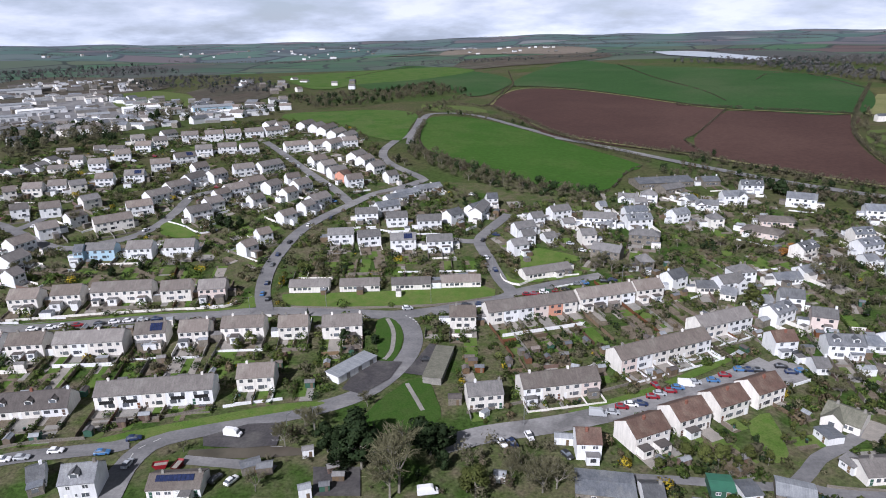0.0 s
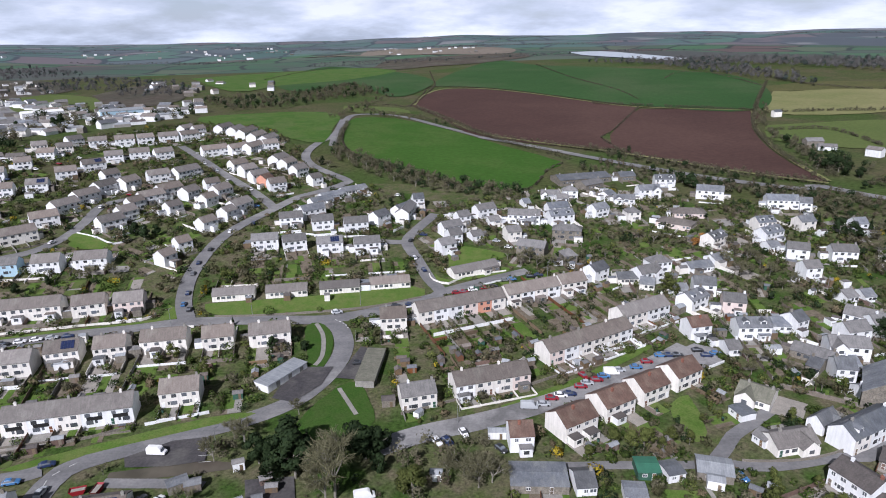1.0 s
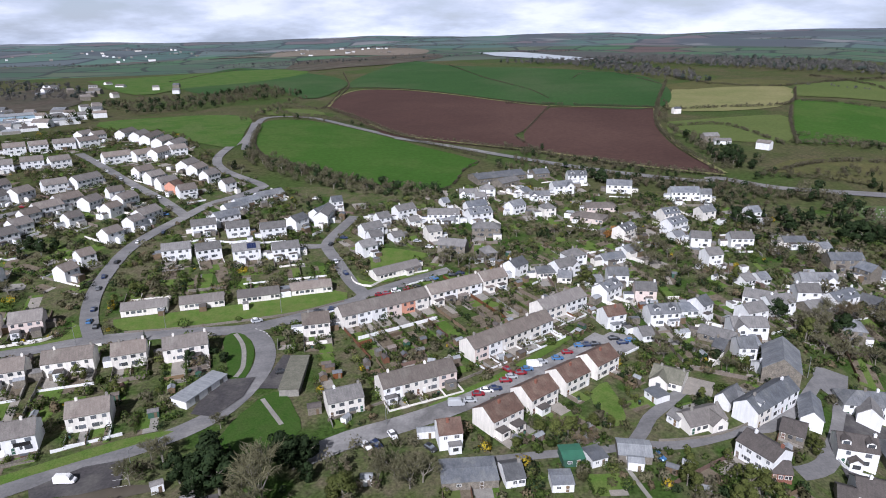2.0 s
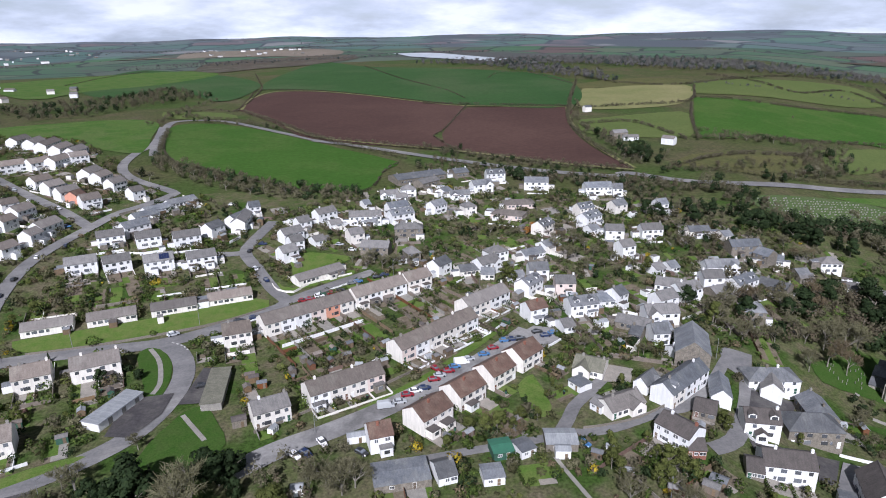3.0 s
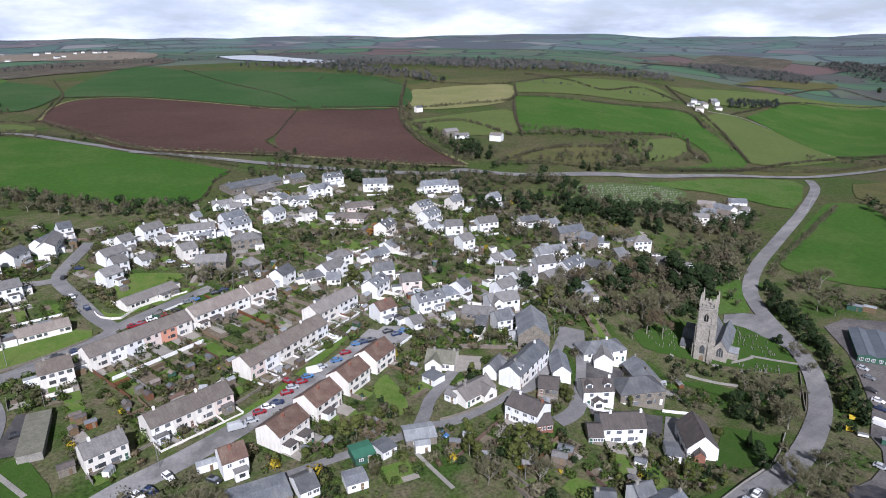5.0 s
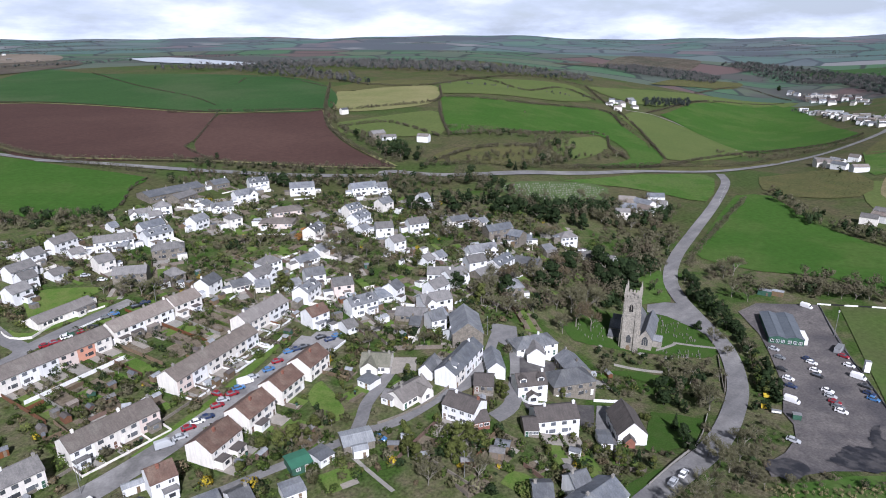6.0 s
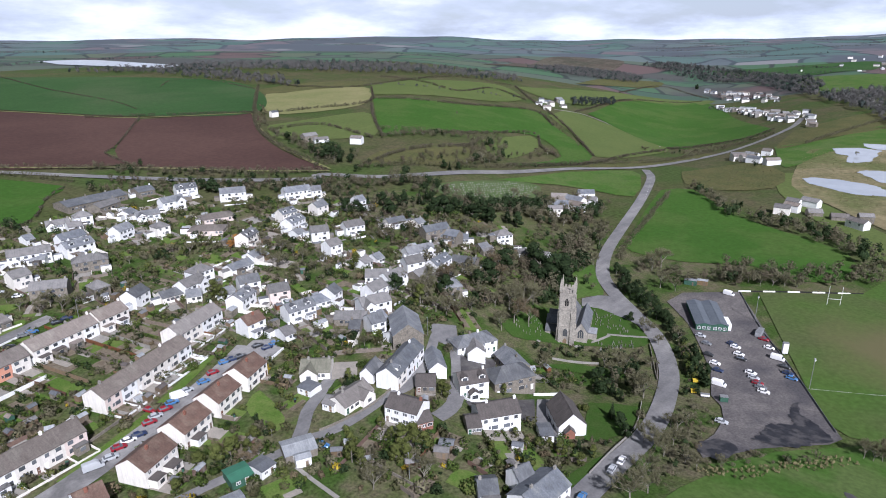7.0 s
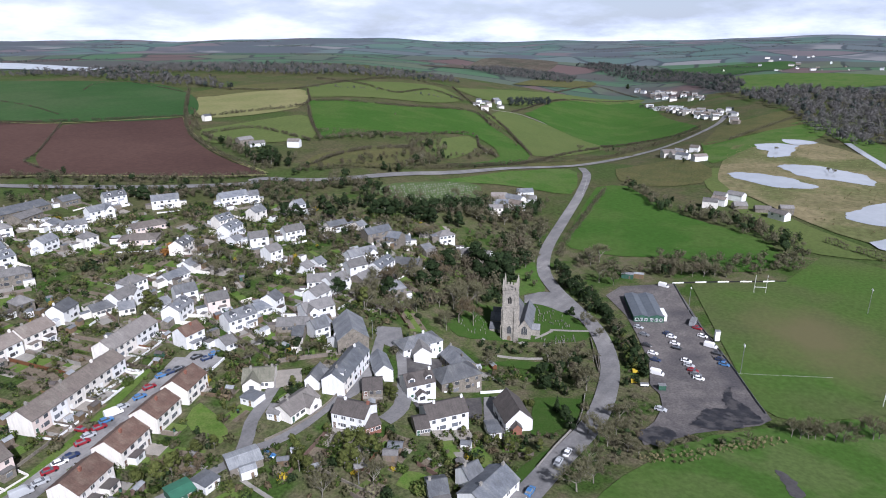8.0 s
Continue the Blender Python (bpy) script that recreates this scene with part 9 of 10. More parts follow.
tree(131.9, 112.0, 5, 'olive')
tree(66.2, 135.0, 7, 'olive')
tree(69.7, 134.7, 7, 'olive')
tree(62.0, 137.2, 6, 'olive')
tree(73.9, 132.5, 6, 'olive')
tree(73.0, 137.6, 5, 'olive')
tree(78.0, 136.6, 6, 'olive')
tree(83.1, 135.5, 5, 'olive')
tree(152.0, 104.1, 4, 'olive')
tree(163.6, 279.1, 6, 'rust')
tree(158.9, 276.9, 5, 'rust')
tree(271.5, 207.3, 9, 'redbare')
tree(278.6, 206.0, 9, 'redbare')
tree(48.2, 208.4, 5, 'redbare')
tree(45.3, 205.1, 4, 'redbare')
tree(68.7, 138.2, 6, 'redbare')
tree(70.7, 129.9, 5, 'redbare')
tree(74.8, 129.2, 6, 'redbare')
tree(284.9, 124.4, 7, 'evergreen')
tree(280.3, 117.6, 7, 'evergreen')
tree(275.8, 111.1, 8, 'evergreen')
tree(271.6, 104.8, 8, 'evergreen')
tree(261.5, 96.4, 7, 'evergreen')
tree(302.1, 135.7, 7, 'evergreen')
tree(296.8, 128.2, 7, 'evergreen')
tree(260.7, 91.9, 7, 'evergreen')
tree(253.5, 86.5, 6, 'evergreen')
tree(233.6, 72.9, 5, 'evergreen')
tree(226.2, 66.7, 6, 'evergreen')
tree(220.4, 62.6, 6, 'evergreen')
tree(217.0, 59.3, 5, 'evergreen')
tree(220.9, 66.1, 5, 'evergreen')
tree(233.8, 68.2, 5, 'evergreen')
tree(242.9, 77.4, 5, 'evergreen')
tree(226.4, 62.3, 5, 'evergreen')
tree(240.5, 71.7, 5, 'evergreen')
tree(250.1, 81.3, 5, 'evergreen')
tree(252.0, 105.0, 5, 'evergreen')
tree(141.5, 70.5, 5, 'evergreen')
tree(164.6, 68.3, 6, 'evergreen')
tree(168.8, 73.2, 6, 'evergreen')
tree(160.1, 64.4, 5, 'evergreen')
tree(183.4, 84.4, 6, 'evergreen')
tree(185.8, 81.1, 6, 'evergreen')
tree(183.3, 76.6, 5, 'evergreen')
tree(192.4, 72.4, 11, 'bare')
tree(244.5, 94.8, 9, 'bare')
tree(237.5, 85.4, 7, 'bare')
tree(246.7, 81.4, 7, 'bare')
tree(217.2, 79.7, 7, 'bare')
tree(210.0, 89.9, 9, 'bare')
tree(206.7, 86.0, 9, 'bare')
tree(201.8, 88.5, 8, 'bare')
tree(206.8, 94.5, 7, 'bare')
tree(159.7, 58.7, 9, 'bare')
tree(158.3, 54.5, 9, 'bare')
tree(156.5, 51.2, 9, 'bare')
tree(165.3, 51.7, 8, 'bare')
tree(140.3, 50.8, 10, 'bare')
tree(128.0, 48.8, 11, 'bare')
tree(134.4, 46.8, 9, 'bare')
tree(299.1, 110.0, 12, 'bare')
tree(299.4, 102.4, 10, 'bare')
tree(156.8, 45.3, 6, 'bare')
tree(176.5, 56.7, 7, 'bare')
tree(175.6, 54.5, 7, 'bare')
tree(181.6, 53.7, 6, 'bare')
tree(155.6, 41.6, 5, 'bare')
tree(163.4, 37.5, 4, 'bare')
tree(96.6, 90.1, 9, 'bare')
tree(91.9, 104.2, 7, 'bare')
tree(86.3, 97.6, 8, 'bare')
tree(99.8, 96.8, 6, 'bare')
tree(183.8, 109.6, 7, 'bare')
tree(190.3, 111.0, 6, 'bare')
tree(378.3, 35.6, 9, 'bare')
tree(386.7, 31.0, 10, 'bare')
tree(395.2, 26.3, 9, 'bare')
tree(332.7, 89.2, 9, 'bare')
tree(331.8, 82.8, 9, 'bare')
tree(335.1, 77.7, 9, 'bare')
tree(334.2, 71.6, 9, 'bare')
tree(337.5, 66.6, 9, 'bare')
tree(340.8, 61.6, 9, 'bare')
tree(344.0, 56.6, 8, 'bare')
tree(327.7, 121.4, 13, 'bare')
tree(320.7, 123.6, 12, 'bare')
tree(307.1, 159.5, 11, 'bare')
tree(307.3, 152.3, 11, 'bare')
tree(326.1, 167.7, 10, 'bare')
tree(341.3, 165.8, 10, 'bare')
tree(353.6, 178.1, 9, 'bare')
tree(296.0, 151.8, 10, 'bare')
tree(200.8, 7.5, 8, 'bare')
tree(201.4, 5.2, 8, 'bare')
tree(203.3, 3.0, 8, 'bare')
tree(204.8, 1.3, 9, 'bare')
tree(205.9, -1.1, 8, 'bare')
tree(207.6, -4.1, 8, 'bare')
tree(209.0, -6.3, 8, 'bare')
tree(218.6, -15.4, 9, 'bare')
tree(216.5, -13.9, 9, 'bare')
tree(133.2, 114.8, 5, 'olive')
tree(140.7, 113.9, 4, 'olive')
tree(154.4, 106.5, 5, 'olive')
tree(93.7, 113.6, 6, 'olive')
tree(103.3, 104.0, 7, 'olive')
tree(107.0, 103.2, 6, 'olive')
tree(103.3, 108.2, 5, 'olive')
tree(105.3, 114.5, 4, 'olive')
tree(120.5, 86.1, 4, 'olive')
tree(130.6, 81.3, 4, 'olive')
tree(134.5, 66.0, 4, 'olive')
tree(140.9, 65.6, 4, 'olive')
tree(133.4, 87.0, 3, 'olive')
tree(133.2, 79.0, 4, 'olive')
tree(135.7, 76.7, 4, 'olive')
tree(135.2, 72.7, 5, 'olive')
tree(116.2, 140.4, 5, 'olive')
tree(310.9, 376.2, 11, 'evergreen')
tree(309.4, 384.0, 12, 'evergreen')
tree(303.3, 386.3, 10, 'evergreen')
tree(307.7, 366.3, 10, 'evergreen')
tree(363.8, 304.4, 7, 'evergreen')
tree(372.2, 303.0, 7, 'evergreen')
tree(362.3, 308.8, 7, 'evergreen')
tree(1612.8, 557.3, 14, 'evergreen')
tree(312.7, 359.6, 8, 'evergreen')
tree(410.4, 318.6, 9, 'bare')
tree(429.4, 324.1, 10, 'bare')
tree(431.6, 316.7, 9, 'bare')
tree(466.1, 361.4, 8, 'bare')
tree(412.3, 403.1, 7, 'bare')
tree(432.9, 394.5, 8, 'bare')
tree(459.4, 389.9, 8, 'bare')
tree(596.4, 389.7, 7, 'bare')
tree(558.9, 330.3, 6, 'bare')
tree(535.1, 336.0, 6, 'bare')
tree(539.0, 325.0, 7, 'bare')
tree(581.4, 474.8, 4, 'bare')
tree(395.8, 313.2, 9, 'bare')

# field hedges
for line in (
    [(-17, 596), (-18, 520), (-10, 478), (11, 451), (42, 416), (71, 389), (102, 384), (126, 424), (145, 445)],
    [(54, 728), (77, 831), (102, 921), (168, 880), (217, 808), (262, 724), (298, 671), (397, 611)],
    [(297, 666), (222, 547), (202, 522), (198, 469)],
    [(517, 778), (447, 679), (374, 576), (341, 519), (314, 456), (297, 399), (286, 351)],
    [(124, 1183), (113, 1028), (103, 927), (55, 737), (33, 747), (-5, 741)],
    [(-168, 1162), (-122, 1323), (-57, 1471)],
    [(328, 1203), (317, 971), (328, 812), (321, 722)],
    [(436, 895), (487, 956), (526, 931), (509, 768)],
):
    hedge(line, 2.0, 2.2, 16, 0.6, "field_hedge", 0.28)
for line in (
    [(568, 850), (574, 739), (642, 688), (893, 727), (957, 649)],
    [(398, 596), (458, 584), (532, 573), (627, 667)],
    [(346, 512), (397, 500), (386, 412)],
    [(553, 590), (633, 526), (761, 488), (698, 413)],
    [(965, 655), (852, 546), (792, 478), (693, 385), (589, 300)],
    [(393, 412), (486, 398), (612, 392), (563, 347), (542, 314)],
    [(317, 346), (378, 358), (454, 359), (496, 378)],
    [(522, 557), (458, 486), (400, 415)],
    [(445, 308), (510, 295), (577, 281), (730, 281)],
    [(858, 473), (1197, 539), (1391, 466)],
    [(750, 287), (841, 269), (897, 233), (951, 218)],
    [(258, 703), (308, 675), (397, 609)],
    [(732, 757), (744, 673), (740, 603), (858, 627), (836, 546)],
    [(1277, 602), (1589, 639), (1447, 472)],
):
    hedge(line, 3.2, 3.4, 22, 0.7, "field_hedge", 0.2)
for line in (
    [(-15, 610), (-21, 521), (-16, 475), (17, 438), (47, 407)],
    [(2, 695), (47, 649), (87, 576), (116, 511), (152, 451)],
    [(59, 713), (87, 607), (104, 543), (150, 499), (193, 458), (245, 390), (283, 346)],
    [(309, 338), (376, 309), (527, 293), (625, 246), (786, 237), (908, 207)],
    [(347, 510), (327, 436), (300, 363)],
    [(529, 796), (403, 619), (341, 518), (302, 418), (297, 367)],
    [(417, 437), (454, 406), (498, 393), (514, 377)],
    [(486, 180), (417, 166), (350, 152), (324, 144)],
    [(794, 149), (869, 132), (1012, 99)],
    [(436, 19), (415, -13)],
):
    hedge(line, 4.2, 4.5, 18, 0.7, "wood_twig", 0.12)

# pale grass margins round the ploughed fields
for line in ([(58, 735), (79, 829), (116, 892), (167, 872), (216, 804), (261, 722), (295, 671), (394, 611)], [(394, 608), (350, 533), (315, 456), (298, 400), (289, 356)], [(86, 608), (104, 548), (150, 503), (196, 462), (248, 394), (286, 352)]):
    sheet("field", strip(curve(line, 10.0), 3.6, 0.95), M["stubble"], "pale uncut grass margin along a ploughed field", "field margin")

# woods and tree belts
wood([(-28, 503), (4, 458), (48, 409), (98, 382), (93, 364), (49, 379), (14, 405), (-24, 460)], 5.5, 7.0, per=110)
wood([(181, 464), (224, 413), (267, 352), (278, 329), (303, 291), (261, 307), (221, 351), (197, 389), (166, 429)], 5.0, 6.0, share=(0.58, 0.22, 0.2), per=120)
wood([(296, 314), (324, 292), (313, 262), (334, 246), (377, 232), (347, 220), (302, 222), (285, 240), (286, 273)], 6.5, 9, share=(0.5, 0.2, 0.3), per=130)
wood([(316, 247), (340, 238), (374, 229), (366, 221), (338, 229), (309, 240)], 4.0, 9.5, share=(0.05, 0.05, 0.9), per=140, label="dark row of conifers below the cemetery")
wood([(372, 233), (422, 233), (420, 203), (393, 190), (358, 197), (338, 207)], 6, 9, share=(0.5, 0.2, 0.3), per=120)
wood([(522, 181), (513, 156), (461, 118), (463, 80), (444, 48), (419, 26), (382, 30), (416, 50), (448, 103), (451, 126)], 6, 9, share=(0.6, 0.1, 0.3), per=120)
wood([(365, 192), (380, 172), (322, 156), (298.5, 144.3), (292.4, 160.6), (311, 179)], 6, 10, share=(0.7, 0.2, 0.1), per=120)
wood([(355, 98), (369, 63), (387, 31), (397, 21), (363, 28), (333.3, 69.9), (330.2, 93.1)], 6, 8, share=(0.85, 0.1, 0.05), per=120)
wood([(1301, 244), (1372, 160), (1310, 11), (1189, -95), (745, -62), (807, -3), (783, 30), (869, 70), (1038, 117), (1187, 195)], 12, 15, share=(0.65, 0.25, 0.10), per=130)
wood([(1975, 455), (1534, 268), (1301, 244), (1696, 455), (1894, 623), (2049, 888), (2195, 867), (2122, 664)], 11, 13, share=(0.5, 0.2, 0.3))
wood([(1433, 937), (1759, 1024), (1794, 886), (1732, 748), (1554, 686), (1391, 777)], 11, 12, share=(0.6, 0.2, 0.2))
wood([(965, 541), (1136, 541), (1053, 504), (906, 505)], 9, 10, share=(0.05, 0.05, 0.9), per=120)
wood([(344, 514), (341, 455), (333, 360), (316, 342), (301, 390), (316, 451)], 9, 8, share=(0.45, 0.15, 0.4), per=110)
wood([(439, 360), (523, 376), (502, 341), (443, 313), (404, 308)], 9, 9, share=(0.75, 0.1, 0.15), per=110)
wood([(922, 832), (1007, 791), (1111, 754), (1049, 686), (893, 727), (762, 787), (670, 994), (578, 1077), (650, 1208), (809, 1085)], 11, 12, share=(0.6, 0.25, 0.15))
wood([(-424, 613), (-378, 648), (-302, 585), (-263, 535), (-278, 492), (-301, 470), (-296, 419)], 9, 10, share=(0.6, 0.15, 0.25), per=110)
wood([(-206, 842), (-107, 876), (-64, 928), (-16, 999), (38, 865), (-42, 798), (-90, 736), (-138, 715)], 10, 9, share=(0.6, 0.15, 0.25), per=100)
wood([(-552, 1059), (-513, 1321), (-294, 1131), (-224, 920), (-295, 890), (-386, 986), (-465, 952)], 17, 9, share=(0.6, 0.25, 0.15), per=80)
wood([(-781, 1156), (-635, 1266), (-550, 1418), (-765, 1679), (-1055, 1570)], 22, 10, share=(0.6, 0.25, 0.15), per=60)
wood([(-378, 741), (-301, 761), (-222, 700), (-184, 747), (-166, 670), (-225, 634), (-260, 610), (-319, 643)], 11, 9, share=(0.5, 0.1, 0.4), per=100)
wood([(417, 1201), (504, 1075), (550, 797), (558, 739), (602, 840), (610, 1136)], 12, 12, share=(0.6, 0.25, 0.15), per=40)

wood([(303.7, 136.5), (307.9, 133.3), (279.3, 102.1), (254.6, 81.7), (221.6, 58.5), (206.9, 53.6), (215.9, 63.2), (238.3, 79.5), (259.3, 99.7), (280.7, 120.9)], 3.4, 4.6, share=(0.2, 0.1, 0.7), per=90, label="dense dark evergreen belt beside the road")
wood([(189.1, 185.6), (218.8, 195.1), (250.7, 183.2), (297.1, 170.8), (277.9, 151.4), (219.4, 143.7), (198.0, 148.1), (172.7, 153.2), (178.9, 168.4)], 6.0, 8.5, share=(0.60, 0.32, 0.08), per=130)
wood([(74.0, 296.5), (86.0, 279.2), (110.0, 280.0), (139.2, 302.1), (167.1, 282.1), (188.7, 265.2), (184.7, 239.9), (162.9, 206.2), (146.0, 212.0), (149.0, 235.4), (147.7, 278.2), (123.3, 281.9), (94.7, 256.3), (64.7, 263.4)], 7.5, 4.5, share=(0.65, 0.15, 0.2), per=60, label="leafless garden trees between the houses")
wood([(253, 309), (271, 272), (265.9, 224.9), (229.7, 216.9), (213.9, 232.0), (232, 272)], 7, 6.0, share=(0.6, 0.2, 0.2), per=90, label="leafless and evergreen garden trees")
wood([(99.8, 117.8), (110.9, 106.7), (120.4, 89.9), (127.9, 79.6), (116.1, 79.3), (107.4, 91.6), (96.4, 101.6), (88.3, 105.6)], 6, 3.2, share=(0.5, 0.2, 0.3), per=60, label="scrubby bushes and small trees")
wood([(59.5, 147.6), (74.0, 146.8), (83.9, 136.7), (76.1, 130.0), (59.8, 132.6), (42.5, 138.7), (46.4, 145.2)], 5, 3.4, share=(0.6, 0.2, 0.2), per=70, label="tangled bushes on a bank")
wood([(1.6, 148.4), (31.9, 142.6), (30.0, 125.2), (5.1, 122.0), (-1.6, 130.1)], 6, 6, share=(0.75, 0.15, 0.1), per=90, label="leafless thicket below the lane")
wood([(181.3, 57.4), (204.1, 57.2), (172.6, 48.8), (164.7, 41.2), (181.0, 30.3), (193.3, 16.2), (187.2, 15.3), (166.8, 33.5), (148.2, 40.9), (138.6, 43.8), (142.3, 48.3), (162.2, 49.8)], 3.4, 3.0, share=(0.65, 0.25, 0.10), per=60, label="brown bramble bank below the car park")

wood([(-29.8, 138.4), (-4.5, 136.2), (1.1, 125.6), (-27.6, 124.7)], 5, 2.4, share=(0.6, 0.2, 0.2), per=60, label="low bramble thicket")
wood([(-46.4, 152.2), (-37.9, 158.0), (-31.9, 146.8), (-40.7, 144.1)], 4.5, 4, share=(0.7, 0.2, 0.1), per=80, label="leafless thicket by the parking yard")
wood([(-77.2, 145.3), (-56.3, 142.5), (-34.9, 141.5), (-34.5, 139.7), (-58.6, 140.2), (-76.0, 142.5)], 3, 2.2, share=(0.5, 0.2, 0.3), per=60, label="overgrown bank of brambles")
wood([(32.0, 135.7), (59.6, 134.9), (96.9, 150.5), (98.8, 145.3), (66.4, 130.3), (36.9, 131.2)], 5, 3, share=(0.55, 0.15, 0.3), per=70, label="overgrown bank of bushes")
wood([(101.7, 162.9), (114.3, 169.8), (107.4, 155.7), (94.0, 143.4), (84.6, 134.8), (85.4, 140.9), (94.9, 146.6)], 3, 3, mats=("leaf_olive", "hedge", "leaf"), share=(0.5, 0.25, 0.25), per=80, label="tall ragged garden hedge in bud")

wood([(198.1, 121.0), (210.7, 114.8), (215.2, 103.8), (226.8, 86.6), (216.1, 81.2), (211.6, 89.4), (199.1, 108.2), (187.0, 112.8)], 3.8, 3.8, share=(0.4, 0.2, 0.4), per=70, label="mixed bushes below the churchyard")
wood([(195.3, 95.0), (206.4, 84.7), (211.8, 78.7), (192.7, 72.0), (182.4, 76.2), (180.7, 86.4)], 4.2, 6.0, share=(0.25, 0.1, 0.65), per=90, label="dark evergreen garden trees")
wood([(178.7, 107.5), (189.1, 105.2), (192.2, 94.1), (179.7, 89.3), (169.1, 98.4)], 3.8, 3.4, share=(0.5, 0.2, 0.3), per=70, label="bushes behind the chapel")
wood([(138.6, 80.7), (150.4, 69.4), (157.4, 62.8), (150.2, 61.9), (138.8, 67.3), (132.3, 74.7)], 3.4, 3.0, share=(0.45, 0.2, 0.35), per=70, label="garden bushes beside the road")
wood([(242.9, 87.1), (241.5, 79.4), (218.1, 61.8), (203.8, 57.5), (200.3, 62.2), (221.7, 73.2)], 3.4, 3.4, share=(0.3, 0.15, 0.55), per=70, label="evergreen bank between the road and the car park")
wood([(192.9, 64.1), (201.9, 58.5), (201.1, 52.2), (189.9, 46.9), (169.3, 46.9), (154.7, 48.0), (148.3, 50.6), (171.9, 55.9)], 3.6, 2.6, share=(0.75, 0.2, 0.05), per=60, label="brown bramble bank beside the road")
wood([(221.6, 236.6), (253.5, 232.9), (269.5, 212.9), (247.0, 183.3), (225.3, 194.3), (206.3, 204.0)], 5.5, 4.6, share=(0.6, 0.25, 0.15), per=90, label="leafless and evergreen garden trees")
wood([(280.1, 168.0), (304.6, 167.4), (298.9, 155.1), (271.7, 147.3), (245.3, 134.1), (233.8, 138.4), (249.9, 153.0)], 4.5, 8, share=(0.35, 0.1, 0.55), per=110, label="evergreens behind the church tower")

wood([(-11, 398), (36, 363), (78.3, 335.4), (105.8, 318.0), (99.5, 298.0), (65.7, 306.6), (32.3, 326.4), (-4, 365)], 7, 4.5, share=(0.55, 0.2, 0.25), per=80, label="scrubby trees behind the estate")
wood([(154, 433), (210, 382), (265, 327), (323, 286), (321, 274), (254, 314), (202, 367), (148, 417)], 5.5, 6.5, share=(0.58, 0.22, 0.2), per=110, label="tree belt below the main road")
wood([(180, 343), (207, 334), (214, 297), (199.4, 247.6), (172.4, 241.1), (160.3, 262.8), (164.9, 303.7)], 7.5, 4.0, share=(0.55, 0.2, 0.25), per=80, label="mixed garden trees between the houses")
wood([(242, 335), (275, 303), (296, 262), (250.6, 213.1), (214.2, 211.7), (223.9, 247.8), (227, 286)], 7.0, 4.8, share=(0.55, 0.25, 0.2), per=90, label="mixed garden trees between the houses")

# village gardens
plot = random.Random(21)
loose, kinds, count = [], [], 0
for area in VILLAGE:
    xs, ys = [p[0] for p in area], [p[1] for p in area]
    for _ in range(int((max(xs) - min(xs)) * (max(ys) - min(ys)) / 10)):
        x, y = plot.uniform(min(xs), max(xs)), plot.uniform(min(ys), max(ys))
        if not inside(area, x, y) or noise.noise((x * 0.045, y * 0.045, 2.0)) < plot.uniform(-0.45, 0.15) or blocked(x, y, 0.7):
            continue
        if (int(x // 1.5), int(y // 1.5)) in TAKEN and plot.random() < 0.6:
            continue
        h = plot.choice((0.6, 0.8, 1.0, 1.2, 1.5, 1.9, 2.4, 3.2))
        if math.hypot(x, y) < 215 and count < 290 and plot.random() < 0.4:
            shrub(x, y, min(h, 2.0))
            count += 1
        else:
            k = plot.randrange(len(SHRUBS))
            k = k if SHRUBS[k][0] != "gorse" or plot.random() < 0.12 else 3
            n = 44 if h < 1.7 else 80
            off = ball(n, 0.4)
            c = np.array((x, y, ground_z(x, y) + 0.55 * h)) + off * np.array((h * 0.8, h * 0.8, h * 0.6))
            loose.append(leaf_tris(c, 0.36 * h ** 0.6, normals=off))
            kinds += [k] * n
for x, y, h in EXTRA:
    if blocked(x, y, 0.3):
        continue
    k = plot.choice((0, 1, 2, 3, 4, 6, 6, 7, 8, 9, 10, 5 if plot.random() < 0.15 else 0))
    n = 40 if h < 1.4 else 70
    off = ball(n, 0.4)
    c = np.array((x, y, ground_z(x, y) + 0.5 * h)) + off * np.array((h * 0.75, h * 0.75, h * 0.6))
    loose.append(leaf_tris(c, 0.34 * h ** 0.6, normals=off))
    kinds += [k] * n
stuff("shrubs", tris("shrubs", np.concatenate(loose), [M[m] for m, _ in SHRUBS], kinds), "mixed garden shrubs and brambles between the houses", "shrubs")


for area in ([(1296, 400), (1090, 230), (1010, 222), (1160, 330), (1311, 440)], [(1128, 275), (1092, 205), (1015, 183), (980, 209)], [(1637, 566), (1471, 369), (1246, 271), (1400, 420)], [(745, 215), (745, 165), (655, 140), (640, 175)]):
    wood(area, 17, 7.5, share=(0.6, 0.2, 0.2), per=60, label="leafless trees among the valley houses")

def band(pts, w):
    """The outline of a strip of width w along a plan line."""
    a, b = [], []
    for p, q in zip(pts, pts[1:]):
        d = math.hypot(q[0] - p[0], q[1] - p[1])
        nx, ny = -(q[1] - p[1]) / d * w / 2, (q[0] - p[0]) / d * w / 2
        a += [(p[0] + nx, p[1] + ny), (q[0] + nx, q[1] + ny)]
        b = [(q[0] - nx, q[1] - ny), (p[0] - nx, p[1] - ny)] + b
    return a + b


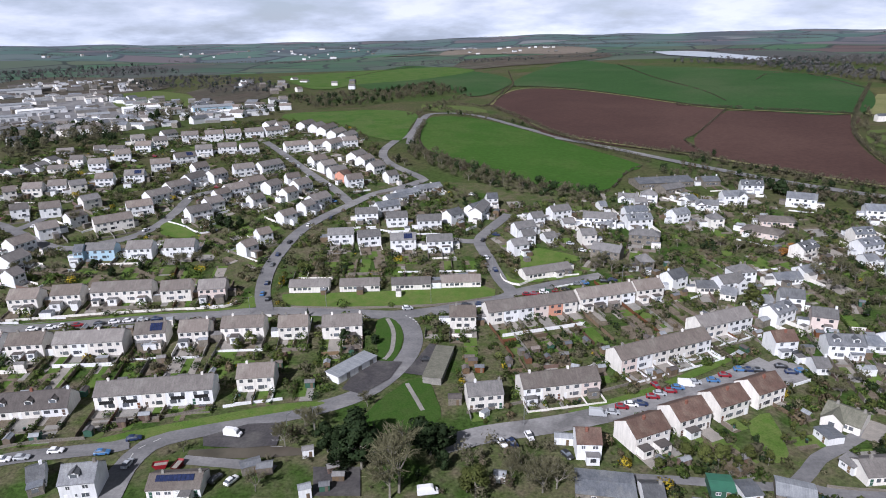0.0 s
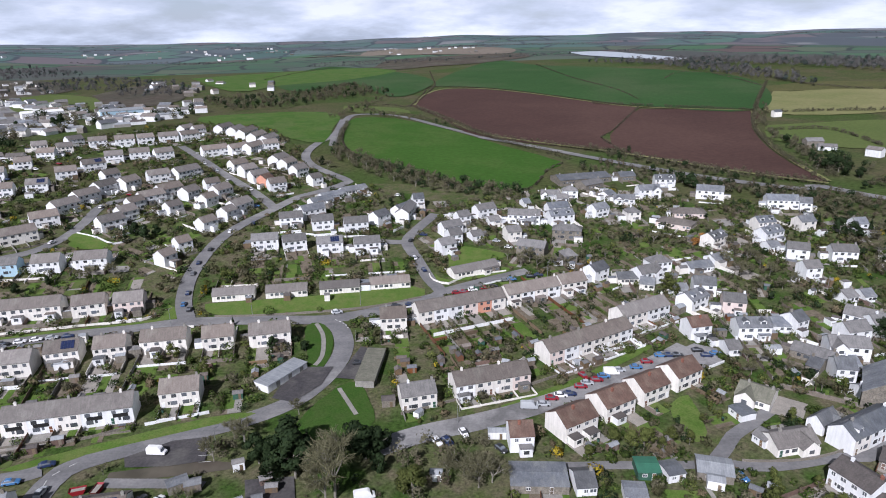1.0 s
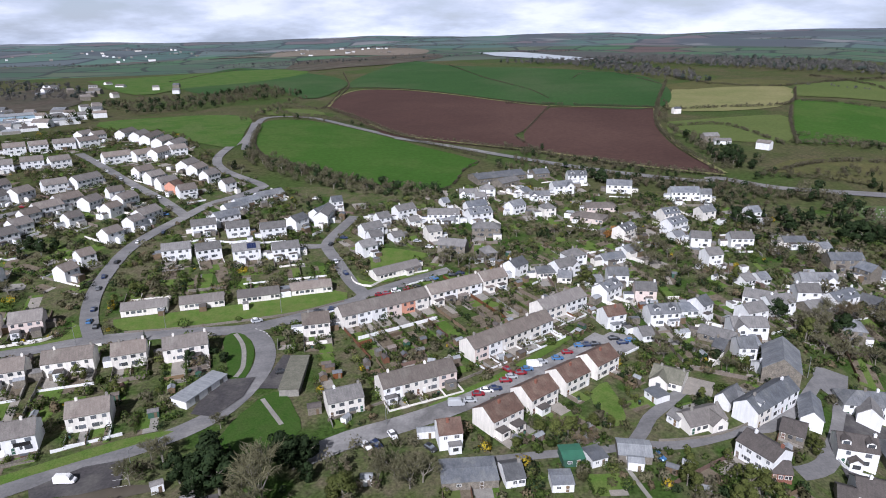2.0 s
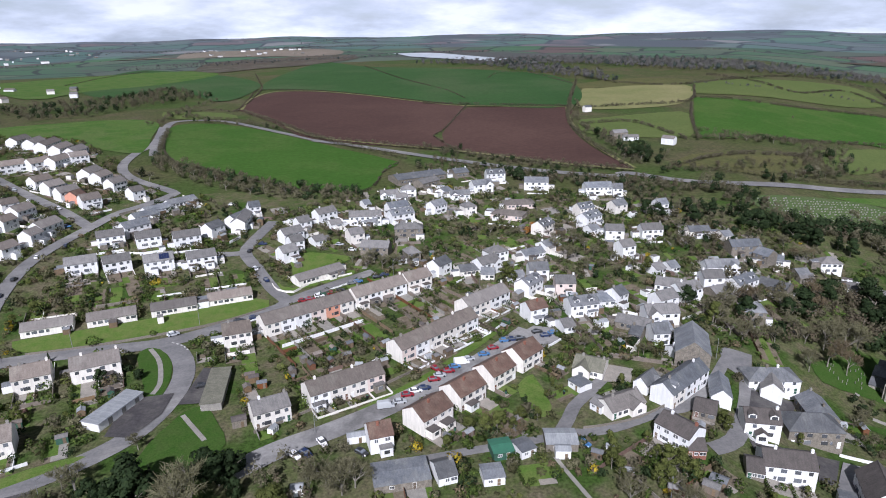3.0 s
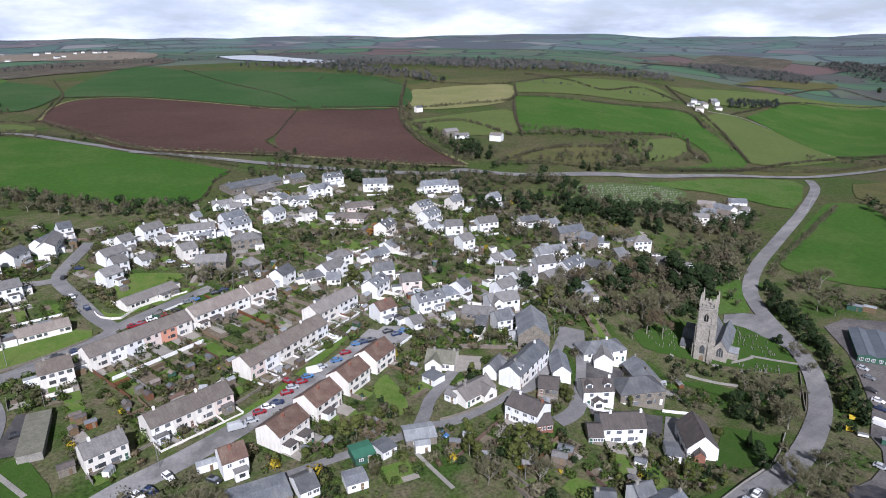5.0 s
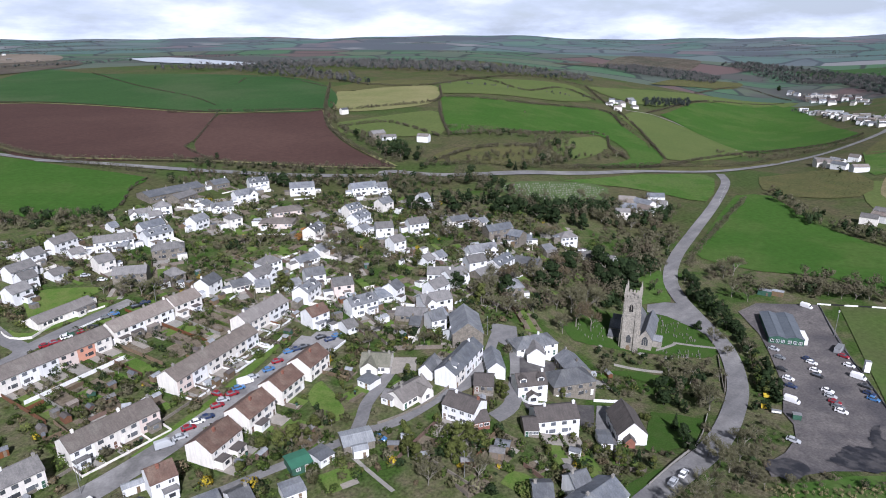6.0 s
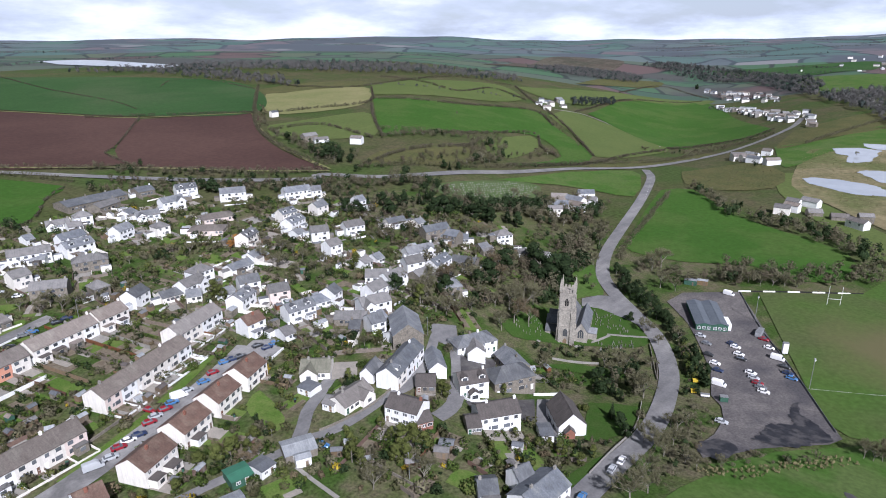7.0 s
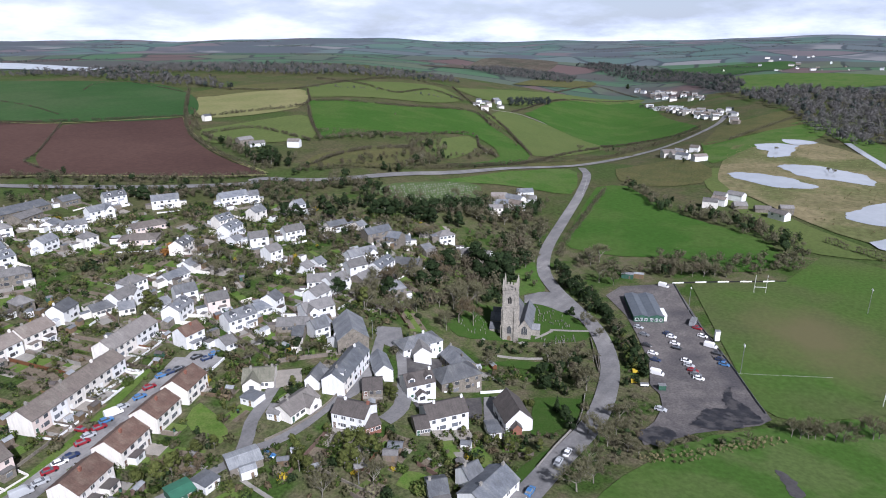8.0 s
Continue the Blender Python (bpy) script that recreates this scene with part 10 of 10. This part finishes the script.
# rows of leafless trees along hedges and roads
for pts, w, gap, h in (
    ([(389, 408), (433, 395), (475, 389), (486, 357)], 12, 7, 8.0), ([(373, 309), (456, 322), (561, 325)], 10, 7, 6.0), ([(702, 298), (717, 262), (829, 243), (886, 213)], 14, 7, 5.0),
    ([(318, 132), (316, 106), (328, 84), (345, 62)], 10, 5, 7.5), ([(169, 481), (185, 469), (200, 455)], 8, 5, 7.0), ([(206, 430), (240, 397), (283, 356)], 7, 6, 6.0), ([(422, 306), (498, 291), (572, 255)], 7, 6, 3.2),
    ([(-32, 642), (-15, 688), (11, 761), (39, 822)], 12, 9, 7.0), ([(-5, 724), (16, 660), (51, 634), (84, 575)], 14, 7, 6.0), ([(344, 518), (425, 641)], 12, 8, 6.0), ([(300, 342), (329, 327), (382, 331), (446, 338)], 12, 7, 6.5),
    ([(595, 305), (690, 400), (780, 480)], 8, 9, 4.0), ([(640, 690), (740, 605), (850, 560)], 8, 9, 4.5), ([(400, 596), (458, 586), (530, 575)], 8, 8, 4.5),
):
    wood(band(pts, w), gap, h, share=(0.62, 0.26, 0.12), per=110, label="row of leafless grey-brown trees along a hedge")

wood([(343.7, 233.7), (362.8, 213.6), (374.8, 191.3), (430.9, 201.2), (437.2, 221.4), (399.7, 240.6)], 6.5, 5.5, share=(0.6, 0.25, 0.15), per=110, label="leafless garden trees and bushes")
wood([(350.2, 201.7), (303.2, 150.2), (267.4, 130.3), (271.7, 147.3), (304.0, 182.5), (310.2, 202.6)], 5.5, 5.0, share=(0.6, 0.3, 0.1), per=110, label="brown leafless trees on the slope above the church")
wood([(250.5, 80.7), (225.1, 64.1), (212.6, 63.0), (234.5, 78.8)], 3.0, 4.2, mats=("leaf_olive", "leaf", "evergreen"), share=(0.6, 0.25, 0.15), per=150, label="clipped olive-green conifers beside the car park")
wood(band([(154.2, 40.9), (161.2, 32.1), (178.8, 21.8), (196.0, 9.4)], 5.0), 1.5, 1.5, mats=("reed", "hedge", "reed"), share=(0.5, 0.2, 0.3), per=60, label="bank of tall dry grass below the car park")

# reeds and tussocks of the marsh
wood([(746, 139), (799, 74), (710, -5), (593, -34), (481, -33), (457, -4), (484, 33), (537, 78), (576, 110)], 9, 1.6, mats=("reed", "leaf_olive", "reed"), share=(0.5, 0.15, 0.35), per=40, label="tawny reeds and rush tussocks")
wood([(582, 206), (663, 170), (621, 130), (564, 124), (530, 157)], 8, 1.4, mats=("hedge", "leaf_olive", "wood_twig"), share=(0.5, 0.2, 0.3), per=24, label="rough brown tussocks and brambles")

# copses on the far hills
copse = random.Random(8)
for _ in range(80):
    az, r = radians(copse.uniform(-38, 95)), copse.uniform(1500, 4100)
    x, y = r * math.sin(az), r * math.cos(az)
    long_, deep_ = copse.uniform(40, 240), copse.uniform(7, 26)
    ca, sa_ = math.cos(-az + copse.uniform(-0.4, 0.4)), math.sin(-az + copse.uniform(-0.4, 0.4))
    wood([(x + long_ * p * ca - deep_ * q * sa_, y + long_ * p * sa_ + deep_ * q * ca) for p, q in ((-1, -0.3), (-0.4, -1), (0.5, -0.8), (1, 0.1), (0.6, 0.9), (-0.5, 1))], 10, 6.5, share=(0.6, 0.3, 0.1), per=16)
